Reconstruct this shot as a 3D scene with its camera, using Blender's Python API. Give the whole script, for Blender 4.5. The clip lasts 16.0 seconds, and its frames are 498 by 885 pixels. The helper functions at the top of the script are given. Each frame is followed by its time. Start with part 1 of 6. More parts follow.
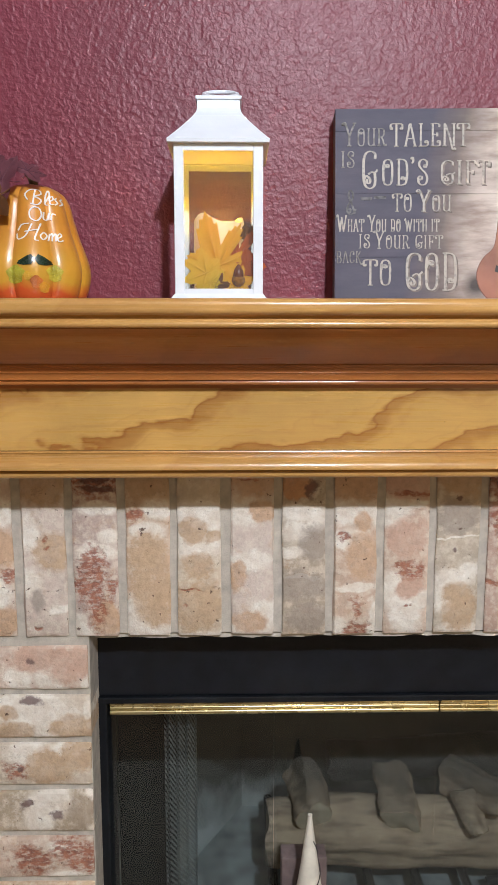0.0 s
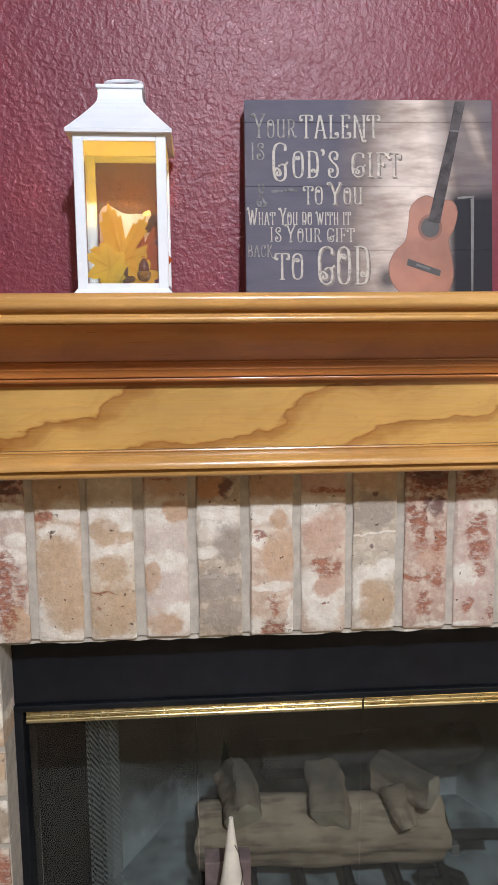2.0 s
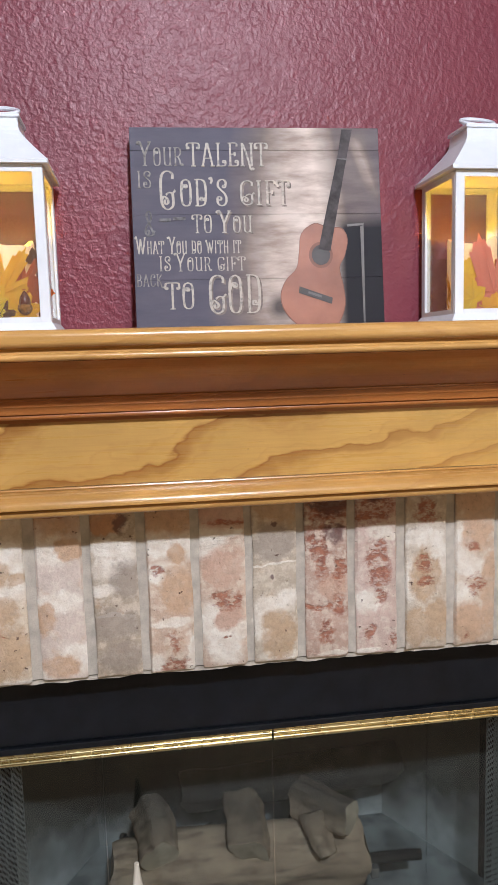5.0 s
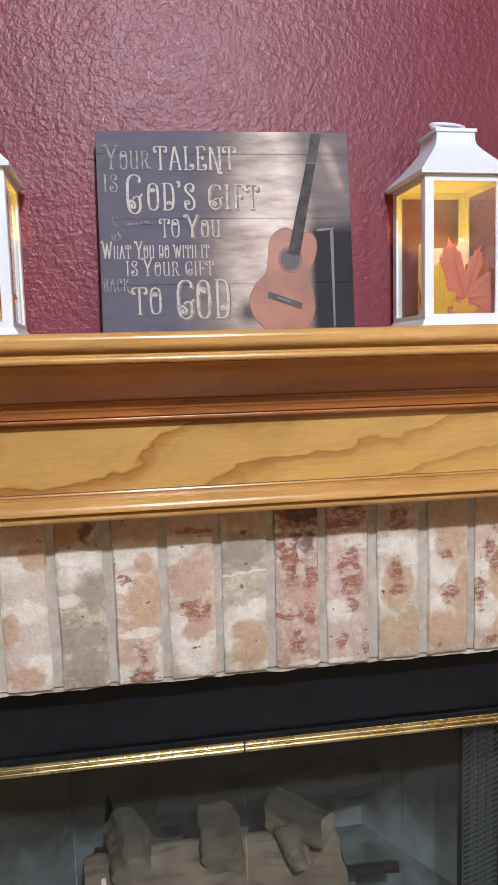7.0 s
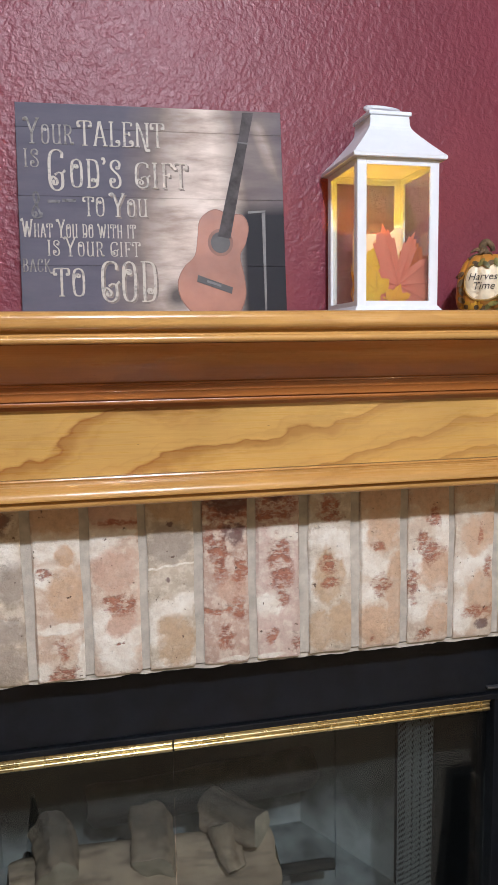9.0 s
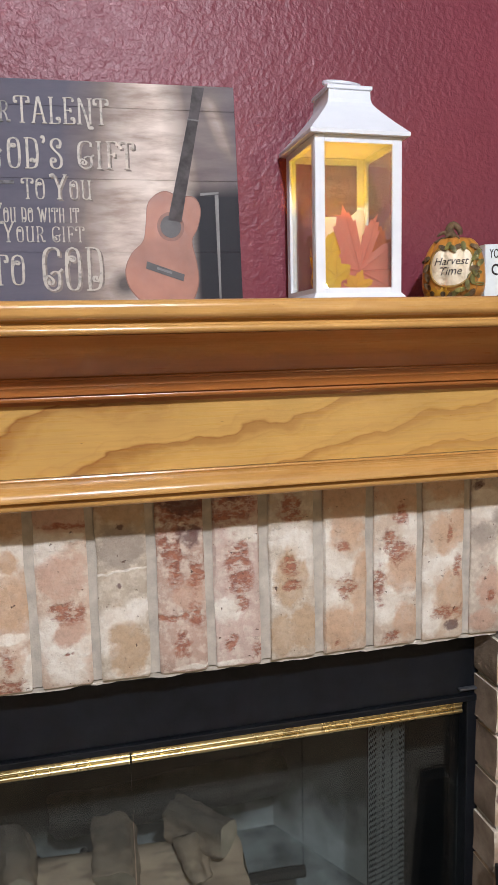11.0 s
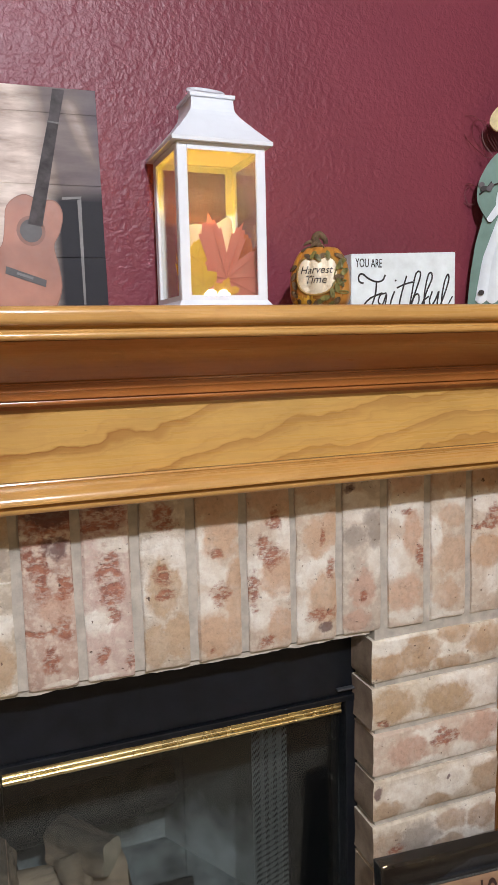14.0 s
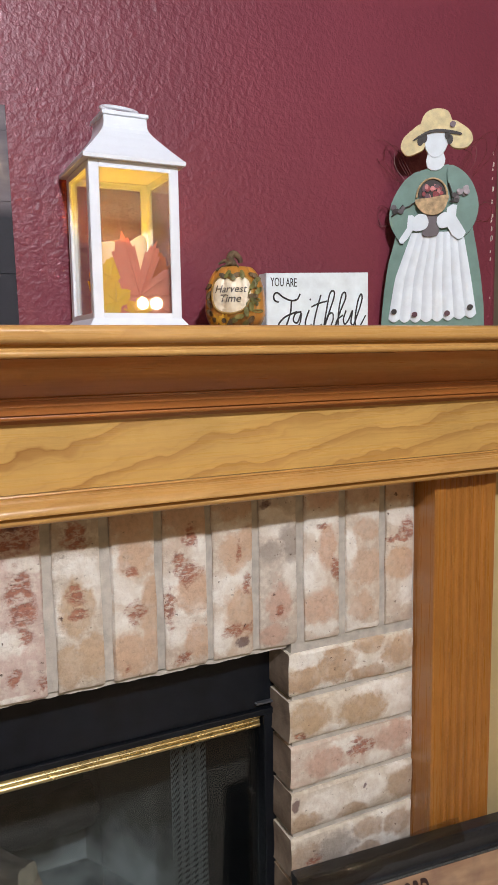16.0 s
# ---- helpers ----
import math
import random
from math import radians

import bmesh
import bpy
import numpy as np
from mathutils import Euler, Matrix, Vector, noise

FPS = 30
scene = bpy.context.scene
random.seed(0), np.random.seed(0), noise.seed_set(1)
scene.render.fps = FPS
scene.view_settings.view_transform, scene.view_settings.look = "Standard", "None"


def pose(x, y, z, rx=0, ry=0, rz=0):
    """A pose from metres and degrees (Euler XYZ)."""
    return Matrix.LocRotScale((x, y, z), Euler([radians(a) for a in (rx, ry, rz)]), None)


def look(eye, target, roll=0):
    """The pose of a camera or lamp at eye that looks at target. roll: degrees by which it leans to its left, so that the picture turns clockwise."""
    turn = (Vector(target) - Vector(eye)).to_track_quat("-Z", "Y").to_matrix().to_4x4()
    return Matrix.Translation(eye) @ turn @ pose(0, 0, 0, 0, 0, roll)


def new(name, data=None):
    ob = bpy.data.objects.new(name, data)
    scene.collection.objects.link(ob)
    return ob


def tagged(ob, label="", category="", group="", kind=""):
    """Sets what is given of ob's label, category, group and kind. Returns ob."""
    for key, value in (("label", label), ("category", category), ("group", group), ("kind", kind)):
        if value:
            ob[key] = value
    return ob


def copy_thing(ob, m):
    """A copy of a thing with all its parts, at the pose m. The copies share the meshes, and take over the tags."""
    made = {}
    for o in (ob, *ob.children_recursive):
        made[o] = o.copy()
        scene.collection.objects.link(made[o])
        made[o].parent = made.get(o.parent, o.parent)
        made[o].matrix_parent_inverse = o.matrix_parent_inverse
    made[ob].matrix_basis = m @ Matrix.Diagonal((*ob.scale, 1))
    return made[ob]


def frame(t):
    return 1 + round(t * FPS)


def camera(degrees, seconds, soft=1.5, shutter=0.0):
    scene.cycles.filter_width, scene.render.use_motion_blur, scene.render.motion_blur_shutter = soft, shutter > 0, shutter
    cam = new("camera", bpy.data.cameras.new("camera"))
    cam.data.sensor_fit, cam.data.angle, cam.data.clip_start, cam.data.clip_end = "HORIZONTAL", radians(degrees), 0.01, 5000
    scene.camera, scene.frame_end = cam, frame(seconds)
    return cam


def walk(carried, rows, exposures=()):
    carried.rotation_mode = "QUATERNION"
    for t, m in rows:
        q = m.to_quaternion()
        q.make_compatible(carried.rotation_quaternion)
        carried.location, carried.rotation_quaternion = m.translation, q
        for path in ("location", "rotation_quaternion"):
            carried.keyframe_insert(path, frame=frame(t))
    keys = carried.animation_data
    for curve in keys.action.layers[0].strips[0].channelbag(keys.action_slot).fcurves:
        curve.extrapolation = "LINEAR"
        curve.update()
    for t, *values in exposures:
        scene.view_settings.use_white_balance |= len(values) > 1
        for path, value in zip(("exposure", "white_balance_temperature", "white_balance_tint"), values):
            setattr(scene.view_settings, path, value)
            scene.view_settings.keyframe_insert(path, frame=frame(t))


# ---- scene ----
cam = camera(37.7, 16.0)
PATH = [
    (0, (0.008, 0.069, 1.27), (0.047, 2.051, 1.005), -0.0),
    (0.5, (0.024, 0.07, 1.269), (0.081, 2.052, 1.002), -0.1),
    (1, (0.038, 0.08, 1.271), (0.124, 2.06, 1.002), -0.2),
    (1.5, (0.054, 0.087, 1.272), (0.158, 2.066, 0.999), -0.5),
    (2, (0.073, 0.085, 1.268), (0.213, 2.061, 0.995), -0.5),
    (2.5, (0.062, 0.092, 1.273), (0.253, 2.064, 0.998), -1.0),
    (3, (0.058, 0.104, 1.271), (0.322, 2.067, 0.995), -1.5),
    (3.5, (0.083, 0.11, 1.281), (0.349, 2.073, 1.008), -1.7),
    (4, (0.112, 0.102, 1.288), (0.385, 2.065, 1.024), -1.7),
    (4.5, (0.131, 0.098, 1.294), (0.409, 2.062, 1.036), -1.6),
    (7, (0.171, 0.107, 1.291), (0.48, 2.069, 1.058), -1.6),
    (7.5, (0.189, 0.111, 1.29), (0.509, 2.071, 1.058), -1.5),
    (8, (0.209, 0.11, 1.289), (0.543, 2.068, 1.055), -1.4),
    (8.5, (0.222, 0.107, 1.285), (0.566, 2.063, 1.048), -1.3),
    (9, (0.213, 0.128, 1.277), (0.632, 2.069, 1.033), -0.9),
    (9.2, (0.215, 0.138, 1.273), (0.65, 2.075, 1.027), -1.0),
    (11.5, (0.271, 0.17, 1.279), (0.738, 2.095, 1.002), -1.6),
    (12, (0.281, 0.161, 1.279), (0.791, 2.076, 1.008), -1.6),
    (12.5, (0.29, 0.16, 1.28), (0.86, 2.059, 1.015), -1.5),
    (13, (0.294, 0.163, 1.278), (0.913, 2.047, 1.015), -1.5),
    (13.5, (0.301, 0.161, 1.277), (0.957, 2.032, 1.014), -1.5),
    (14, (0.306, 0.161, 1.279), (0.998, 2.019, 1.015), -1.4),
    (14.5, (0.318, 0.158, 1.278), (1.052, 2.0, 1.015), -1.3),
    (15, (0.314, 0.159, 1.278), (1.083, 1.987, 1.016), -1.2),
    (15.5, (0.324, 0.154, 1.285), (1.13, 1.965, 1.026), -1.0),
    (16, (0.328, 0.148, 1.291), (1.184, 1.939, 1.044), -0.9),
]
BALANCE = [(0, 0.0, 6500, 11), (3, 0.0, 6430, 13.5), (8, -0.01, 6430, 14), (9, -0.02, 6480, 13.5), (11.5, -0.06, 6640, 13.5), (16, -0.08, 6700, 14)]
walk(cam, [(t, look(eye, target, roll)) for t, eye, target, roll in PATH], BALANCE)

# ---- light ----
world = bpy.data.worlds.new("room_world")
world.use_nodes = True
world.node_tree.nodes["Background"].inputs[0].default_value = (0.9, 0.93, 1.0, 1)
world.node_tree.nodes["Background"].inputs[1].default_value = 0.02
scene.world = world


def lamp(name, kind, m, power, color, size=0.1, size_y=None):
    data = bpy.data.lights.new(name, kind)
    data.energy, data.color = power, color
    if kind == "AREA":
        data.shape, data.size = "DISK", size
        if size_y:
            data.shape, data.size_y = "RECTANGLE", size_y
    else:
        data.shadow_soft_size = size
    ob = new(name, data)
    ob.matrix_world = m
    return ob


# ceiling light behind the camera, and a standing lamp far across the room
lamp("ceiling_light", "POINT", pose(0.36, -0.85, 2.42), 158, (0.86, 0.915, 1.0), 0.045)
lamp("standing_lamp", "POINT", pose(2.48, -4.0, 1.70), 31, (1.0, 0.76, 0.44), 0.045)
lamp("standing_lamp", "POINT", pose(2.36, -4.0, 1.70), 31, (1.0, 0.76, 0.44), 0.045)


# ---- node helpers and materials ----
def mat(name, rough=0.5, metal=0.0, color=(0.5, 0.5, 0.5)):
    m = bpy.data.materials.new(name)
    m.use_nodes = True
    b = m.node_tree.nodes["Principled BSDF"]
    b.inputs["Roughness"].default_value, b.inputs["Metallic"].default_value = rough, metal
    b.inputs["Base Color"].default_value = (*color, 1)
    return m, m.node_tree, b


def node(nt, kind, **values):
    """A node; a value sets an input (named with _ for a blank) or, if there is none of that name, an attribute."""
    n = nt.nodes.new("ShaderNode" + kind)
    for key, v in values.items():
        name = key.replace("_", " ")
        socket = next((s for s in n.inputs if s.name.lower() == name.lower() and s.enabled), None)
        if key == "operation":
            n.operation = v
        elif key == "feature":
            n.feature = v
        elif isinstance(v, bpy.types.NodeSocket):
            nt.links.new(v, socket)
        else:
            socket.default_value = v
    return n


def coords(nt, scale=(1, 1, 1), move=(0, 0, 0), turn=(0, 0, 0), jitter=0.0):
    """Object coordinates, scaled; jitter: shifts the pattern from object to object."""
    out = node(nt, "TexCoord").outputs["Object"]
    if jitter:
        r = node(nt, "ObjectInfo").outputs["Random"]
        s = node(nt, "Math", operation="MULTIPLY")
        nt.links.new(r, s.inputs[0])
        s.inputs[1].default_value = jitter
        v = node(nt, "VectorMath", operation="ADD")
        nt.links.new(out, v.inputs[0])
        nt.links.new(s.outputs[0], v.inputs[1])
        out = v.outputs[0]
    return node(nt, "Mapping", Vector=out, Scale=scale, Location=move, Rotation=turn).outputs[0]


def noise_tex(nt, vec, scale, detail=4.0, rough=0.55, distort=0.0):
    return node(nt, "TexNoise", Vector=vec, Scale=scale, Detail=detail, Roughness=rough, Distortion=distort).outputs[0]


def ramp(nt, fac, *stops):
    r = node(nt, "ValToRGB", Fac=fac)
    e = r.color_ramp.elements
    while len(e) < len(stops):
        e.new(0.5)
    for el, (p, c) in zip(e, stops):
        el.position = p
        el.color = (c, c, c, 1) if isinstance(c, (int, float)) else (*c, 1)
    return r.outputs[0]


def mix(nt, fac, a, b, how="MIX"):
    n = nt.nodes.new("ShaderNodeMix")
    n.data_type, n.blend_type = "RGBA", how
    for socket, v in ((n.inputs[0], fac), (n.inputs[6], a), (n.inputs[7], b)):
        if isinstance(v, bpy.types.NodeSocket):
            nt.links.new(v, socket)
        elif isinstance(v, (int, float)):
            socket.default_value = v
        else:
            socket.default_value = (*v, 1)
    return n.outputs[2]


def math_node(nt, op, a, b=0.0):
    n = node(nt, "Math", operation=op)
    for socket, v in zip(n.inputs, (a, b)):
        if isinstance(v, bpy.types.NodeSocket):
            nt.links.new(v, socket)
        else:
            socket.default_value = v
    return n.outputs[0]


def bump(nt, b, height, strength=0.3, dist=0.002, normal=None):
    n = node(nt, "Bump", Height=height, Strength=strength, Distance=dist)
    if normal:
        nt.links.new(normal, n.inputs["Normal"])
    nt.links.new(n.outputs[0], b.inputs["Normal"])
    return n.outputs[0]


def paint(name, color, rough=0.45, vary=0.12, scale=30.0, bumps=0.1, metal=0.0, coat=0.0, spec=0.5):
    """A painted or plain surface with faint mottling, wear in the gloss and fine relief."""
    m, nt, b = mat(name, rough, metal, color)
    v = coords(nt, jitter=7.0)
    n1 = noise_tex(nt, v, scale, 5)
    n2 = noise_tex(nt, v, scale * 9, 3)
    dark = tuple(c * (1 - 2 * vary) for c in color)
    light = tuple(min(1, c * (1 + vary)) for c in color)
    c = mix(nt, ramp(nt, n1, (0.3, 0.0), (0.7, 1.0)), dark, light)
    nt.links.new(c, b.inputs["Base Color"])
    nt.links.new(ramp(nt, n2, (0.2, max(0.02, rough - 0.1)), (0.8, min(1, rough + 0.12))), b.inputs["Roughness"])
    b.inputs["Coat Weight"].default_value = coat
    b.inputs["Specular IOR Level"].default_value = spec
    bump(nt, b, n2, bumps, 0.001)
    return m


def wall_paint(name, color, rough=0.36, strength=0.5, scale=1.0):
    """Rolled paint over a sprayed orange-peel plaster: low rounded bumps, some running together."""
    m, nt, b = mat(name, rough, 0, color)
    v = coords(nt)
    fine = noise_tex(nt, v, 420 * scale, 2)
    lumps = noise_tex(nt, v, 100 * scale, 2.0, 0.5, 0.35)
    specks = noise_tex(nt, node(nt, "Mapping", Vector=v, Location=(3, 5, 7)).outputs[0], 150 * scale, 1.5, 0.5, 0.4)
    swell = noise_tex(nt, v, 30 * scale, 2)
    h = math_node(nt, "MULTIPLY", ramp(nt, lumps, (0.36, 0.0), (0.70, 1.0)), ramp(nt, swell, (0.3, 0.55), (0.7, 1.0)))
    h = math_node(nt, "ADD", h, math_node(nt, "MULTIPLY", ramp(nt, specks, (0.42, 0.0), (0.72, 1.0)), 0.35))
    h = math_node(nt, "ADD", h, math_node(nt, "MULTIPLY", fine, 0.08))
    n3 = noise_tex(nt, v, 3.0, 3)
    c = mix(nt, ramp(nt, n3, (0.3, 0.0), (0.7, 1.0)), tuple(x * 0.92 for x in color), tuple(x * 1.06 for x in color))
    nt.links.new(c, b.inputs["Base Color"])
    nt.links.new(ramp(nt, fine, (0.2, rough - 0.06), (0.8, rough + 0.1)), b.inputs["Roughness"])
    b.inputs["Specular IOR Level"].default_value = 0.36
    bump(nt, b, h, strength, 0.0022)
    return m


def oak(name, along="x", base=(0.50, 0.27, 0.085), dark=(0.22, 0.085, 0.022), bold=0.8, rough=0.3, period=0.2):
    """Varnished oak: bold sweeping growth bands, fine pores along the board, amber varnish."""
    m, nt, b = mat(name, rough, 0, base)
    turn = (0, 0, 0) if along == "x" else (0, radians(90), 0)
    v = coords(nt, turn=turn, jitter=3.0 if along == "z" else 0.0)
    low = node(nt, "TexNoise", Vector=node(nt, "Mapping", Vector=v, Scale=(9, 7, 14)).outputs[0], Scale=1.0, Detail=3.0, Roughness=0.55)
    sep = node(nt, "SeparateXYZ", Vector=v)
    # bands climb along the board and lap over each other
    flat = ramp(nt, math_node(nt, "ADD", sep.outputs[0], 0.5), (0.50, 0.0), (0.85, 1.0))
    steep = math_node(nt, "ADD", math_node(nt, "MULTIPLY", flat, 4.0 / period), 2.7 / period)
    g = math_node(nt, "SUBTRACT", math_node(nt, "MULTIPLY", sep.outputs[0], 1 / period), math_node(nt, "MULTIPLY", math_node(nt, "SUBTRACT", sep.outputs[2], 1.18), steep))
    g = math_node(nt, "ADD", g, math_node(nt, "MULTIPLY", low.outputs[0], 1.5))
    jag = noise_tex(nt, node(nt, "Mapping", Vector=v, Scale=(34, 40, 95)).outputs[0], 1.0, 4, 0.6)
    g = math_node(nt, "ADD", g, math_node(nt, "MULTIPLY", math_node(nt, "SUBTRACT", jag, 0.5), 0.13))
    saw = math_node(nt, "FRACT", g)
    band = ramp(nt, saw, (0.0, 0.0), (0.035, 0.25), (0.065, 1.0), (0.10, 0.72), (0.19, 0.60), (0.29, 0.16), (0.46, 0.0))
    saw2 = math_node(nt, "FRACT", math_node(nt, "ADD", math_node(nt, "MULTIPLY", g, 2.0), 0.37))
    band2 = ramp(nt, saw2, (0.0, 0.0), (0.07, 0.16), (0.16, 0.05), (0.4, 0.0))
    streak = noise_tex(nt, node(nt, "Mapping", Vector=v, Scale=(9, 260, 260)).outputs[0], 1.0, 4, 0.6)
    pore = noise_tex(nt, node(nt, "Mapping", Vector=v, Scale=(45, 900, 900)).outputs[0], 1.0, 3, 0.6)
    blotch = noise_tex(nt, v, 7, 3)
    light = tuple(min(1, c * 1.12) for c in base)
    c = mix(nt, ramp(nt, blotch, (0.3, 0.0), (0.7, 1.0)), tuple(c * 0.86 for c in base), light)
    c = mix(nt, ramp(nt, streak, (0.42, 0.0), (0.78, 0.24)), c, dark)
    calm = math_node(nt, "SUBTRACT", 1.0, math_node(nt, "MULTIPLY", flat, 0.4))
    c = mix(nt, math_node(nt, "MULTIPLY", math_node(nt, "MULTIPLY", band, bold), calm), c, dark)
    c = mix(nt, math_node(nt, "MULTIPLY", band2, bold), c, dark)
    c = mix(nt, ramp(nt, pore, (0.62, 0.0), (0.82, 0.22)), c, tuple(x * 0.6 for x in dark))
    ding = noise_tex(nt, node(nt, "Mapping", Vector=v, Scale=(60, 200, 200)).outputs[0], 1.0, 2)
    c = mix(nt, ramp(nt, ding, (0.755, 0.0), (0.79, 0.6)), c, tuple(x * 0.35 for x in dark))
    nt.links.new(c, b.inputs["Base Color"])
    nt.links.new(ramp(nt, streak, (0.3, rough - 0.08), (0.8, rough + 0.12)), b.inputs["Roughness"])
    b.inputs["Coat Weight"].default_value = 0.55
    b.inputs["Coat Roughness"].default_value = 0.09
    wave = noise_tex(nt, node(nt, "Mapping", Vector=v, Scale=(16, 60, 60)).outputs[0], 1.0, 3, 0.6)
    h = math_node(nt, "ADD", math_node(nt, "ADD", streak, pore), math_node(nt, "MULTIPLY", wave, 2.5))
    nt.links.new(bump(nt, b, h, 0.13, 0.0010), b.inputs["Coat Normal"])
    return m


def brick_face(name, ground, size, clay=(0.60, 0.425, 0.30), lime=(), bare=(), burn=(), soot=(), grey=(), ends=False):
    """Tumbled clay brick of the given face size (w, h): a washed ground with its own marks, each mark
    (u, v, ru, rv) in parts of the face from its top left: white lime, bare clay, red burns, dark soot, grey."""
    m, nt, b = mat(name, 0.9, 0, ground)
    w, h = size
    ground, clay = ((r, g, blue * 0.93) for r, g, blue in (ground, clay))
    grow = 1.12 if ends else 1.32
    flat = node(nt, "TexCoord").outputs["Object"]
    v = coords(nt, jitter=40.0)
    n1 = noise_tex(nt, v, 30, 4, 0.6)
    grit = noise_tex(nt, v, 115, 4, 0.7)
    fine = noise_tex(nt, v, 340, 5, 0.7)
    ragged = noise_tex(nt, v, 95, 5, 0.62)
    shift = node(nt, "VectorMath", operation="SUBTRACT")
    nt.links.new(node(nt, "TexNoise", Vector=v, Scale=34.0, Detail=3.0).outputs[1], shift.inputs[0])
    shift.inputs[1].default_value = (0.5, 0.5, 0.5)
    warped = node(nt, "VectorMath", operation="MULTIPLY_ADD")
    nt.links.new(shift.outputs[0], warped.inputs[0])
    warped.inputs[1].default_value = (0.020, 0.0, 0.020)
    nt.links.new(flat, warped.inputs[2])

    def marks(spots, ragged_by=0.75, soft=0.22):
        near = None
        for u, vv, ru, rv in spots:
            cx, cz, rx, rz = (u - 0.5) * w, (0.5 - vv) * h, ru * w * grow, rv * h * grow
            q = node(nt, "VectorMath", operation="MULTIPLY_ADD")
            nt.links.new(warped.outputs[0], q.inputs[0])
            q.inputs[1].default_value = (1 / rx, 0, 1 / rz)
            q.inputs[2].default_value = (-cx / rx, 0, -cz / rz)
            d = node(nt, "VectorMath", operation="LENGTH")
            nt.links.new(q.outputs[0], d.inputs[0])
            near = math_node(nt, "MINIMUM", near, d.outputs["Value"]) if near else d.outputs["Value"]
        edge = math_node(nt, "ADD", near, math_node(nt, "MULTIPLY", math_node(nt, "SUBTRACT", ragged, 0.5), 2 * ragged_by))
        return ramp(nt, math_node(nt, "MULTIPLY", edge, 0.5), (0.5 - soft / 2, 1.0), (0.5 + soft / 3, 0.0))

    c = mix(nt, ramp(nt, n1, (0.32, 0.0), (0.68, 1.0)), tuple(x * 0.90 for x in ground), tuple(min(1, x * 1.08) for x in ground))
    c = mix(nt, ramp(nt, ragged, (0.46, 0.0), (0.62, 0.55)), c, (0.83, 0.765, 0.66))
    c = mix(nt, ramp(nt, noise_tex(nt, v, 62, 4, 0.6), (0.58, 0.0), (0.70, 0.45)), c, clay)
    chalk = mix(nt, ramp(nt, noise_tex(nt, v, 60, 3), (0.3, 0.0), (0.62, 1.0)), (0.79, 0.715, 0.615), (0.93, 0.89, 0.81))
    white = 0.0
    if lime:
        white = math_node(nt, "MULTIPLY", marks(lime, 0.65, 0.22), ramp(nt, noise_tex(nt, v, 70, 3), (0.28, 0.70), (0.48, 1.0)))
        c = mix(nt, math_node(nt, "MULTIPLY", white, 0.97), c, chalk)
    if bare:
        patch = mix(nt, ramp(nt, grit, (0.3, 0.0), (0.7, 1.0)), tuple(x * k for x, k in zip(clay, (0.91, 0.85, 0.84))), tuple(min(1, x * k) for x, k in zip(clay, (1.14, 1.12, 1.13))))
        c = mix(nt, math_node(nt, "MULTIPLY", marks(bare, 0.45, 0.19), ramp(nt, noise_tex(nt, v, 44, 3), (0.30, 0.55), (0.56, 0.95))), c, patch)
    if grey:
        c = mix(nt, math_node(nt, "MULTIPLY", marks(grey, 0.6, 0.30), 0.8), c, mix(nt, grit, (0.30, 0.255, 0.215), (0.47, 0.40, 0.335)))
    dent = 0.0
    if burn:
        dent = math_node(nt, "MULTIPLY", marks(burn, 1.2, 0.34), ramp(nt, noise_tex(nt, node(nt, "Mapping", Vector=v, Scale=(0.8, 1, 1.7)).outputs[0], 120, 4, 0.65), (0.40, 0.15), (0.52, 1.0)))
        c = mix(nt, math_node(nt, "MULTIPLY", dent, 0.85), c, mix(nt, ramp(nt, grit, (0.35, 0.0), (0.65, 1.0)), (0.52, 0.19, 0.10), (0.24, 0.07, 0.05)))
    if soot:
        c = mix(nt, math_node(nt, "MULTIPLY", marks(soot, 1.1, 0.3), 0.8), c, mix(nt, grit, (0.085, 0.045, 0.045), (0.19, 0.10, 0.10)))
    c = mix(nt, ramp(nt, grit, (0.28, 0.22), (0.48, 0.0)), c, tuple(x * 0.55 for x in ground))
    crack = math_node(nt, "ABSOLUTE", math_node(nt, "SUBTRACT", noise_tex(nt, node(nt, "Mapping", Vector=v, Scale=(0.6, 1, 1.6)).outputs[0], 48, 5, 0.65), 0.5))
    crack = math_node(nt, "MULTIPLY", ramp(nt, crack, (0.004, 1.0), (0.010, 0.0)), ramp(nt, noise_tex(nt, node(nt, "Mapping", Vector=v, Location=(2, 8, 8)).outputs[0], 30, 2), (0.62, 0.0), (0.70, 0.35)))
    pit = math_node(nt, "MAXIMUM", ramp(nt, noise_tex(nt, v, 125, 3), (0.68, 0.0), (0.73, 0.9)), crack)
    c = mix(nt, pit, c, (0.14, 0.08, 0.06))
    c = mix(nt, ramp(nt, fine, (0.25, 0.12), (0.55, 0.0)), c, (0.3, 0.22, 0.17))
    if ends:                                   # darker clay on the short ends, picked by face normal
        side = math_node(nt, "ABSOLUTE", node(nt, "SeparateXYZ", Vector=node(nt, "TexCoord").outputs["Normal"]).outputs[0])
        end_clay = mix(nt, ramp(nt, n1, (0.3, 0.0), (0.7, 1.0)), (0.21, 0.155, 0.115), (0.36, 0.275, 0.205))
        c = mix(nt, ramp(nt, side, (0.75, 0.0), (0.92, 1.0)), c, end_clay)
    nt.links.new(c, b.inputs["Base Color"])
    h_ = math_node(nt, "ADD", math_node(nt, "MULTIPLY", n1, 0.5), math_node(nt, "MULTIPLY", grit, 0.5))
    h_ = math_node(nt, "ADD", h_, math_node(nt, "MULTIPLY", fine, 0.2))
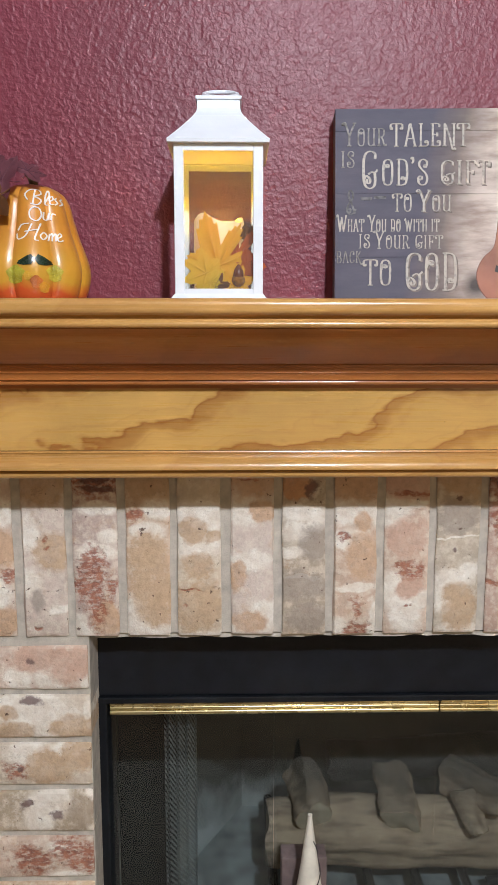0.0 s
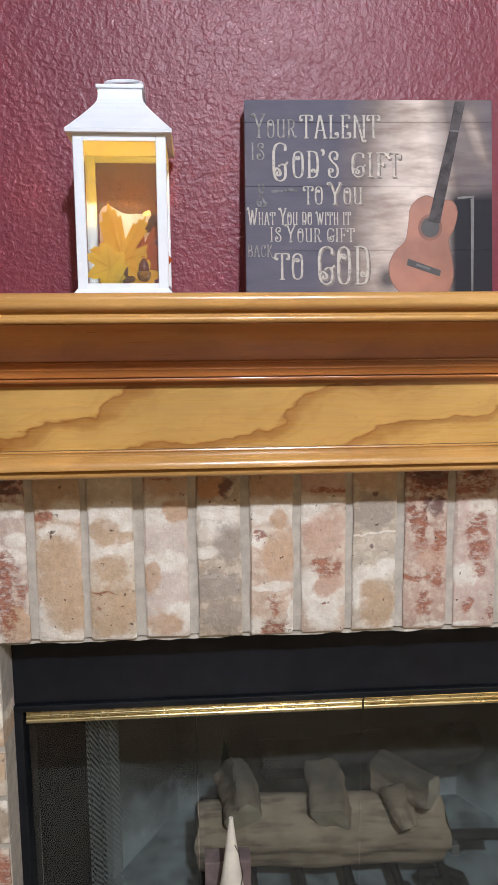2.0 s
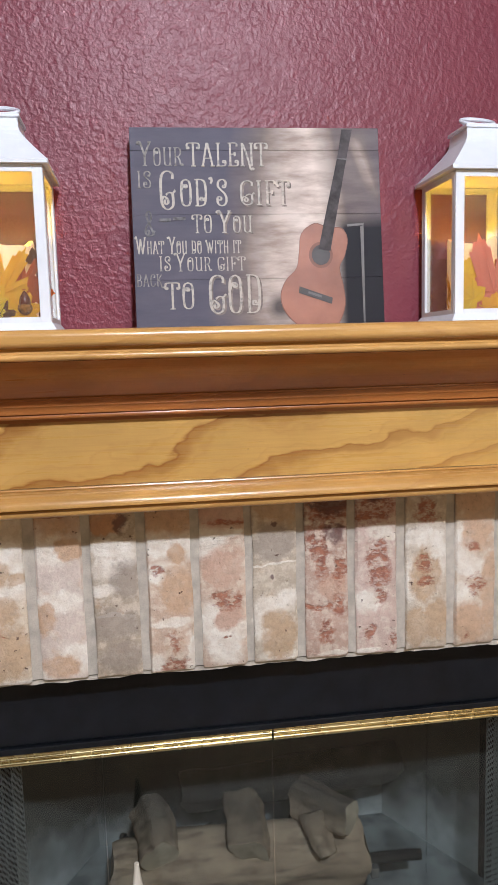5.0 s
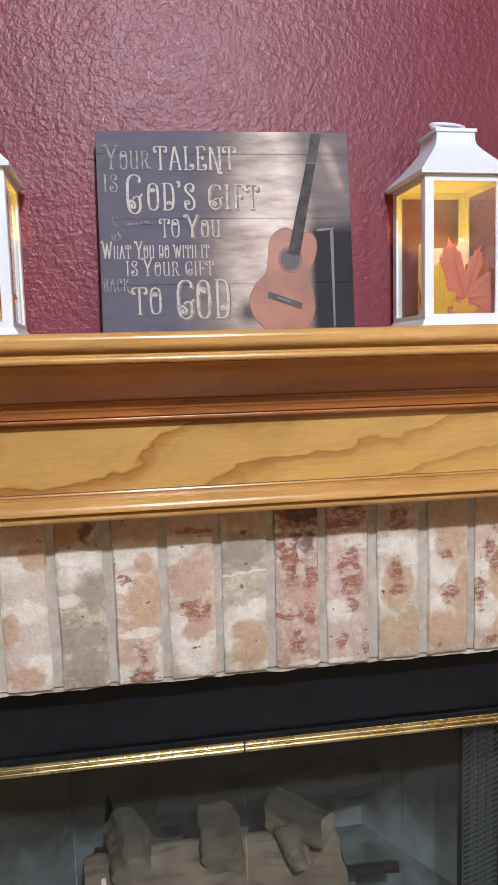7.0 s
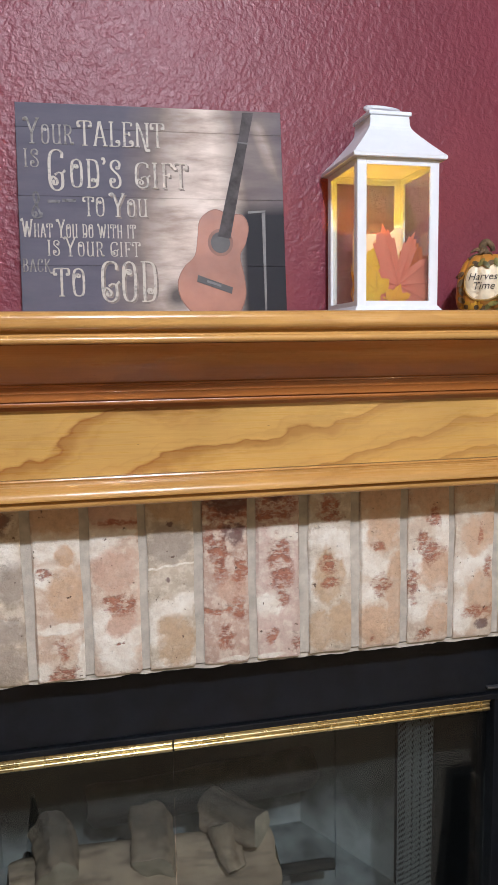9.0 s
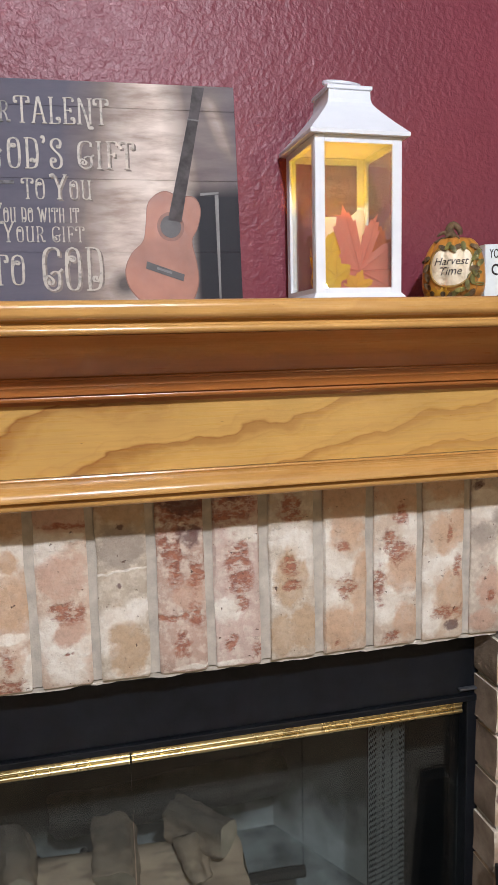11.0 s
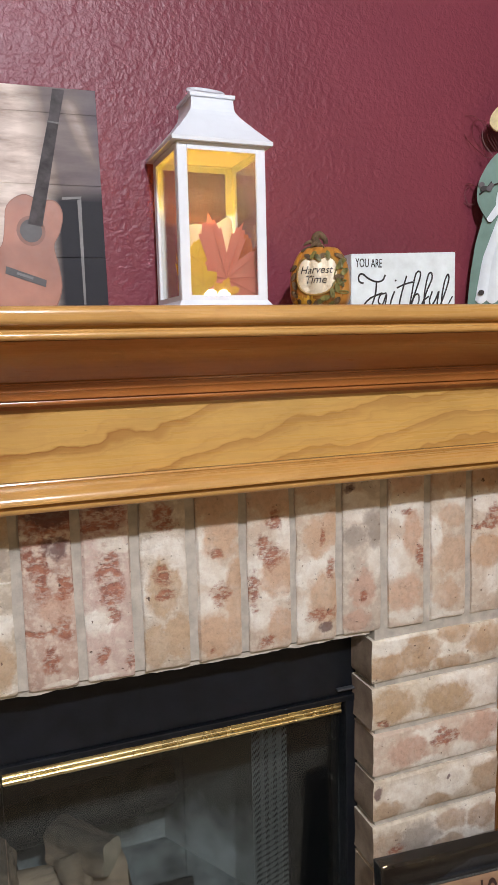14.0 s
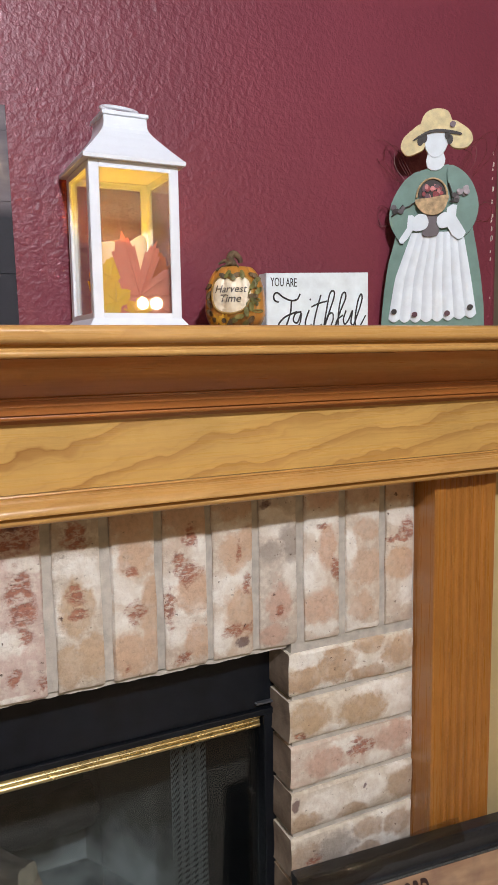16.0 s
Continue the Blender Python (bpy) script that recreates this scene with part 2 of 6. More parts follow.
    h_ = math_node(nt, "ADD", h_, math_node(nt, "MULTIPLY", white, 0.07))
    h_ = math_node(nt, "SUBTRACT", h_, math_node(nt, "MULTIPLY", math_node(nt, "MAXIMUM", pit, math_node(nt, "MULTIPLY", dent, 0.6)), 0.6))
    rough = noise_tex(nt, node(nt, "Mapping", Vector=v, Scale=(0.7, 1, 1.5)).outputs[0], 60, 5, 0.68)
    h_ = math_node(nt, "ADD", h_, math_node(nt, "MULTIPLY", rough, 0.22))
    bump(nt, b, h_, 0.62, 0.006)
    b.inputs["Specular IOR Level"].default_value = 0.3
    return m


def glass(name, tint=(0.96, 0.98, 0.97), gloss=1.0, haze=0.0):
    """A thin pane: clear, with the mirror gloss of glass at its angle."""
    m = bpy.data.materials.new(name)
    m.use_nodes = True
    nt = m.node_tree
    nt.nodes.remove(nt.nodes["Principled BSDF"])
    clear = node(nt, "BsdfTransparent", Color=(*tint, 1))
    shine = node(nt, "BsdfGlossy", Roughness=0.015, Color=(1, 1, 1, 1))
    facing = node(nt, "LayerWeight", Blend=0.5).outputs["Facing"]
    gain = math_node(nt, "ADD", math_node(nt, "MULTIPLY", math_node(nt, "POWER", facing, 5.0), 0.96), 0.04)
    both = node(nt, "MixShader")
    nt.links.new(math_node(nt, "MULTIPLY", gain, gloss), both.inputs[0])
    veil = node(nt, "BsdfDiffuse", Color=(0.62, 0.65, 0.62, 1))
    film = node(nt, "MixShader")                # a pale diffuse veil standing in for room reflection and inner glow
    film.inputs[0].default_value = haze
    nt.links.new(clear.outputs[0], film.inputs[1])
    nt.links.new(veil.outputs[0], film.inputs[2])
    nt.links.new(film.outputs[0] if haze else clear.outputs[0], both.inputs[1])
    nt.links.new(shine.outputs[0], both.inputs[2])
    nt.links.new(both.outputs[0], nt.nodes["Material Output"].inputs[0])
    return m


MAROON = wall_paint("maroon_wall_paint", (0.186, 0.0345, 0.054), 0.385, 0.34, 1.3)
BEIGE = wall_paint("beige_wall_paint", (0.52, 0.40, 0.20), 0.5, 0.35)
ROOM = wall_paint("room_wall_paint", (0.24, 0.205, 0.15), 0.6, 0.3)
CEIL = wall_paint("ceiling_white", (0.62, 0.60, 0.56), 0.8, 0.3)
CARPET = paint("carpet_tan", (0.26, 0.185, 0.115), 0.95, 0.15, 12, 0.8)
OAK_FRIEZE = oak("oak_frieze", "x", (0.62, 0.375, 0.110), (0.30, 0.118, 0.024), 1.0, 0.30, 0.24)
OAK_MOULD = oak("oak_moulding", "x", (0.59, 0.325, 0.100), (0.33, 0.125, 0.028), 0.30, 0.27, 0.3)
# cove oak darkened and reddened: shade under the shelf put into its colour
OAK_COVE_SHADED = oak("oak_cove_shaded", "x", (0.43, 0.150, 0.034), (0.22, 0.066, 0.016), 0.25, 0.34, 0.35)
OAK_POST = oak("oak_pilaster", "z", (0.41, 0.160, 0.029), (0.20, 0.066, 0.012), 0.30, 0.30, 0.5)
MORTAR = paint("mortar_grey", (0.535, 0.495, 0.43), 0.95, 0.12, 60, 0.7)
BLACK_METAL = paint("black_stove_enamel", (0.0072, 0.0092, 0.0130), 0.42, 0.2, 30, 0.08, 0, 0, 0.28)
BRASS = paint("polished_brass", (0.66, 0.55, 0.30), 0.27, 0.02, 4, 0.0, 1.0)
DOOR_GLASS = glass("smoked_door_glass", (0.68, 0.72, 0.715), 1.0, 0.0022)
LAN_GLASS = glass("lantern_glass", (0.97, 0.98, 0.97), 1.0, 0.035)
WHITE = paint("white_painted_metal", (0.80, 0.86, 0.93), 0.36, 0.02, 40, 0.08)
LOG_END = paint("ceramic_log_end", (0.62, 0.52, 0.39), 0.95, 0.15, 40, 0.3)
IRON = paint("grate_iron", (0.02, 0.02, 0.02), 0.7, 0.2, 40, 0.4)


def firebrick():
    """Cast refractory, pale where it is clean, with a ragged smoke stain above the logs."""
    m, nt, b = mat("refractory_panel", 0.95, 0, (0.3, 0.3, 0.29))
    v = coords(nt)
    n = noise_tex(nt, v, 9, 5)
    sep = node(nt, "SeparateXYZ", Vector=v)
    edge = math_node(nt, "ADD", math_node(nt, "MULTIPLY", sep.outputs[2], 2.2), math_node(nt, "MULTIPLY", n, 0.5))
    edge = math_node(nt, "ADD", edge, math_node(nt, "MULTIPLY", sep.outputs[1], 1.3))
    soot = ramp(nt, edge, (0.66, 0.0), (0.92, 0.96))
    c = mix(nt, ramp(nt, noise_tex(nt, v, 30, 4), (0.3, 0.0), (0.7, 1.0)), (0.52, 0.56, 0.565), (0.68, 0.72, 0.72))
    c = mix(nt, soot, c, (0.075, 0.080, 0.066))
    nt.links.new(c, b.inputs["Base Color"])
    bump(nt, b, noise_tex(nt, v, 120, 4), 0.3, 0.002)
    return m


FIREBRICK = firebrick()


# ---- mesh helpers ----
def mesh_of(name, bm, material, smooth=False):
    me = bpy.data.meshes.new(name)
    bmesh.ops.recalc_face_normals(bm, faces=bm.faces)
    if smooth:
        for f in bm.faces:
            f.smooth = True
    bm.to_mesh(me)
    bm.free()
    for k in material if isinstance(material, (list, tuple)) else [material]:
        me.materials.append(k)
    if smooth:
        me.set_sharp_from_angle(angle=radians(42))
    return me


def part(name, bm, material, parent=None, label="", smooth=False):
    ob = new(name, mesh_of(name, bm, material, smooth))
    if parent:
        ob.parent = parent
    return tagged(ob, label)


def thing(name, label, category, at=(0, 0, 0), turn=0.0, group="", kind=""):
    ob = new(name)
    ob.matrix_world = pose(*at, 0, 0, turn)
    ob.empty_display_size = 0.02
    return tagged(ob, label, category, group, kind)


def box(bm, x0, x1, y0, y1, z0, z1, bevel=0.0, segs=2, mat_index=0):
    made = bmesh.ops.create_cube(bm, size=1.0)["verts"]
    for v in made:
        v.co = Vector(((x0 + x1) / 2 + v.co.x * (x1 - x0), (y0 + y1) / 2 + v.co.y * (y1 - y0), (z0 + z1) / 2 + v.co.z * (z1 - z0)))
    faces = list({f for v in made for f in v.link_faces})
    for f in faces:
        f.material_index = mat_index
    if bevel:
        edges = list({e for v in made for e in v.link_edges})
        r = bmesh.ops.bevel(bm, geom=edges, offset=bevel, segments=segs, affect="EDGES", profile=0.6)
        for f in r["faces"]:
            f.material_index = mat_index
    return bm


def one_box(*a, **k):
    return box(bmesh.new(), *a, **k)


def smooth_loop(points, steps=5, closed=True):
    """A Catmull-Rom curve through 2D points."""
    out, n = [], len(points)
    for i in range(n if closed else n - 1):
        if closed:
            p = [points[(i + k - 1) % n] for k in range(4)]
        else:
            p = [points[min(max(i + k - 1, 0), n - 1)] for k in range(4)]
        for s in range(steps):
            t = s / steps
            out.append(tuple(0.5 * (2 * b + (c - a) * t + (2 * a - 5 * b + 4 * c - d) * t * t + (3 * b - a - 3 * c + d) * t ** 3) for a, b, c, d in zip(*p)))
    if not closed:
        out.append(tuple(points[-1]))
    return out


def prism(bm, outline, y0, y1, bevel=0.0, mat_index=0):
    """A plate in the x-z plane with the given outline, front at y0."""
    vs = [bm.verts.new((x, y0, z)) for x, z in outline]
    f = bm.faces.new(vs)
    r = bmesh.ops.extrude_face_region(bm, geom=[f])
    new_vs = [v for v in r["geom"] if isinstance(v, bmesh.types.BMVert)]
    for v in new_vs:
        v.co.y = y1
    for face in {fc for v in (*vs, *new_vs) for fc in v.link_faces}:
        face.material_index = mat_index
    if bevel:
        front = [e for e in f.edges] if f.is_valid else []
        rb = bmesh.ops.bevel(bm, geom=front, offset=bevel, segments=2, affect="EDGES")
        for face in rb["faces"]:
            face.material_index = mat_index
    return bm


def run_profile(bm, profile, x0, x1, cuts=1):
    """A moulding: the closed profile of (y, z) points run along x."""
    rings = []
    for i in range(cuts + 1):
        x = x0 + (x1 - x0) * i / cuts
        rings.append([bm.verts.new((x, y, z)) for y, z in profile])
    n = len(profile)
    for a, b in zip(rings, rings[1:]):
        for k in range(n):
            bm.faces.new((a[k], a[(k + 1) % n], b[(k + 1) % n], b[k]))
    bm.faces.new(rings[0])
    bm.faces.new(rings[-1][::-1])
    return bm


def arc(cy, cz, r, a0, a1, n=8, ry=None):
    ry = ry or r
    return [(cy + r * math.cos(radians(a0 + (a1 - a0) * i / n)), cz + ry * math.sin(radians(a0 + (a1 - a0) * i / n))) for i in range(n + 1)]


def tube(bm, points, r, sides=6, r_end=None, mat_index=0):
    """A round rod along 3D points."""
    points = [Vector(p) for p in points]
    rings, side = [], None
    for i, p in enumerate(points):
        way = (points[min(i + 1, len(points) - 1)] - points[max(i - 1, 0)]).normalized()
        if side is None:
            side = way.orthogonal().normalized()
        side = (side - way * side.dot(way)).normalized()
        up = way.cross(side)
        rr = r if r_end is None else r + (r_end - r) * i / (len(points) - 1)
        rings.append([bm.verts.new(p + rr * (math.cos(2 * math.pi * k / sides) * side + math.sin(2 * math.pi * k / sides) * up)) for k in range(sides)])
    for a, b in zip(rings, rings[1:]):
        for k in range(sides):
            bm.faces.new((a[k], a[(k + 1) % sides], b[(k + 1) % sides], b[k])).material_index = mat_index
    for ring in (rings[0][::-1], rings[-1]):
        bm.faces.new(ring).material_index = mat_index
    return bm


def lathe(bm, profile, sides=32, lobes=0, depth=0.0, mat_index=0):
    """A turned body from (r, z) points; lobes: ribs as on a pumpkin."""
    rings = []
    for r, z in profile:
        ring = []
        for k in range(sides):
            a = 2 * math.pi * k / sides
            rr = r * (1 - depth * (1 - abs(math.sin(lobes * a / 2 + math.pi / 2)) ** 0.7)) if lobes else r
            ring.append(bm.verts.new((rr * math.sin(a), -rr * math.cos(a), z)))
        rings.append(ring)
    for a, b in zip(rings, rings[1:]):
        for k in range(sides):
            bm.faces.new((a[k], a[(k + 1) % sides], b[(k + 1) % sides], b[k])).material_index = mat_index
    bm.faces.new(rings[0][::-1]).material_index = mat_index
    bm.faces.new(rings[-1]).material_index = mat_index
    return bm


def letters(body, x0, x1, z0, z1, y, depth=0.0006, shear=0.0, bold=0.0):
    """Words in the built-in font, fitted to a rectangle of the x-z plane and facing -y."""
    cu = bpy.data.curves.new("lettering", "FONT")
    cu.body, cu.extrude, cu.shear, cu.resolution_u, cu.offset = body, 0.02, shear, 3, bold
    ob = bpy.data.objects.new("lettering", cu)
    scene.collection.objects.link(ob)
    me = bpy.data.meshes.new_from_object(ob)
    bpy.data.objects.remove(ob)
    bm = bmesh.new()
    bm.from_mesh(me)
    bpy.data.meshes.remove(me)
    bpy.data.curves.remove(cu)
    xs, ys = [v.co.x for v in bm.verts], [v.co.y for v in bm.verts]
    for v in bm.verts:
        u, w = (v.co.x - min(xs)) / (max(xs) - min(xs)), (v.co.y - min(ys)) / (max(ys) - min(ys))
        v.co = Vector((x0 + u * (x1 - x0), y - depth if v.co.z > 0 else y + 0.0004, z0 + w * (z1 - z0)))
    return bm


def strokes(bm, lines, x0, x1, z0, z1, y, r):
    """Brush lettering: each line of points in a unit box becomes a flattened stroke."""
    for line in lines:
        pts = smooth_loop(line, 6, False)
        pts = [(x0 + u * (x1 - x0), y, z0 + w * (z1 - z0)) for u, w in pts]
        tube(bm, pts, r, 6)
    for v in bm.verts:
        v.co.y = y + (v.co.y - y) * 0.35
    return bm


# ---- the room ----
HEARTH, SHELF = 0.33, 1.319
BRICK_Y, WALL_Y = 0.992, 1.095
X0, X1 = -0.43, 1.003          # brick field between the pilasters
OPEN_L, OPEN_R, OPEN_T = -0.178, 0.788, 0.884


def structure(name, bm, material, label, category):
    return tagged(part(name, bm, material), label, category, kind="structure")


structure("floor", one_box(-2.6, 3.6, -4.8, 2.3, -0.1, 0.0), CARPET, "tan carpeted floor of the living room", "floor")
structure("ceiling", one_box(-2.6, 3.6, -4.8, 2.3, 2.5, 2.6), CEIL, "white textured ceiling", "ceiling")
structure("wall_west", one_box(-2.7, -2.6, -4.8, 2.3, 0.0, 2.5), ROOM, "plain beige living room wall", "wall")
structure("wall_east", one_box(3.6, 3.7, -4.8, 2.3, 0.0, 2.5), ROOM, "plain beige living room wall", "wall")
structure("wall_south", one_box(-2.6, 3.6, -4.9, -4.8, 0.0, 2.5), ROOM, "plain beige living room wall", "wall")
structure("wall_far", one_box(1.27, 3.6, 2.2, 2.3, 0.0, 2.5), ROOM, "plain beige wall past the chimney corner", "wall")
structure("wall_north", one_box(-2.6, 1.245, WALL_Y, WALL_Y + 0.12, 1.20, 2.5, 0.006), MAROON,
          "maroon painted wall with knockdown plaster texture above the mantel", "wall")
bm = one_box(-2.6, -0.56, WALL_Y - 0.004, WALL_Y + 0.11, 0.0, 1.20)
box(bm, 1.118, 1.245, 0.990, WALL_Y + 0.11, 0.0, 1.20)
structure("wall_lower", bm, BEIGE, "beige painted wall beside the oak mantel", "wall")
structure("wall_return", one_box(1.135, 1.243, WALL_Y + 0.121, 2.3, 0.0, 2.5), MAROON, "maroon side of the chimney breast", "wall")

# chipped paint down the outer corner of the maroon wall
bm = bmesh.new()
rnd = random.Random(4)
for z, n in ((1.62, 2), (1.58, 3), (1.54, 2), (1.50, 4), (1.47, 3), (1.44, 2), (1.37, 1)):
    for k in range(n):
        s = rnd.uniform(0.001, 0.0026)
        zz, xx = z + rnd.uniform(-0.016, 0.016), 1.2325 + rnd.uniform(-0.0015, 0.0015)
        prism(bm, [(xx - s * 0.6, zz - s * 1.6), (xx + s * 0.5, zz - s), (xx + s * 0.7, zz + s * 1.2), (xx - s * 0.2, zz + s * 1.8)], WALL_Y - 0.0012, WALL_Y + 0.001)
tagged(part("chipped_paint", bm, paint("bare_plaster", (0.75, 0.7, 0.62), 0.8)), "white plaster chips showing through maroon paint", "paint chips", kind="structure")

# hearth, with a slab of tile over a raised base
structure("hearth", one_box(-0.62, 1.24, 0.50, 1.06, 0.0, HEARTH, 0.006), MORTAR, "raised grey hearth under the fireplace", "hearth")

# masonry behind the brick faces, in three blocks round the opening
bm = one_box(X0, X1, BRICK_Y + 0.0056, 1.09, OPEN_T + 0.0075, 1.135)
box(bm, X0, OPEN_L - 0.008, BRICK_Y + 0.0056, 1.09, HEARTH, OPEN_T + 0.0075)
box(bm, OPEN_R + 0.006, X1, BRICK_Y + 0.0056, 1.09, HEARTH, OPEN_T + 0.0075)
fire_wall = structure("brick_surround", bm, MORTAR, "whitewashed tumbled brick fireplace surround with grey mortar", "brickwork")
# thin worn mortar bed under the upright bricks
bm = bmesh.new()
last = None
for i in range(121):
    x = OPEN_L + (OPEN_R - OPEN_L) * i / 120
    rag = noise.noise(Vector((x * 45, 0.3, 0))) + 0.5 * noise.noise(Vector((x * 130, 4.0, 0)))
    front, under = BRICK_Y + 0.0085 + 0.0025 * rag, OPEN_T - 0.0012 + 0.0014 * rag
    ring = [bm.verts.new(q) for q in ((x, front + 0.001, 0.8890), (x, front, under + 0.001), (x, front + 0.003, under), (x, 1.06, under), (x, 1.06, 0.8890))]
    if last:
        for k in range(5):
            bm.faces.new((last[k], last[(k + 1) % 5], ring[(k + 1) % 5], ring[k]))
    else:
        bm.faces.new(ring)
    last = ring
bm.faces.new(last[::-1])
part("mortar_bed", bm, MORTAR, fire_wall)

# ---- oak mantel ----
mantel = thing("fireplace_mantel", "varnished honey oak fireplace mantel with cove moulding and fluted pilasters", "mantel", (0.306, 0, 0))
MX = 0.955


def moulding(name, profile, material, half=MX, label=""):
    return part(name, run_profile(bmesh.new(), profile, -half, half), material, mantel, label, True)


shelf = [(WALL_Y - 0.002, SHELF), (0.8515, SHELF)] + arc(0.8515, SHELF - 0.0075, 0.0085, 90, 180, 8, 0.0075) + [(0.8432, 1.3080)] + arc(0.8482, 1.3068, 0.0050, 180, 262, 5)
shelf += [(0.8530, 1.3012), (0.8545, 1.3000), (0.8530, 1.2965), (0.8520, 1.2952)] + arc(0.8520, 1.2918, 0.0036, 100, 262, 8) + [(0.862, 1.2878), (WALL_Y - 0.002, 1.2878)]
moulding("shelf", shelf, OAK_MOULD, MX, "oak shelf with a rounded front edge")
# a shallow hollow under the shelf, then a flat fillet and a small bead
cove = [(WALL_Y - 0.002, 1.2876), (0.8610, 1.2876)]
for k in range(15):
    u = k / 14
    cove.append((0.8610 + 0.0630 * u + 0.0062 * math.sin(math.pi * u), 1.2872 - 0.0402 * u + 0.0062 * math.sin(math.pi * u) * 0.8))
cove += [(0.9228, 1.2466), (0.9228, 1.2450), (0.9248, 1.2440), (0.9250, 1.2385), (0.9232, 1.2378)]
cove += [(0.9232 + 0.0040 * math.sin(a), 1.2372 - 0.0080 * (1 - math.cos(a))) for a in [math.pi / 2 * k / 6 for k in range(1, 7)]]
cove += arc(0.9325, 1.2262, 0.0030, 100, 260, 6) + [(0.9380, 1.2228), (0.9380, 1.2190), (WALL_Y - 0.002, 1.2190)]
moulding("cove_moulding", cove, OAK_COVE_SHADED, MX - 0.03)
moulding("frieze_board", [(1.093, 1.2188), (0.944, 1.2188), (0.944, 1.1440), (1.093, 1.1440)], OAK_FRIEZE, MX - 0.06, "oak board with bold sweeping grain")
low = [(1.093, 1.1438), (0.9385, 1.1438)] + arc(0.9380, 1.1425, 0.0014, 90, 270, 4) + [(0.9350, 1.1405)]
low += [(0.9350 - 0.0230 * math.sin(a), 1.1400 - 0.0125 * (1 - math.cos(a))) for a in [math.pi / 2 * k / 10 for k in range(1, 11)]]
low += [(0.9116, 1.1262), (0.9120, 1.1246), (0.9205, 1.1242), (0.9210, 1.1236)] + arc(0.9236, 1.1186, 0.0050, 95, 262, 8) + [(0.927, 1.1132), (BRICK_Y + 0.006, 1.1132), (BRICK_Y + 0.006, 1.1300), (1.093, 1.1300)]
moulding("base_moulding", low, OAK_MOULD, MX - 0.045)
for side in (1, -1):
    bm = bmesh.new()
    xa, xb, zb, front = 0.697, 0.811, HEARTH, 0.950
    out = [(xa, 1.09), (xa, front + 0.002), (xa + 0.002, front), (xa + 0.014, front)]
    for k in range(5):                       # shallow flutes
        c = xa + 0.025 + 0.0160 * k
        out += [(c + 0.0066 * math.cos(a), front + 0.0042 * math.sin(a)) for a in [math.pi - math.pi * i / 6 for i in range(7)]]
    out += [(xb - 0.002, front), (xb, front + 0.002), (xb, 1.09)]
    a_ = [bm.verts.new((side * x, y, zb)) for x, y in out]
    b_ = [bm.verts.new((side * x, y, 1.1125)) for x, y in out]
    for k in range(len(out)):
        bm.faces.new((a_[k], a_[(k + 1) % len(out)], b_[(k + 1) % len(out)], b_[k]))
    bm.faces.new(a_), bm.faces.new(b_)
    part("pilaster", bm, OAK_POST, mantel, "fluted oak pilaster", True)

# ---- fireplace insert ----
fire = thing("fireplace_insert", "black metal fireplace with brass-trimmed bifold glass doors", "fireplace", (0.303, 1.06, HEARTH))
FY = 1.06


def fpart(name, bm, material, label="", smooth=False, parent=None):
    for v in bm.verts:
        v.co -= Vector((0.303, 1.06, HEARTH))
    return part(name, bm, material, parent or fire, label, smooth)


bm = one_box(-0.186, 0.796, 1.052, 1.12, 0.776, 0.905, 0.002)
fpart("top_panel", bm, BLACK_METAL)
bm = one_box(-0.186, 0.796, 1.046, 1.075, 0.7665, 0.7755, 0.0015)
fpart("header_rail", bm, BLACK_METAL)
for xa, xb in ((-0.188, -0.1745), (0.7755, 0.796)):
    fpart("side_frame", one_box(xa, xb, 1.048, 1.12, HEARTH, 0.7660, 0.002), BLACK_METAL)
fpart("corner_clip", one_box(0.762, 0.790, 1.0445, 1.052, 0.784, 0.787, 0.001), paint("clip_steel", (0.16, 0.165, 0.18), 0.35, 0.1, 50, 0.0, 0.6))
fpart("bottom_rail", one_box(-0.174, 0.775, 1.052, 1.08, HEARTH, HEARTH + 0.03, 0.002), BLACK_METAL)
for x_a, x_b, fold in ((-0.1715, 0.3012, 0.064), (0.3038, 0.7725, 0.535)):
    door = new("glass_door")
    door.parent = fire
    rail = [(1.076, 0.7640), (1.058, 0.7640)] + arc(1.0585, 0.7605, 0.0035, 90, 265, 6) + arc(1.0590, 0.7542, 0.0028, 100, 260, 5) + arc(1.0585, 0.7478, 0.0037, 95, 270, 6) + [(1.076, 0.7441)]
    fpart("brass_rail", run_profile(bmesh.new(), rail, x_a, x_b), BRASS, "fluted polished brass rail", True, door)
    ins = (x_a, x_b + 0.0008) if x_a < 0 else (x_a - 0.0008, x_b)
    for pa, pb in ((ins[0], fold - 0.0005), (fold + 0.0005, ins[1])):
        pane = fpart("pane", one_box(pa, pb, 1.0645, 1.0685, HEARTH + 0.03, 0.7440), DOOR_GLASS, "smoked tempered glass pane", False, door)
        pane.visible_shadow = False

# firebox shell: back, splayed sides, floor, sooty top
bm = bmesh.new()
fb = [(-0.165, 1.115), (0.02, 1.44), (0.59, 1.44), (0.772, 1.115)]
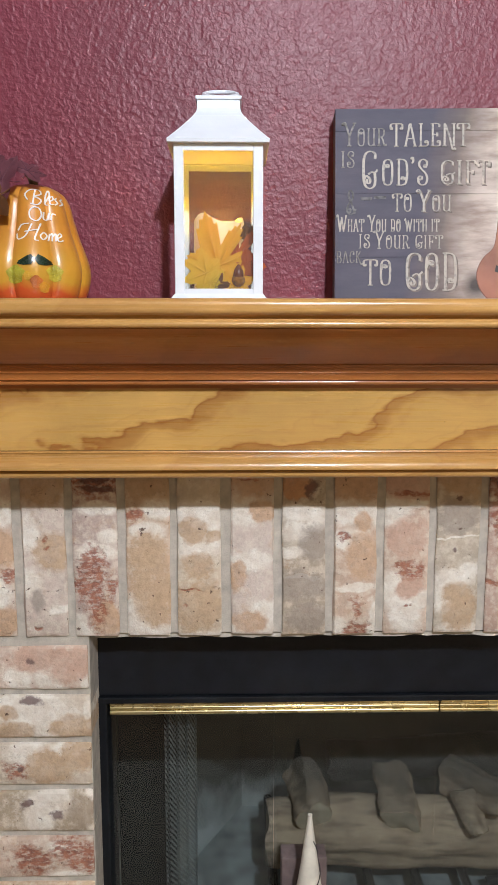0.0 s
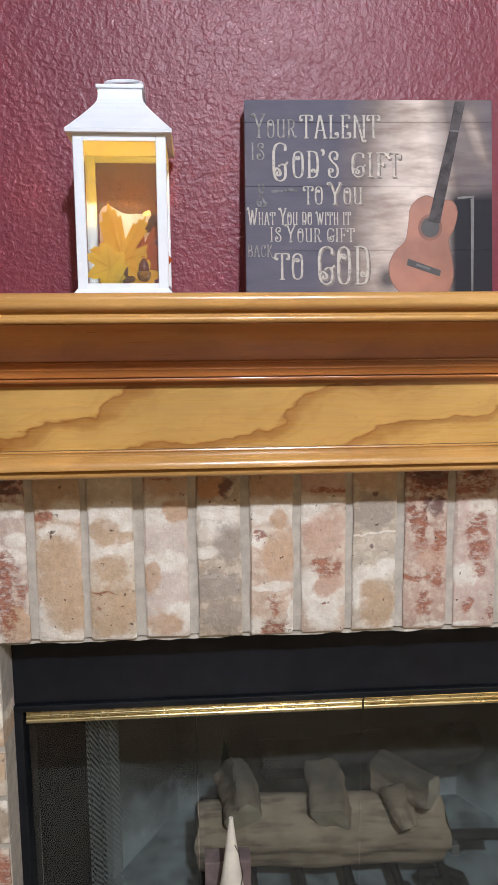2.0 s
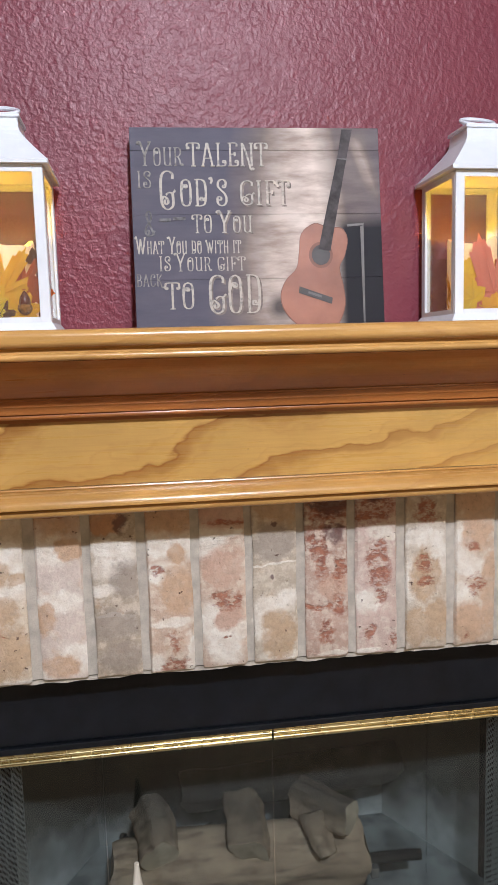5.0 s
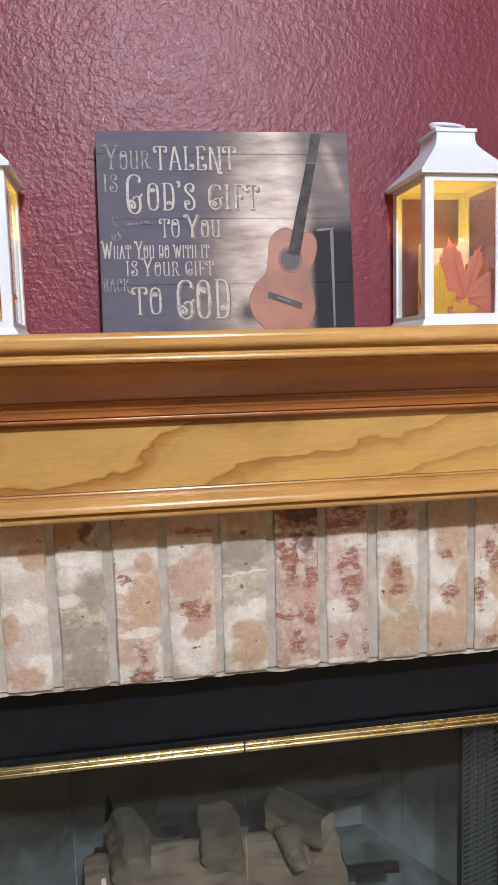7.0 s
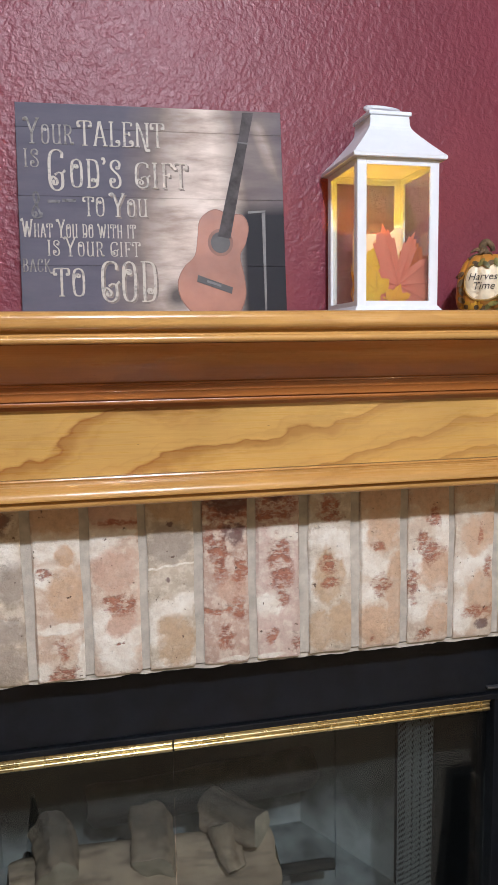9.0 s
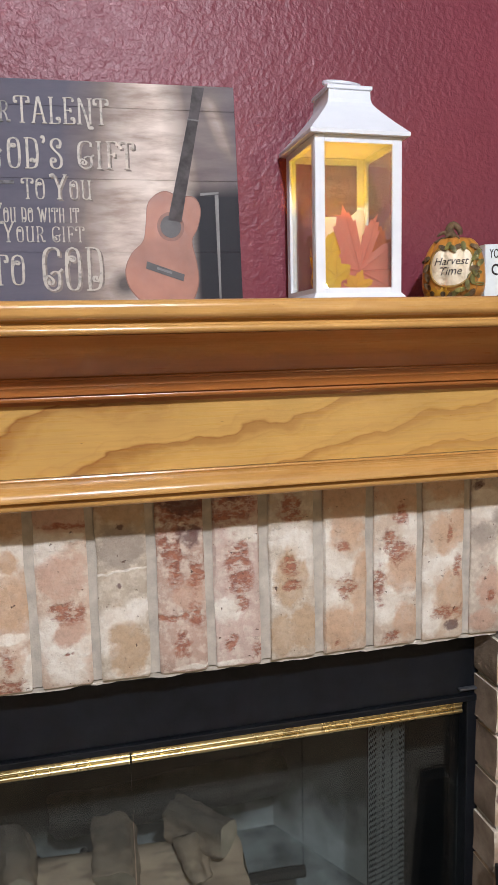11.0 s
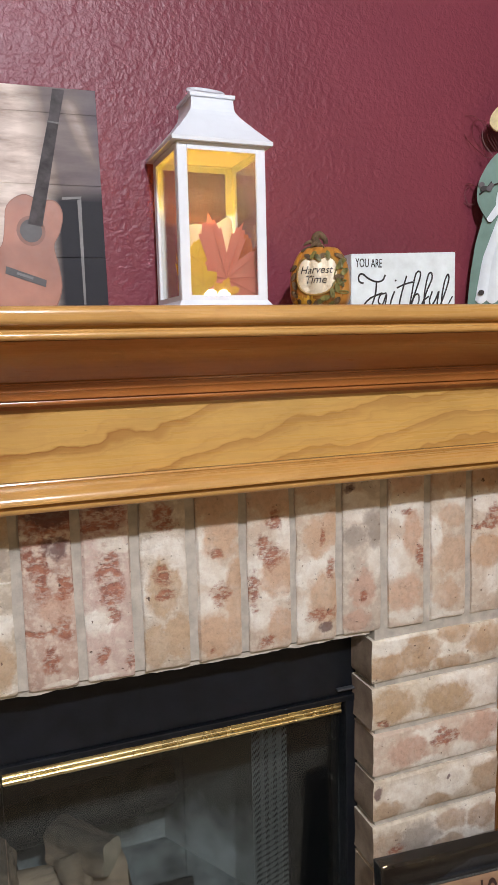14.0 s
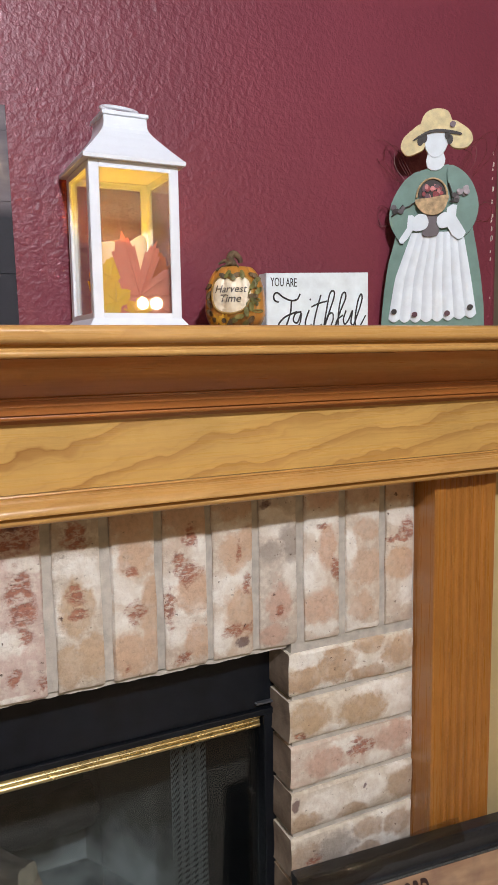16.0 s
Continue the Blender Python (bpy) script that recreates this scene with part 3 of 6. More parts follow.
for (xa, ya), (xb, yb) in zip(fb, fb[1:]):
    nx, ny = (yb - ya), -(xb - xa)
    ln = math.hypot(nx, ny)
    off = (-nx / ln * 0.03, -ny / ln * 0.03)
    vs = [bm.verts.new(p) for p in ((xa, ya, HEARTH), (xb, yb, HEARTH), (xb, yb, 0.90), (xa, ya, 0.90))]
    ws = [bm.verts.new((v.co.x + off[0], v.co.y + off[1], v.co.z)) for v in vs]
    for q in ((vs[0], vs[1], vs[2], vs[3]), (ws[3], ws[2], ws[1], ws[0])):
        bm.faces.new(q)
    for k in range(4):
        bm.faces.new((vs[k], ws[k], ws[(k + 1) % 4], vs[(k + 1) % 4]))
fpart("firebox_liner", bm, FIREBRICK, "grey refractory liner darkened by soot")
fpart("firebox_top", one_box(-0.2, 0.80, 1.121, 1.47, 0.87, 0.90), BLACK_METAL)
fpart("firebox_floor", one_box(-0.2, 0.80, 1.09, 1.47, HEARTH - 0.02, HEARTH + 0.012), paint("sooty_hearth_pan", (0.34, 0.37, 0.37), 0.9, 0.3, 18, 0.3))

PLATE = paint("matt_black_plate", (0.010, 0.013, 0.016), 0.8, 0.15, 20, 0.05, 0, 0, 0.1)
# dark plates added in front of the pale liner at the mouth of the firebox
for side in (-1, 1):
    run = [(0.3035 + side * 0.4715, 1.094), (0.3035 + side * 0.398, 1.236)]
    bm = bmesh.new()
    ring = [bm.verts.new((x - side * d, y, z)) for (x, y), z in ((run[0], HEARTH + 0.013), (run[1], HEARTH + 0.013), (run[1], 0.868), (run[0], 0.868)) for d in (0.0,)]
    f = bm.faces.new(ring)
    bmesh.ops.solidify(bm, geom=[f], thickness=0.002)
    fpart("side_plate", bm, PLATE)

# chain-mesh curtains drawn to the sides
mm, nt, b = mat("chain_mesh", 0.4, 0.6, (0.58, 0.62, 0.63))
sep = node(nt, "SeparateXYZ", Vector=node(nt, "TexCoord").outputs["UV"])
wx = math_node(nt, "SINE", math_node(nt, "MULTIPLY", sep.outputs[0], 2 * math.pi))
wz = math_node(nt, "SINE", math_node(nt, "MULTIPLY", sep.outputs[1], 2 * math.pi))
hole = math_node(nt, "GREATER_THAN", math_node(nt, "MULTIPLY", wx, wz), 0.12)
nt.links.new(math_node(nt, "SUBTRACT", 1.0, hole), b.inputs["Alpha"])
for xa, xb in ((-0.100, -0.050), (0.652, 0.700)):
    bm = bmesh.new()
    uv = bm.loops.layers.uv.new("UVMap")
    cols, zs = 40, (HEARTH + 0.03, 0.55, 0.735)
    grid, us, run = [], [], 0.0
    last = None
    for i in range(cols + 1):
        u = i / cols
        p = Vector((xa + (xb - xa) * u, 1.102 + 0.013 * math.sin(u * 2 * math.pi * 3.5 + 0.6) + 0.004 * math.sin(u * 23), 0))
        run += (p - last).length if last else 0
        last = p
        us.append(run / 0.0092)
        grid.append([bm.verts.new((p.x, p.y, z)) for z in zs])
    for i in range(cols):
        for k in range(2):
            f = bm.faces.new((grid[i][k], grid[i + 1][k], grid[i + 1][k + 1], grid[i][k + 1]))
            for loop, (uu, zz) in zip(f.loops, ((us[i], zs[k]), (us[i + 1], zs[k]), (us[i + 1], zs[k + 1]), (us[i], zs[k + 1]))):
                loop[uv].uv = (uu, zz / 0.0092)
    fpart("mesh_curtain", bm, mm, "steel chain-mesh spark curtain in folds", True)


def log_mesh(a, b_, r0, r1, seed, bend=0.004, flat=0.34):
    """A cast log from a to b_: split flats, a few knots, blunt uneven ends."""
    rr = random.Random(seed)
    bm = bmesh.new()
    a, b_ = Vector(a), Vector(b_)
    way = (b_ - a).normalized()
    side = way.orthogonal().normalized()
    up = way.cross(side)
    n, sides, rings = 26, 28, []
    ph = rr.uniform(0, 6)
    cuts = [(rr.uniform(0, 6.28), rr.uniform(0.5, 1.0)) for _ in range(4)]
    for i in range(n + 1):
        u = i / n
        c = a.lerp(b_, u) + side * bend * math.sin(u * 3 + ph) + up * bend * 0.5 * math.sin(u * 5 + ph)
        r = r0 + (r1 - r0) * u
        ring = []
        for k in range(sides):
            t = 2 * math.pi * k / sides
            q = Vector((math.cos(t) * 1.3, math.sin(t) * 1.3, u * 3 + seed))
            d = 1.06 + 0.13 * noise.noise(q) + 0.07 * noise.noise(q * 2.6)
            for at, deep in cuts:
                d -= flat * deep * max(0.0, math.cos(t - at)) ** 6
            if i in (0, n):
                d *= 0.95
            skew = 0.25 * r * noise.noise(Vector((math.cos(t), math.sin(t), seed * 3.0 + i))) if i in (0, n) else 0.0
            ring.append(bm.verts.new(c + way * skew + r * d * (math.cos(t) * side + math.sin(t) * up)))
        rings.append(ring)
    for p, q in zip(rings, rings[1:]):
        for k in range(sides):
            bm.faces.new((p[k], p[(k + 1) % sides], q[(k + 1) % sides], q[k]))
    for ring in (rings[0][::-1], rings[-1]):
        bm.faces.new(ring).material_index = 1
    return bm


def log_bark():
    """Cast ceramic bark: long shallow furrows, soot rubbed into them."""
    m, nt, b = mat("ceramic_log", 0.95, 0, (0.42, 0.32, 0.235))
    v = coords(nt)
    furrow = noise_tex(nt, node(nt, "Mapping", Vector=v, Scale=(16, 60, 60)).outputs[0], 1.0, 4, 0.6)
    patch = noise_tex(nt, v, 22, 4)
    fine = noise_tex(nt, v, 160, 3)
    c = mix(nt, ramp(nt, patch, (0.3, 0.0), (0.7, 1.0)), (0.40, 0.29, 0.205), (0.60, 0.455, 0.325))
    c = mix(nt, ramp(nt, furrow, (0.36, 0.6), (0.52, 0.0)), c, (0.13, 0.095, 0.07))
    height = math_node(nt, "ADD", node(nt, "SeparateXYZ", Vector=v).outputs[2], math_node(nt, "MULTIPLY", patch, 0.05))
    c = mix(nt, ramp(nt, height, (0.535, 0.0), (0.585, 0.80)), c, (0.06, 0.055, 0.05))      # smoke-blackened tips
    nt.links.new(c, b.inputs["Base Color"])
    bump(nt, b, math_node(nt, "ADD", furrow, math_node(nt, "MULTIPLY", fine, 0.25)), 0.45, 0.006)
    return m


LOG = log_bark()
LOG_SOOT = paint("sooty_log", (0.050, 0.047, 0.043), 0.95, 0.3, 30, 0.4)
for a, b_, r0, r1, seed, lab in (
        ((0.062, 1.205, 0.447), (0.472, 1.205, 0.450), 0.053, 0.056, 1, "long grey-brown ceramic log lying across the grate"),
        ((0.141, 1.168, 0.507), (0.121, 1.248, 0.538), 0.034, 0.036, 2, "short ceramic log leaning back on the pile"),
        ((0.271, 1.168, 0.493), (0.283, 1.252, 0.533), 0.037, 0.037, 3, "short ceramic log leaning back on the pile"),
        ((0.449, 1.166, 0.540), (0.372, 1.238, 0.532), 0.028, 0.037, 4, "short ceramic log with a pale sawn end"),
        ((0.180, 1.345, 0.500), (0.585, 1.345, 0.512), 0.038, 0.040, 5, "long sooty ceramic log at the back"),
        ((0.392, 1.195, 0.530), (0.408, 1.152, 0.484), 0.031, 0.017, 6, "forked ceramic branch stub on the pile")):
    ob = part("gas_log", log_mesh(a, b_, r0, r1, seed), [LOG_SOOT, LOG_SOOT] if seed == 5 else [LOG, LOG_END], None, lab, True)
    tagged(ob, lab, "log", "gas logs")
grate = thing("fire_grate", "black iron log grate under the ceramic logs", "grate", (0.27, 1.2, HEARTH))
for k in range(6):
    x = -0.20 + 0.08 * k
    part("bar", tube(bmesh.new(), [(x, 0.18, 0.070), (x, -0.06, 0.055), (x, -0.082, 0.062), (x, -0.088, 0.085)], 0.008, 8), IRON, grate)
for x in (-0.17, 0.17):
    for y in (-0.05, 0.14):
        part("leg", tube(bmesh.new(), [(x, y, 0.0125), (x, y, 0.062)], 0.008, 8), IRON, grate)
part("burner_arm", tube(bmesh.new(), [(0.205, -0.01, 0.108), (0.25, -0.005, 0.104), (0.29, 0.0, 0.099), (0.308, 0.0, 0.097)], 0.0095, 8), IRON, grate)
part("end_hook", tube(bmesh.new(), [(0.16, -0.02, 0.045), (0.205, -0.02, 0.052), (0.232, -0.02, 0.040), (0.245, -0.02, 0.013)], 0.0085, 8), IRON, grate)
part("valve", one_box(0.212, 0.226, -0.03, 0.0, 0.086, 0.104, 0.002), paint("steel_valve", (0.5, 0.5, 0.5), 0.4, 0.1, 50, 0.1, 0.8), grate, "small bare steel valve")


# ---- lanterns ----
def lantern(at, label):
    root = thing("candle_lantern", label, "lantern", at, 0, "lanterns on the mantel")
    bm = bmesh.new()
    w = 0.0600
    prof = [(w, 0.0), (w, 0.0030), (0.0580, 0.0062), (0.0533, 0.0125), (0.0520, 0.0125), (0.0520, 0.0097)]
    rings = [[bm.verts.new((sx * r, sy * r, z)) for sx, sy in ((-1, -1), (1, -1), (1, 1), (-1, 1))] for r, z in prof]
    for a, b in zip(rings, rings[1:]):
        for k in range(4):
            bm.faces.new((a[k], a[(k + 1) % 4], b[(k + 1) % 4], b[k]))
    bm.faces.new(rings[0][::-1]), bm.faces.new(rings[-1])
    part("base", bm, WHITE, root)
    o, t = 0.0530, 0.0118
    for sx in (-1, 1):
        for sy in (-1, 1):
            bm = bmesh.new()
            xa, xb = sorted((sx * o, sx * (o - t)))
            ya, yb = sorted((sy * o, sy * (o - 0.0035)))
            box(bm, xa, xb, ya, yb, 0.0095, 0.186, 0.0007, 1)
            xa, xb = sorted((sx * o, sx * (o - 0.0035)))
            ya, yb = sorted((sy * (o - 0.0035), sy * (o - t)))
            box(bm, xa, xb, ya, yb, 0.0095, 0.186, 0.0007, 1)
            part("post", bm, WHITE, root)
    for k in range(4):
        turn = Matrix.Rotation(math.pi / 2 * k, 4, "Z")
        for name, za, zb in (("bottom_rail", 0.0095, 0.0185), ("top_rail", 0.1785, 0.186)):
            bm = one_box(-o + t, o - t, -o, -o + 0.0035, za, zb)
            bm.transform(turn)
            part(name, bm, WHITE, root)
        bm = one_box(-o + 0.006, o - 0.006, -o + 0.004, -o + 0.0055, 0.012, 0.184)
        bm.transform(turn)
        pane = part("pane", bm, LAN_GLASS, root)
        pane.visible_shadow = False
    # hollow flared roof
    prof = [(0.0565, 0.1865), (0.0600, 0.1865), (0.0603, 0.1905), (0.0575, 0.1932), (0.0465, 0.2052), (0.0355, 0.2180), (0.0300, 0.2250), (0.0272, 0.2295), (0.0260, 0.2340), (0.0255, 0.2440)]
    bm = bmesh.new()
    rings = [[bm.verts.new((sx * r, sy * r, z)) for sx, sy in ((-1, -1), (1, -1), (1, 1), (-1, 1))] for r, z in prof]
    for a, b in zip(rings, rings[1:]):
        for k in range(4):
            bm.faces.new((a[k], a[(k + 1) % 4], b[(k + 1) % 4], b[k]))
    bm.faces.new(rings[-1])
    bm.faces.new(rings[0][::-1])
    roof = part("roof", bm, WHITE, root, "flared white metal roof")
    part("cap", one_box(-0.0278, 0.0278, -0.0278, 0.0278, 0.2440, 0.2485, 0.001), WHITE, roof)
    bm = bmesh.new()
    R = Matrix.Translation((0.002, 0.004, 0.2590)) @ Matrix.Rotation(radians(26), 4, "X")
    tube(bm, [R @ Vector((0.021 * math.cos(2 * math.pi * k / 24), 0.021 * math.sin(2 * math.pi * k / 24), 0)) for k in range(25)], 0.0026, 8)
    part("ring_handle", bm, WHITE, roof, "flat-lying white ring handle", True)
    return root


lantern_a = lantern((-0.0105, 1.0205, SHELF), "white metal candle lantern holding yellow maple leaves and an acorn")
lantern_b = copy_thing(lantern_a, pose(0.5845, 1.029, SHELF, 0, 0, 1.0))
tagged(lantern_b, "white metal candle lantern holding red and yellow maple leaves")

# flameless candles with a drooping wax rim, lit from within
wm, nt, b = mat("ivory_wax", 0.5, 0, (0.85, 0.66, 0.40))
v = coords(nt)
b.inputs["Subsurface Weight"].default_value = 0.4
b.inputs["Subsurface Radius"].default_value = (0.02, 0.01, 0.004)
b.inputs["Emission Color"].default_value = (1.0, 0.62, 0.26, 1)
b.inputs["Emission Strength"].default_value = 0.35
bump(nt, b, noise_tex(nt, v, 60, 3), 0.2, 0.002)


def candle(at, phase):
    root = thing("flameless_candle", "lit ivory flameless candle with a wavy melted rim", "candle", at, 0, "candles in the lanterns")
    bm = bmesh.new()
    sides, R, H = 40, 0.032, 0.098
    rows = []
    for r, z, wav in ((R * 0.97, 0, 0), (R, 0.003, 0), (R, H - 0.022, 0), (R, H - 0.004, 1), (R - 0.0015, H, 1), (R - 0.005, H - 0.001, 1), (R - 0.007, H - 0.016, 0.3), (0.006, H - 0.022, 0)):
        rows.append([bm.verts.new((r * math.cos(a), r * math.sin(a), z + wav * 0.0055 * math.sin(2 * a + phase) + wav * 0.0018 * math.sin(5 * a))) for a in [2 * math.pi * k / sides for k in range(sides)]])
    for a, c in zip(rows, rows[1:]):
        for k in range(sides):
            bm.faces.new((a[k], a[(k + 1) % sides], c[(k + 1) % sides], c[k]))
    bm.faces.new(rows[0][::-1]), bm.faces.new(rows[-1])
    part("wax_body", bm, wm, root, "", True)
    em, ent, eb = mat("led_flame", 0.4, 0, (1, 0.7, 0.2))
    eb.inputs["Emission Color"].default_value = (1.0, 0.55, 0.06, 1)
    eb.inputs["Emission Strength"].default_value = 3.0
    part("led_flame", lathe(bmesh.new(), [(0.0015, H - 0.0215), (0.0032, H - 0.019), (0.0026, H - 0.016), (0.0006, H - 0.012)], 12), em, root, "glowing plastic flame tip", True)
    lamp("candle_glow", "POINT", pose(at[0], at[1], at[2] + H - 0.004), 0.215, (1.0, 0.53, 0.012), 0.004)
    return root


candle((-0.0115, 1.030, SHELF + 0.0097), 0.4)
candle((0.5845, 1.040, SHELF + 0.0097), 2.6)


# ---- leaves ----
def leaf_stuff(name, c1, c2, vein):
    m, nt, b = mat(name, 0.6, 0, c1)
    v = coords(nt, jitter=9.0)
    n = noise_tex(nt, v, 30, 4)
    c = mix(nt, ramp(nt, n, (0.3, 0.0), (0.7, 1.0)), c1, c2)
    c = mix(nt, ramp(nt, noise_tex(nt, v, 120, 3), (0.55, 0.0), (0.8, 0.5)), c, vein)
    nt.links.new(c, b.inputs["Base Color"])
    bump(nt, b, noise_tex(nt, v, 160, 3), 0.3, 0.001)
    lit = node(nt, "BsdfTranslucent", Color=c)
    both = node(nt, "MixShader")
    both.inputs[0].default_value = 0.3
    nt.links.new(b.outputs[0], both.inputs[1])
    nt.links.new(lit.outputs[0], both.inputs[2])
    nt.links.new(both.outputs[0], nt.nodes["Material Output"].inputs[0])
    return m


LEAF_GOLD = leaf_stuff("leaf_gold", (0.95, 0.57, 0.035), (0.96, 0.66, 0.05), (0.90, 0.44, 0.03))
LEAF_YELLOW = leaf_stuff("leaf_yellow", (0.96, 0.74, 0.05), (0.95, 0.68, 0.05), (0.84, 0.52, 0.03))
LEAF_RED = leaf_stuff("leaf_red", (0.80, 0.255, 0.18), (0.84, 0.38, 0.27), (0.68, 0.16, 0.11))
LEAF_ORANGE = leaf_stuff("leaf_orange", (0.66, 0.20, 0.03), (0.60, 0.13, 0.03), (0.4, 0.08, 0.02))
LEAF_BROWN = leaf_stuff("leaf_brown", (0.18, 0.075, 0.025), (0.30, 0.13, 0.04), (0.10, 0.05, 0.02))
LEAF_PLUM = leaf_stuff("leaf_plum", (0.24, 0.085, 0.12), (0.32, 0.14, 0.17), (0.10, 0.03, 0.05))
LEAF_VEIN = {m.name: paint(m.name + "_vein", c, 0.6) for m, c in ((LEAF_GOLD, (0.84, 0.38, 0.03)), (LEAF_YELLOW, (0.72, 0.42, 0.04)), (LEAF_RED, (0.64, 0.17, 0.11)), (LEAF_ORANGE, (0.45, 0.10, 0.02)), (LEAF_BROWN, (0.10, 0.05, 0.02)), (LEAF_PLUM, (0.16, 0.05, 0.08)))}
MAPLE = ((0, 1.0), (5, 0.90), (12, 0.86), (15, 0.74), (22, 0.58), (30, 0.68), (38, 0.76), (44, 0.90), (50, 0.97), (56, 0.82), (66, 0.74), (74, 0.55), (84, 0.62), (96, 0.70), (104, 0.78), (112, 0.68), (124, 0.60), (140, 0.48), (158, 0.38), (172, 0.26))


def leaf(size, pose_m, material, label, curl=0.25, seed=0, group="silk leaves", lobes=None, span=1.0):
    """A fabric maple leaf: toothed lobes, a cupped blade with raised veins, and a stalk."""
    rr = random.Random(seed)
    pts = [(a, r) for a, r in MAPLE] + [(360 - a, r) for a, r in MAPLE[:0:-1]]
    ribs = (0, 50, 104, 256, 310, 360)
    if lobes:                                            # pointed lobes of its own
        pts, ribs = [], [a % 360 for a, r in lobes] + [360]
        for (a, r), (b, s) in zip(lobes, lobes[1:] + lobes[:1]):
            b = b if b > a else b + 360
            gap = b - a
            low = (0.46 if gap < 44 and not 60 < (a + gap / 2) % 360 < 300 else 0.80) * min(r, s)
            pts += [(a, r), (a + gap * 0.07, r * 0.86), (a + gap * 0.13, r * 0.89), (a + gap * 0.21, r * 0.73), (a + gap * 0.28, r * 0.77), (a + gap * 0.5, low * 0.92),
                    (b - gap * 0.28, s * 0.76), (b - gap * 0.21, s * 0.74), (b - gap * 0.13, s * 0.88), (b - gap * 0.07, s * 0.86)]
    bm = bmesh.new()
    ctr = bm.verts.new((0, 0, 0))
    rings = []
    for f in (0.25, 0.5, 0.75, 1.0):
        ring = []
        for a, r in pts:
            k = r * (f if f == 1 else f * (0.6 + 0.4 / max(r, 0.3) * 0.5) if f < 0.6 else f)
            k = min(k, r)
            t = radians(a + rr.uniform(-1, 1))
            x, z = size * k * math.sin(t), size * (k * math.cos(t))
            x = max(-span, min(span, x))
            vein = min(abs((a % 360) - q) for q in ribs)
            y = curl * size * (k * k) * 0.5 - 0.02 * size * max(0, 1 - vein / 12) * (1 - 0.5 * f) + 0.02 * size * noise.noise(Vector((x * 60, z * 60, seed)))
            ring.append(bm.verts.new((x, y, z)))
        rings.append(ring)
    n = len(pts)
    for k in range(n):
        bm.faces.new((ctr, rings[0][k], rings[0][(k + 1) % n]))
    for a, b in zip(rings, rings[1:]):
        for k in range(n):
            bm.faces.new((a[k], a[(k + 1) % n], b[(k + 1) % n], b[k]))
    r = bmesh.ops.solidify(bm, geom=bm.faces[:], thickness=0.0005)
    tube(bm, [(0, 0.001, 0), (0.02 * size, 0.004, -size * 0.35), (0.06 * size, 0.002, -size * 0.6)], 0.0009, 5)
    for f in bm.faces:
        f.material_index = 0
    for a in [b for b, r in lobes] if lobes else (0, 50, -50, 104, -104):     # raised veins
        t, run = radians(a), []
        for k in range(7):
            u = 0.86 * k / 6 * (dict(lobes)[a] if lobes else 1.0 if a == 0 else 0.92 if abs(a) == 50 else 0.72)
            x, z = size * u * math.sin(t), size * u * math.cos(t)
            run.append((x, curl * size * u * u * 0.5 - 0.024 * size, z))
        tube(bm, [(max(-span, min(span, x)), y, z) for x, y, z in run], 0.0004, 5, 0.0002, 1)
    ob = part("maple_leaf", bm, [material, LEAF_VEIN[material.name]], None, "", True)
    ob.matrix_world = pose_m
    return tagged(ob, label, "leaf", group)


LZ = SHELF + 0.0097
leaf(0.070, pose(-0.0120, 0.983, 1.3650, -3, 0, 0), LEAF_GOLD, "golden yellow silk maple leaf standing against the lantern glass", 0.12, 1, lobes=[(-14, 1.0), (29, 0.88), (66, 0.66), (125, 0.52), (172, 0.40), (225, 0.55), (289, 0.62)], span=0.039)
leaf(0.040, pose(0.0110, 0.990, 1.3730, -6, 12, -8), LEAF_ORANGE, "rust orange silk maple leaf behind the golden one", 0.2, 2, lobes=[(-20, 0.9), (18, 1.2), (60, 0.4), (140, 0.6), (220, 0.6), (290, 0.5)], span=0.017)
leaf(0.032, pose(-0.026, 0.978, LZ + 0.028, -2, -60, 8), LEAF_YELLOW, "small bright yellow silk maple leaf", 0.2, 3)
leaf(0.027, pose(-0.020, 0.9785, LZ + 0.018, 0, 150, 0), LEAF_YELLOW, "small bright yellow silk maple leaf", 0.2, 4)
leaf(0.024, pose(0.024, 0.9800, LZ + 0.040, -3, 100, -8), LEAF_ORANGE, "small rust orange silk maple leaf", 0.2, 5, span=0.017)
leaf(0.026, pose(0.010, 0.9782, LZ + 0.014, 0, 20, 0), LEAF_GOLD, "golden silk maple leaf lying low under the acorn", 0.2, 15)
leaf(0.018, pose(0.022, 1.000, LZ + 0.075, -8, 40, -30), LEAF_BROWN, "small dark red-brown silk leaf", 0.3, 6)
leaf(0.020, pose(-0.016, 0.9795, LZ + 0.012, 10, 80, 0), LEAF_BROWN, "small dark brown silk leaf lying low", 0.2, 7)
leaf(0.079, pose(0.5915, 0.992, 1.3575, -3, 0, 0), LEAF_RED, "dusty red silk maple leaf standing against the lantern glass", 0.12, 8, lobes=[(-13, 1.0), (21, 0.92), (54, 0.80), (86, 0.72), (116, 0.78), (148, 0.60), (180, 0.42), (238, 0.52), (283, 0.52)], span=0.042)
leaf(0.038, pose(0.6250, 0.999, 1.3780, -5, 0, -8), LEAF_ORANGE, "orange-red silk maple leaf behind the red one", 0.2, 9, lobes=[(-8, 1.0), (40, 0.5), (120, 0.6), (230, 0.7), (320, 0.72)], span=0.015)
leaf(0.030, pose(0.5570, 0.995, 1.3800, -4, 0, 8), LEAF_YELLOW, "yellow silk maple leaf behind the red one", 0.2, 10, lobes=[(20, 0.9), (75, 0.8), (140, 0.9), (215, 1.1), (300, 0.7)], span=0.016)
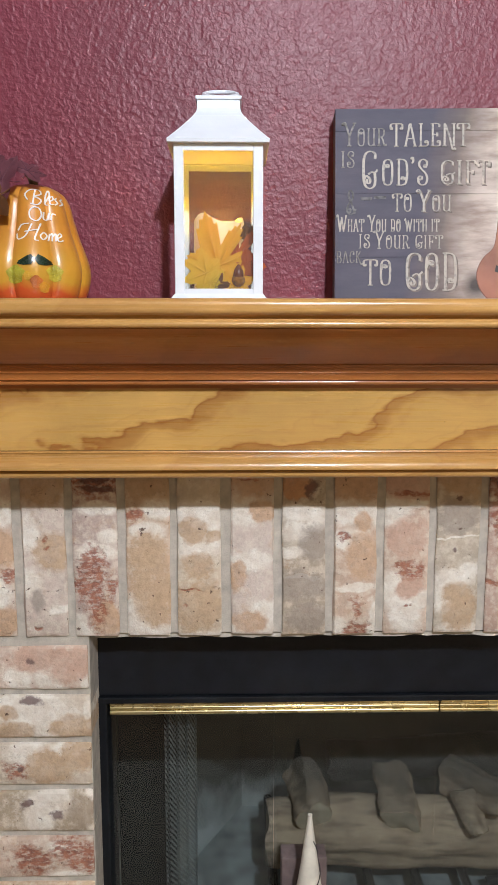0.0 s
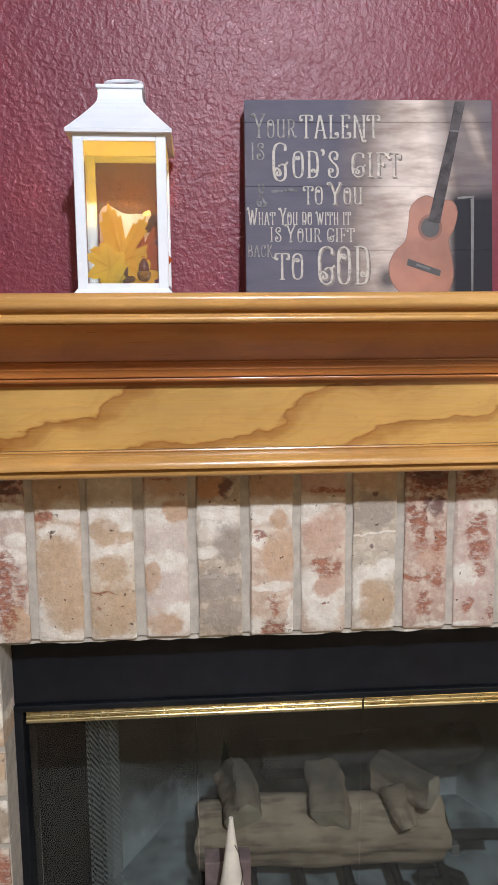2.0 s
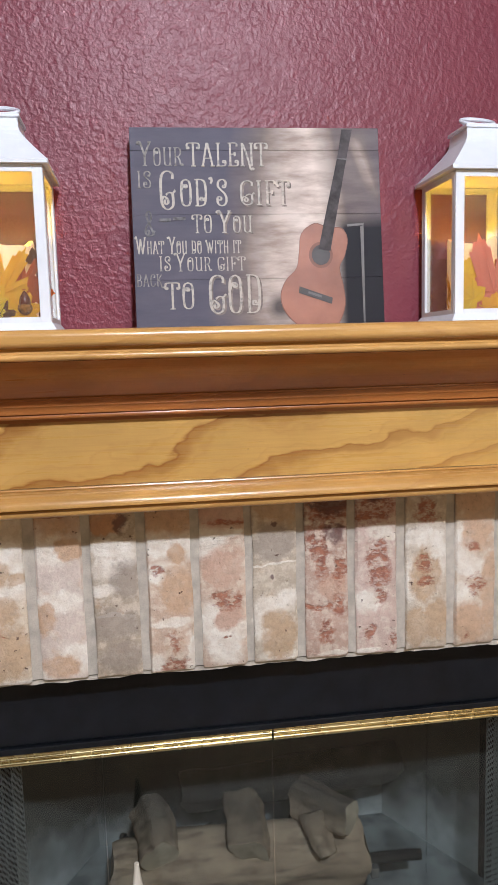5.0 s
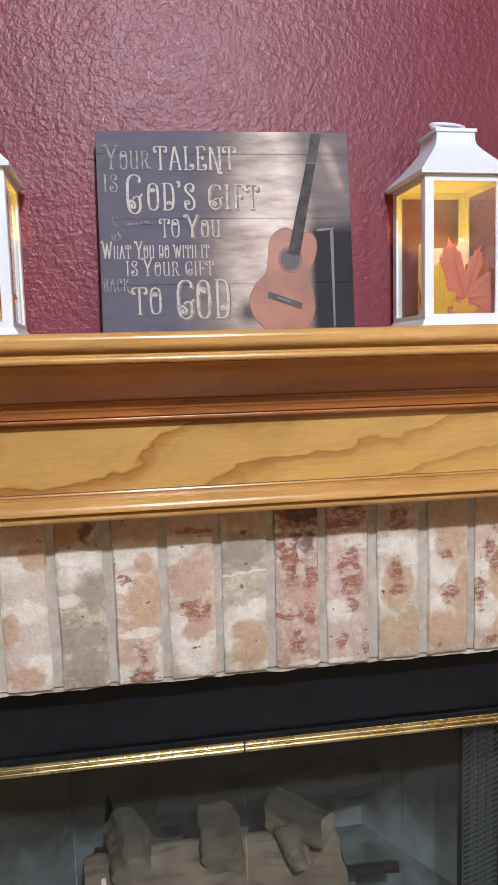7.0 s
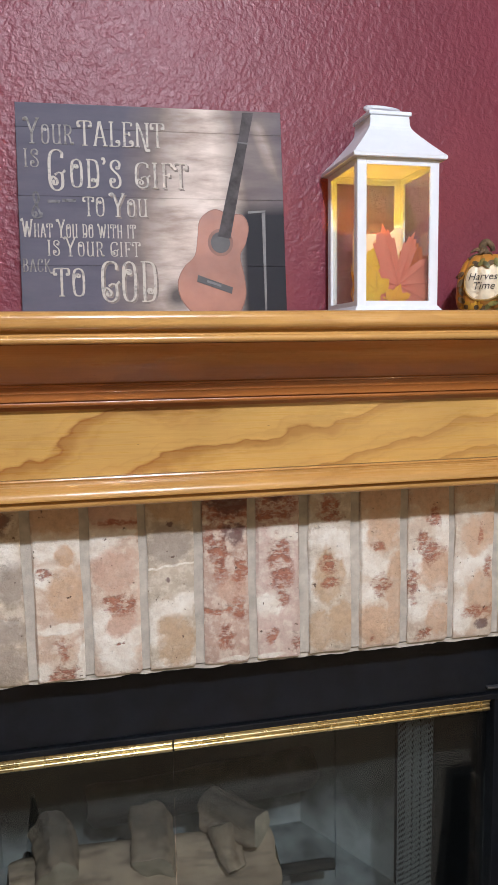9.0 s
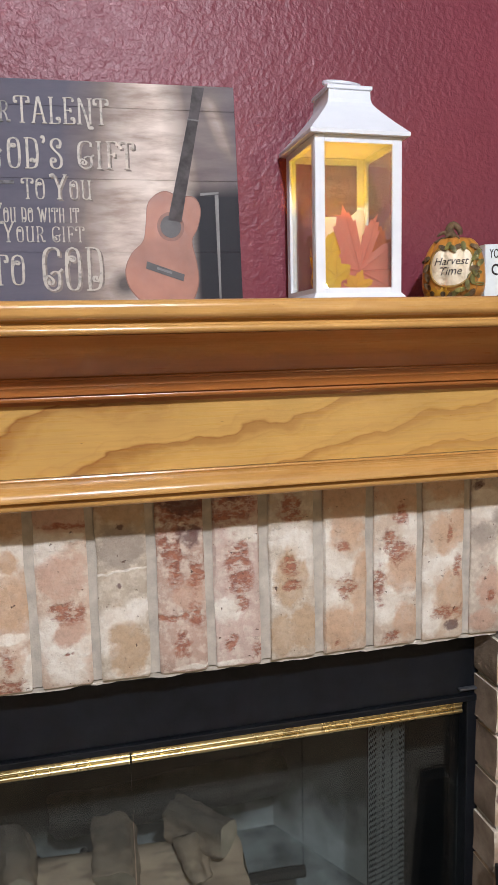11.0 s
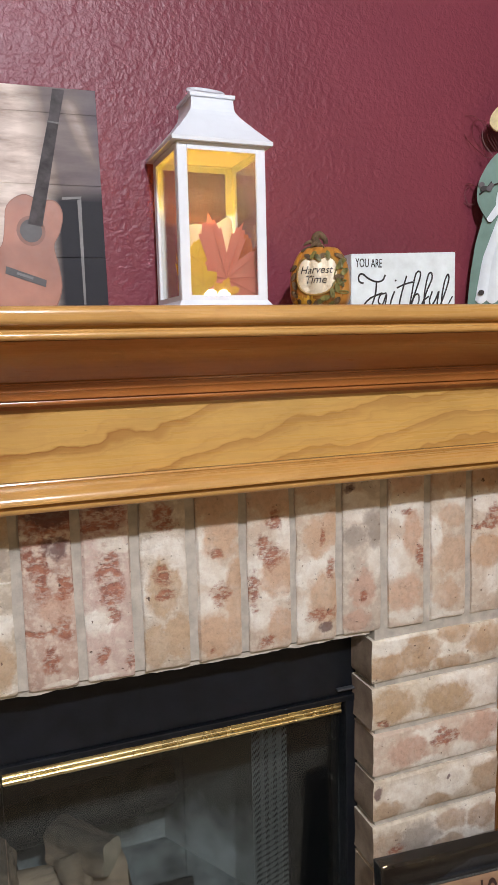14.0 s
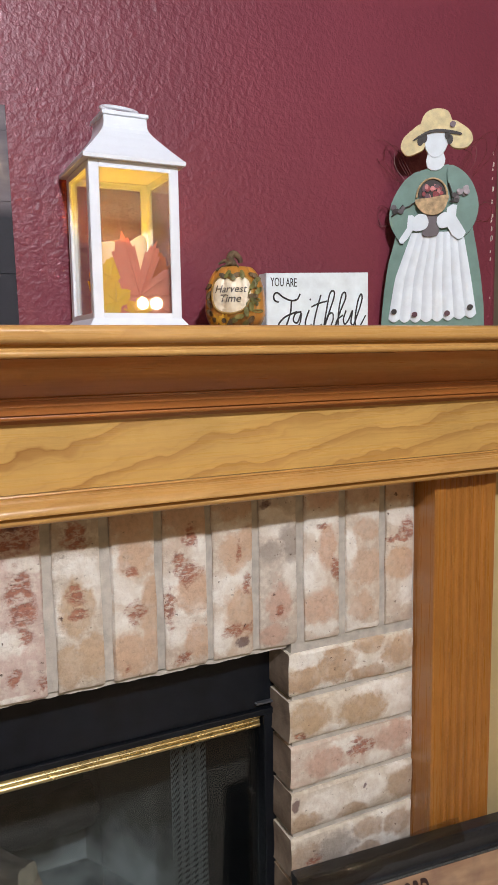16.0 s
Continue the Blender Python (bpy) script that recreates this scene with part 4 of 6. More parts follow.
leaf(0.030, pose(0.562, 0.987, LZ + 0.022, -2, -50, 8), LEAF_YELLOW, "yellow silk maple leaf lying low in the lantern", 0.2, 11)
leaf(0.030, pose(0.543, 1.015, LZ + 0.030, -4, -10, 70), LEAF_GOLD, "golden silk maple leaf at the lantern's side", 0.2, 12)
leaf(0.026, pose(0.616, 1.005, LZ + 0.054, -4, 12, -30), LEAF_ORANGE, "rust orange silk maple leaf in the corner", 0.2, 13)
leaf(0.022, pose(0.585, 0.986, LZ + 0.010, 12, 70, 0), LEAF_GOLD, "small golden silk leaf lying low", 0.2, 14)

acorn = thing("acorn", "glossy brown acorn with a rough tan cap", "acorn", (0.013, 0.9785, LZ + 0.022))
part("nut", lathe(bmesh.new(), [(0.0005, 0.017), (0.002, 0.0155), (0.0055, 0.010), (0.0066, 0.004), (0.006, 0.0)][::-1], 18), paint("acorn_brown", (0.16, 0.05, 0.03), 0.25), acorn, "", True)
part("cap", lathe(bmesh.new(), [(0.002, -0.010), (0.006, -0.008), (0.0085, -0.003), (0.0078, 0.001), (0.006, 0.0015)], 18), paint("acorn_cap", (0.34, 0.17, 0.06), 0.9, 0.3, 200, 1.0), acorn, "", True)

# ---- plank sign with a guitar ----
SX0, SX1, SZ0, SZ1 = 0.1385, 0.4575, SHELF, 1.5755
SW, SH = SX1 - SX0, SZ1 - SZ0
sign = thing("wall_plaque", "dark wooden plank plaque with cream lettering and a printed guitar", "plaque", ((SX0 + SX1) / 2, 1.0275, SZ0))
sign.matrix_world = sign.matrix_world @ pose(0, 0, 0, 0, 0, -2.2) @ pose(0, 0, 0, -6.5, 0, 0)


def sign_print():
    """Printed planks: slate at the sides, a pale shaft of light down the middle."""
    m, nt, b = mat("plaque_print", 0.55, 0, (0.1, 0.1, 0.12))
    b.inputs["Specular IOR Level"].default_value = 0.15
    v = coords(nt)
    sep = node(nt, "SeparateXYZ", Vector=v)
    x = math_node(nt, "DIVIDE", sep.outputs[0], SW)            # -0.5 .. 0.5
    z = math_node(nt, "DIVIDE", sep.outputs[2], SH)            # 0 .. 1
    n = noise_tex(nt, node(nt, "Mapping", Vector=v, Scale=(14, 1, 60)).outputs[0], 1.0, 5, 0.6)
    soft = noise_tex(nt, v, 14, 3)

    def add(a, b):
        return math_node(nt, "ADD", a, b)

    def times(a, b):
        return math_node(nt, "MULTIPLY", a, b)

    u, down = add(x, 0.5), math_node(nt, "SUBTRACT", 1.0, z)
    edge = add(add(times(down, -0.13), 0.46), times(soft, 0.09))
    glow = ramp(nt, add(math_node(nt, "SUBTRACT", u, edge), 0.5), (0.40, 0.0), (0.54, 0.42), (0.64, 0.85), (0.74, 1.0))
    beam = math_node(nt, "SUBTRACT", u, add(times(down, 0.12), 0.755))
    glow = times(glow, ramp(nt, add(beam, 0.5), (0.45, 1.0), (0.56, 0.30)))
    ray = math_node(nt, "ABSOLUTE", math_node(nt, "SUBTRACT", u, add(times(down, 0.30), 0.885)))
    ray = times(ramp(nt, ray, (0.0, 0.32), (0.045, 0.0)), ramp(nt, down, (0.03, 0.0), (0.12, 1.0), (0.28, 1.0), (0.42, 0.0)))
    glow = times(add(glow, ray), ramp(nt, u, (0.92, 1.0), (1.0, 0.55)))
    glow = times(glow, ramp(nt, z, (0.0, 0.45), (0.10, 0.80), (0.35, 1.0), (1.0, 1.0)))
    corner = times(ramp(nt, u, (0.79, 0.0), (0.85, 1.0)), ramp(nt, z, (0.50, 1.0), (0.58, 0.0)))
    du, dv = times(add(u, -0.575), 16.0), times(add(down, -0.89), 12.0)
    round_ = math_node(nt, "SQRT", add(times(du, du), times(dv, dv)))
    corner = math_node(nt, "MAXIMUM", corner, ramp(nt, round_, (0.3, 0.8), (1.0, 0.0)))
    slate = mix(nt, ramp(nt, n, (0.3, 0.0), (0.7, 1.0)), (0.082, 0.080, 0.112), (0.112, 0.108, 0.144))
    brown = mix(nt, ramp(nt, n, (0.3, 0.0), (0.7, 1.0)), (0.15, 0.118, 0.108), (0.27, 0.22, 0.195))
    pale = mix(nt, ramp(nt, n, (0.34, 0.0), (0.60, 1.0)), (0.40, 0.315, 0.27), (0.76, 0.68, 0.62))
    c = mix(nt, ramp(nt, glow, (0.0, 0.0), (0.45, 1.0)), slate, brown)
    c = mix(nt, ramp(nt, glow, (0.35, 0.0), (1.0, 1.0)), c, pale)
    c = mix(nt, corner, c, (0.017, 0.017, 0.023))
    nt.links.new(c, b.inputs["Base Color"])
    bump(nt, b, n, 0.08, 0.001)
    return m


PRINT = sign_print()
zs = [SH * f for f in (0.0, 0.252, 0.572, 0.887, 1.0)]
for za, zb in zip(zs, zs[1:]):
    part("plank", one_box(-SW / 2, SW / 2, 0.0, 0.029, za + 0.0001, zb - 0.0001, 0.0003, 1), PRINT, sign)


def lettering_paint():
    m, nt, b = mat("worn_cream_letters", 0.5, 0, (0.6, 0.55, 0.46))
    v = coords(nt)
    n = noise_tex(nt, v, 170, 4, 0.65)
    c = mix(nt, ramp(nt, n, (0.36, 0.0), (0.50, 1.0)), (0.24, 0.23, 0.215), (0.46, 0.42, 0.365))
    nt.links.new(c, b.inputs["Base Color"])
    return m


CREAM = lettering_paint()
WORN = paint("half_worn_letters", (0.30, 0.285, 0.27), 0.6, 0.35, 150)
DIM = paint("nearly_worn_letters", (0.155, 0.152, 0.165), 0.6, 0.35, 150)
SHADE = paint("letter_shadow", (0.22, 0.18, 0.16), 0.6, 0.3, 150)
FADED = paint("faded_letters", (0.60, 0.54, 0.47), 0.6, 0.3, 150)


GLYPHS = {}


def glyph(char, width, *lines):
    """A capital of the ornamental face, drawn as pen lines in a box of unit height; ball ends curl back."""
    GLYPHS[char] = (width, lines)


def curl(x, y, r, start, turns=1.0, n=9):
    """A shrinking curl that begins at (x, y) and winds round; start in degrees, turns may be negative."""
    cx, cy = x - r * math.cos(radians(start)), y - r * math.sin(radians(start))
    return [(cx + r * (1 - 0.55 * k / n) * math.cos(radians(start + 360 * turns * k / n)), cy + r * (1 - 0.55 * k / n) * math.sin(radians(start + 360 * turns * k / n))) for k in range(n + 1)]


glyph("T", 0.62, [(0.31, 0), (0.31, 1)], [(0.02, 0.80), (0.03, 0.95), (0.12, 1.0), (0.50, 1.0), (0.59, 0.95), (0.60, 0.80)], [(0.20, 0), (0.42, 0)], curl(0.02, 0.80, 0.05, 180, 0.8), curl(0.60, 0.80, 0.05, 0, -0.8))
glyph("A", 0.62, [(0.08, 0), (0.28, 1)], [(0.28, 1), (0.34, 1)], [(0.32, 1), (0.54, 0)], [(0.15, 0.34), (0.46, 0.34)], [(0.0, 0), (0.16, 0)], [(0.44, 0), (0.64, 0)])
glyph("L", 0.52, [(0.14, 0), (0.14, 1)], [(0.04, 1), (0.24, 1)], [(0.04, 0), (0.38, 0), (0.47, 0.06), (0.48, 0.18)], curl(0.48, 0.18, 0.07, 0, 0.9))
glyph("E", 0.54, [(0.14, 0), (0.14, 1)], [(0.04, 1), (0.42, 1), (0.46, 0.86)], [(0.14, 0.52), (0.36, 0.52)], [(0.36, 0.60), (0.36, 0.44)], [(0.04, 0), (0.40, 0), (0.49, 0.06), (0.50, 0.18)], curl(0.50, 0.18, 0.07, 0, 0.9))
glyph("N", 0.66, [(0.12, 0), (0.12, 1)], [(0.10, 1), (0.20, 0.86), (0.42, 0.20), (0.50, -0.14), (0.60, -0.18)], [(0.56, 0.0), (0.56, 1)], [(0.46, 1), (0.66, 1)], [(0.02, 0), (0.22, 0)], curl(0.60, -0.18, 0.05, -90, 0.9))
glyph("G", 0.62, [(0.54, 0.80), (0.54, 0.93), (0.40, 1.0), (0.22, 0.97), (0.11, 0.82), (0.09, 0.5), (0.11, 0.18), (0.22, 0.03), (0.38, 0.0), (0.52, 0.08), (0.55, 0.24), (0.53, 0.42)], [(0.28, 0.38), (0.40, 0.44), (0.54, 0.43), (0.64, 0.50)], [(0.11, 0.24), (0.20, 0.34), (0.32, 0.28)], curl(0.32, 0.28, 0.09, 60, -0.9))
glyph("O", 0.58, [(0.29, 1), (0.13, 0.90), (0.09, 0.5), (0.13, 0.10), (0.29, 0), (0.45, 0.10), (0.49, 0.5), (0.45, 0.90), (0.29, 1)], [(0.11, 0.62), (0.18, 0.78), (0.28, 0.80)], curl(0.28, 0.80, 0.07, 90, -0.9))
glyph("D", 0.60, [(0.14, 0), (0.14, 1)], [(0.04, 1), (0.28, 1), (0.46, 0.90), (0.51, 0.5), (0.46, 0.10), (0.28, 0), (0.04, 0)], [(0.50, 0.34), (0.42, 0.22), (0.32, 0.20)], curl(0.32, 0.20, 0.07, -90, -0.9))
glyph("'", 0.20, [(0.10, 1.04), (0.12, 0.94), (0.06, 0.84)], curl(0.10, 1.04, 0.04, 0, 0.9))
glyph("S", 0.56, [(0.44, 0.74), (0.46, 0.90), (0.32, 1.0), (0.16, 0.93), (0.12, 0.76), (0.24, 0.60), (0.40, 0.46), (0.48, 0.26), (0.42, 0.06), (0.26, 0), (0.11, 0.08), (0.08, 0.26)], curl(0.44, 0.74, 0.06, 0, -0.9), curl(0.08, 0.26, 0.10, 180, -0.9))
glyph("I", 0.30, [(0.15, 0), (0.15, 1)], [(0.05, 1), (0.25, 1)], [(0.05, 0), (0.25, 0)])
glyph("F", 0.52, [(0.14, 0), (0.14, 1)], [(0.04, 1), (0.44, 1), (0.49, 0.86)], [(0.14, 0.52), (0.36, 0.52)], [(0.36, 0.60), (0.36, 0.44)], [(0.04, 0), (0.24, 0)])
glyph("Y", 0.66, [(0.02, 1.0), (0.10, 1.02), (0.18, 0.86), (0.33, 0.42)], [(0.60, 1.0), (0.33, 0.42)], [(0.33, 0.44), (0.33, 0)], [(0.22, 0), (0.44, 0)], [(0.50, 1), (0.68, 1)], curl(0.02, 1.0, 0.05, 90, 0.8))
glyph("U", 0.62, [(0.13, 1), (0.13, 0.20), (0.20, 0.03), (0.32, 0.0), (0.44, 0.06), (0.50, 0.20)], [(0.50, 1), (0.50, 0)], [(0.03, 1), (0.22, 1)], [(0.40, 1), (0.60, 1)], [(0.50, 0), (0.60, 0)])
glyph("R", 0.60, [(0.14, 0), (0.14, 1)], [(0.04, 1), (0.32, 1), (0.46, 0.90), (0.47, 0.66), (0.34, 0.52), (0.14, 0.50)], [(0.30, 0.50), (0.42, 0.30), (0.48, 0.04), (0.58, 0.0)], [(0.04, 0), (0.24, 0)], curl(0.58, 0.0, 0.05, -90, 0.8))
glyph("W", 0.92, [(0.02, 1.0), (0.10, 0.98), (0.28, 0)], [(0.28, 0), (0.44, 0.90)], [(0.44, 0.90), (0.62, 0)], [(0.62, 0), (0.84, 1)], [(0.74, 1), (0.92, 1)], curl(0.02, 1.0, 0.05, 90, 0.8))
glyph("H", 0.62, [(0.13, 0), (0.13, 1)], [(0.50, 0), (0.50, 1)], [(0.13, 0.52), (0.50, 0.52)], [(0.03, 1), (0.23, 1)], [(0.03, 0), (0.23, 0)], [(0.40, 0), (0.60, 0)])
glyph("B", 0.58, [(0.14, 0), (0.14, 1)], [(0.04, 1), (0.30, 1), (0.43, 0.90), (0.42, 0.64), (0.28, 0.53), (0.14, 0.52)], [(0.28, 0.53), (0.46, 0.44), (0.49, 0.16), (0.34, 0.0), (0.04, 0)])
glyph("C", 0.56, [(0.48, 0.78), (0.46, 0.94), (0.32, 1.0), (0.16, 0.92), (0.09, 0.5), (0.16, 0.08), (0.32, 0.0), (0.47, 0.08), (0.50, 0.24)], curl(0.48, 0.78, 0.05, 0, -0.8))
glyph("K", 0.64, [(0.14, 0), (0.14, 1)], [(0.52, 1), (0.16, 0.46)], [(0.26, 0.56), (0.44, 0.20), (0.54, -0.10), (0.66, -0.16)], [(0.04, 1), (0.24, 1)], [(0.04, 0), (0.24, 0)], curl(0.66, -0.16, 0.05, -90, 0.9))
glyph("&", 0.62, [(0.60, 0.20), (0.46, 0.02), (0.22, 0.0), (0.10, 0.18), (0.20, 0.42), (0.40, 0.62), (0.44, 0.84), (0.32, 1.0), (0.20, 0.90), (0.22, 0.70), (0.40, 0.36), (0.56, 0.02)], curl(0.10, 0.16, 0.12, 180, 0.9))


def pen(bm, line, thick, thin, y0, y1):
    """A flat pen line, broad where it runs upright and fine where it runs level."""
    pts = [Vector((x, z)) for x, z in line]
    pairs = []
    for i, p in enumerate(pts):
        way = (pts[min(i + 1, len(pts) - 1)] - pts[max(i - 1, 0)]).normalized()
        half = 0.5 * (thin + (thick - thin) * abs(way.y) ** 1.6)
        pairs.append((p + half * Vector((-way.y, way.x)), p - half * Vector((-way.y, way.x))))
    rings = [[bm.verts.new((a.x, y0, a.y)), bm.verts.new((b.x, y0, b.y)), bm.verts.new((b.x, y1, b.y)), bm.verts.new((a.x, y1, a.y))] for a, b in pairs]
    for a, b in zip(rings, rings[1:]):
        for k in range(4):
            bm.faces.new((a[k], a[(k + 1) % 4], b[(k + 1) % 4], b[k]))
    bm.faces.new(rings[0]), bm.faces.new(rings[-1][::-1])


def word(body, xa, xb, za, zb, material=None, rise=0.0006, weight=1.0):
    """Ornamental capitals set by parts of the plaque's width and height (from the top); small letters are small capitals."""
    material = material or CREAM
    run, x = [], 0.0
    for ch in body:
        small = 0.76 if ch.islower() else 1.0
        if ch == " ":
            x += 0.30
            continue
        wide, lines = GLYPHS[ch.upper()]
        run.append((x, small, lines))
        x += wide * small + 0.06
    x -= 0.06
    sx, sz = SW * (xb - xa) / x, SH * (zb - za)
    bm = bmesh.new()
    for at, small, lines in run:
        for i, line in enumerate(lines):
            pts = smooth_loop(line, 4, False) if len(line) > 2 else line
            pts = [(-SW / 2 + SW * xa + (at + u * small) * sx, SH * (1 - zb) + v * small * sz) for u, v in pts]
            pen(bm, pts, sz * small * 0.125 * weight, sz * small * 0.050 * weight, -rise - 0.0004 - 0.00004 * i, 0.0003)
    part("lettering", bm, material, sign, "worn cream letters")


for body, xa, xb, za, zb in (
        ("Your", 0.031, 0.205, 0.073, 0.187), ("TALENT", 0.222, 0.544, 0.078, 0.190), ("IS", 0.022, 0.081, 0.215, 0.296),
        ("G", 0.106, 0.170, 0.215, 0.401), ("OD'S", 0.187, 0.381, 0.256, 0.385), ("GI", 0.424, 0.518, 0.264, 0.381),
        ("&", 0.042, 0.086, 0.411, 0.529), ("TO", 0.233, 0.314, 0.430, 0.517), ("You", 0.333, 0.472, 0.411, 0.517),
        ("What You do with it", 0.008, 0.424, 0.538, 0.618), ("IS", 0.096, 0.145, 0.632, 0.702), ("Your gift", 0.159, 0.439, 0.618, 0.704),
        ("BACK", 0.006, 0.109, 0.719, 0.776), ("TO", 0.116, 0.234, 0.762, 0.889), ("GOD", 0.284, 0.502, 0.729, 0.914)):
    word(body, xa, xb, za, zb, WORN if body in ("Your", "IS", "BACK") and xa < 0.09 else DIM if body == "&" else CREAM, 0.0006, 0.56 if body in ("G", "GOD") else 0.70)
for body, xa, xb, za, zb in (("GI", 0.424, 0.518, 0.264, 0.381), ("FT", 0.526, 0.626, 0.264, 0.381), ("GOD", 0.284, 0.502, 0.729, 0.914), ("You", 0.333, 0.472, 0.411, 0.517)):
    word(body, xa + 0.006, xb + 0.006, za + 0.007, zb + 0.007, SHADE, 0.0001, 0.60 if body == "GOD" else 0.78)      # printed drop shadow
word("FT", 0.526, 0.626, 0.264, 0.381, FADED, 0.0006, 0.78)
for xa, xb, za in ((0.105, 0.150, 0.446), (0.158, 0.208, 0.440)):          # worn flourish
    bm = one_box(-SW / 2 + SW * xa, -SW / 2 + SW * xb, -0.001, 0.0002, SH * (1 - za - 0.014), SH * (1 - za))
    part("flourish", bm, DIM, sign)

# printed guitar: flat layers on the planks
G_TOP = paint("guitar_top", (0.34, 0.130, 0.078), 0.5, 0.16, 18)
G_EDGE = paint("guitar_edge", (0.20, 0.07, 0.04), 0.5)
G_DARK = paint("guitar_dark", (0.035, 0.028, 0.028), 0.5, 0.2)
G_NECK = paint("guitar_neck", (0.082, 0.074, 0.078), 0.65, 0.3, 60, 0.1, 0, 0, 0.2)
G_STRAP = paint("guitar_grey", (0.15, 0.145, 0.145), 0.5, 0.2)


def flat(outline, depth, material, name):
    pts = [(-SW / 2 + SW * a * 0.985, SH * (1 - c)) for a, c in outline]
    part(name, prism(bmesh.new(), pts, -depth, 0.0001 + 0.0003), material, sign)


body_pts = [(0.735, 0.480), (0.790, 0.500), (0.845, 0.505), (0.868, 0.560), (0.855, 0.640), (0.832, 0.700), (0.845, 0.790), (0.850, 0.880), (0.828, 0.960), (0.795, 1.0), (0.690, 1.0), (0.640, 0.965), (0.598, 0.900), (0.588, 0.825), (0.612, 0.755), (0.655, 0.700), (0.668, 0.620), (0.680, 0.530)]
body_pts = [(a, min(c, 0.998)) for a, c in smooth_loop(body_pts, 4)]
flat([(0.722 + (a - 0.722) * 1.025, min(0.999, 0.75 + (c - 0.75) * 1.02)) for a, c in body_pts], 0.0005, G_EDGE, "guitar_side")
flat(body_pts, 0.0008, G_TOP, "guitar_body")
ring = [(0.757 + 0.050 * math.cos(a), 0.635 + 0.066 * math.sin(a)) for a in [2 * math.pi * k / 24 for k in range(24)]]
flat(ring, 0.0011, G_EDGE, "rosette")
flat([(0.757 + (a - 0.757) * 0.76, 0.635 + (c - 0.635) * 0.76) for a, c in ring], 0.0014, G_DARK, "sound_hole")
flat([(0.748, 0.605), (0.797, 0.615), (0.882, 0.130), (0.905, 0.010), (0.862, 0.010), (0.845, 0.125)], 0.0017, G_NECK, "guitar_neck")
flat([(0.664, 0.790), (0.800, 0.850), (0.795, 0.880), (0.660, 0.822)], 0.0014, G_DARK, "bridge")
flat([(0.700, 0.815), (0.755, 0.838), (0.753, 0.848), (0.698, 0.825)], 0.0017, G_STRAP, "saddle")
flat([(0.872, 0.482), (0.942, 0.476), (0.940, 0.486), (0.872, 0.494)], 0.0006, G_STRAP, "pale_rail")
flat([(0.926, 0.492), (0.940, 0.488), (0.934, 0.985), (0.927, 0.985)], 0.0006, G_STRAP, "pale_post")
flat([(0.838, 0.150), (0.880, 0.156), (0.879, 0.163), (0.837, 0.157)], 0.0019, G_STRAP, "nut")


# ---- painted gourd and pumpkin ----
from mathutils.bvhtree import BVHTree


def wrap(bm, body, depth=0.0007):
    """Lays flat letters or plates, given in front of a body, onto its front."""
    bmesh.ops.triangulate(bm, faces=bm.faces[:])
    for _ in range(3):
        far = [e for e in bm.edges if e.calc_length() > 0.0035]
        if far:
            bmesh.ops.subdivide_edges(bm, edges=far, cuts=1)
            bmesh.ops.triangulate(bm, faces=[f for f in bm.faces if len(f.verts) > 3])
    tree = BVHTree.FromBMesh(body)
    ys = [v.co.y for v in bm.verts]
    mid = (min(ys) + max(ys)) / 2
    for v in bm.verts:
        hit = tree.ray_cast(Vector((v.co.x, -0.5, v.co.z)), Vector((0, 1, 0)))[0]
        v.co.y = (hit.y if hit else 0.0) + (-depth if v.co.y < mid else 0.0006)
    return bm


def gourd_glaze(name, body, foot, flush, foot_z, flush_z):
    m, nt, b = mat(name, 0.32, 0, body)
    v = coords(nt)
    sep = node(nt, "SeparateXYZ", Vector=v)
    n = noise_tex(nt, v, 28, 4)
    zz = math_node(nt, "ADD", sep.outputs[2], math_node(nt, "MULTIPLY", math_node(nt, "SUBTRACT", n, 0.5), 0.03))
    c = mix(nt, ramp(nt, n, (0.3, 0.0), (0.7, 1.0)), tuple(x * 0.82 for x in body), tuple(min(1, x * 1.1) for x in body))
    c = mix(nt, ramp(nt, math_node(nt, "DIVIDE", zz, flush_z), (0.35, 0.8), (1.0, 0.0)), c, flush)
    c = mix(nt, ramp(nt, math_node(nt, "DIVIDE", zz, foot_z), (0.5, 1.0), (1.0, 0.0)), c, foot)
    nt.links.new(c, b.inputs["Base Color"])
    b.inputs["Coat Weight"].default_value = 0.35
    b.inputs["Coat Roughness"].default_value = 0.16
    bump(nt, b, n, 0.25, 0.003)
    return m


LETTER_WHITE = paint("white_lettering", (0.85, 0.83, 0.80), 0.5, 0.05)
LETTER_DARK = paint("dark_lettering", (0.03, 0.02, 0.018), 0.5, 0.1)
STEM = paint("stem_brown", (0.16, 0.105, 0.055), 0.8, 0.35, 90, 0.8)
LEAF_GREEN = paint("painted_green_leaf", (0.012, 0.030, 0.018), 0.25, 0.3, 60)
SCROLL = paint("olive_scroll", (0.20, 0.19, 0.06), 0.4, 0.35, 70, 0.4)

gourd = thing("painted_gourd", "glossy orange ceramic gourd lettered in white script", "gourd", (-0.2470, 1.030, SHELF), 12)
prof = [(0.040, 0.0), (0.056, 0.003), (0.064, 0.014), (0.0695, 0.034), (0.0690, 0.050), (0.0645, 0.066), (0.0585, 0.082), (0.0535, 0.098), (0.0495, 0.112), (0.0460, 0.126), (0.0390, 0.138), (0.0270, 0.146), (0.0140, 0.149), (0.005, 0.148)]
prof = smooth_loop(prof, 3, False)
body = lathe(bmesh.new(), prof, 96, 8, 0.12)
GOURD = gourd_glaze("gourd_glaze", (0.62, 0.26, 0.035), (0.55, 0.085, 0.02), (0.60, 0.36, 0.04), 0.030, 0.085)


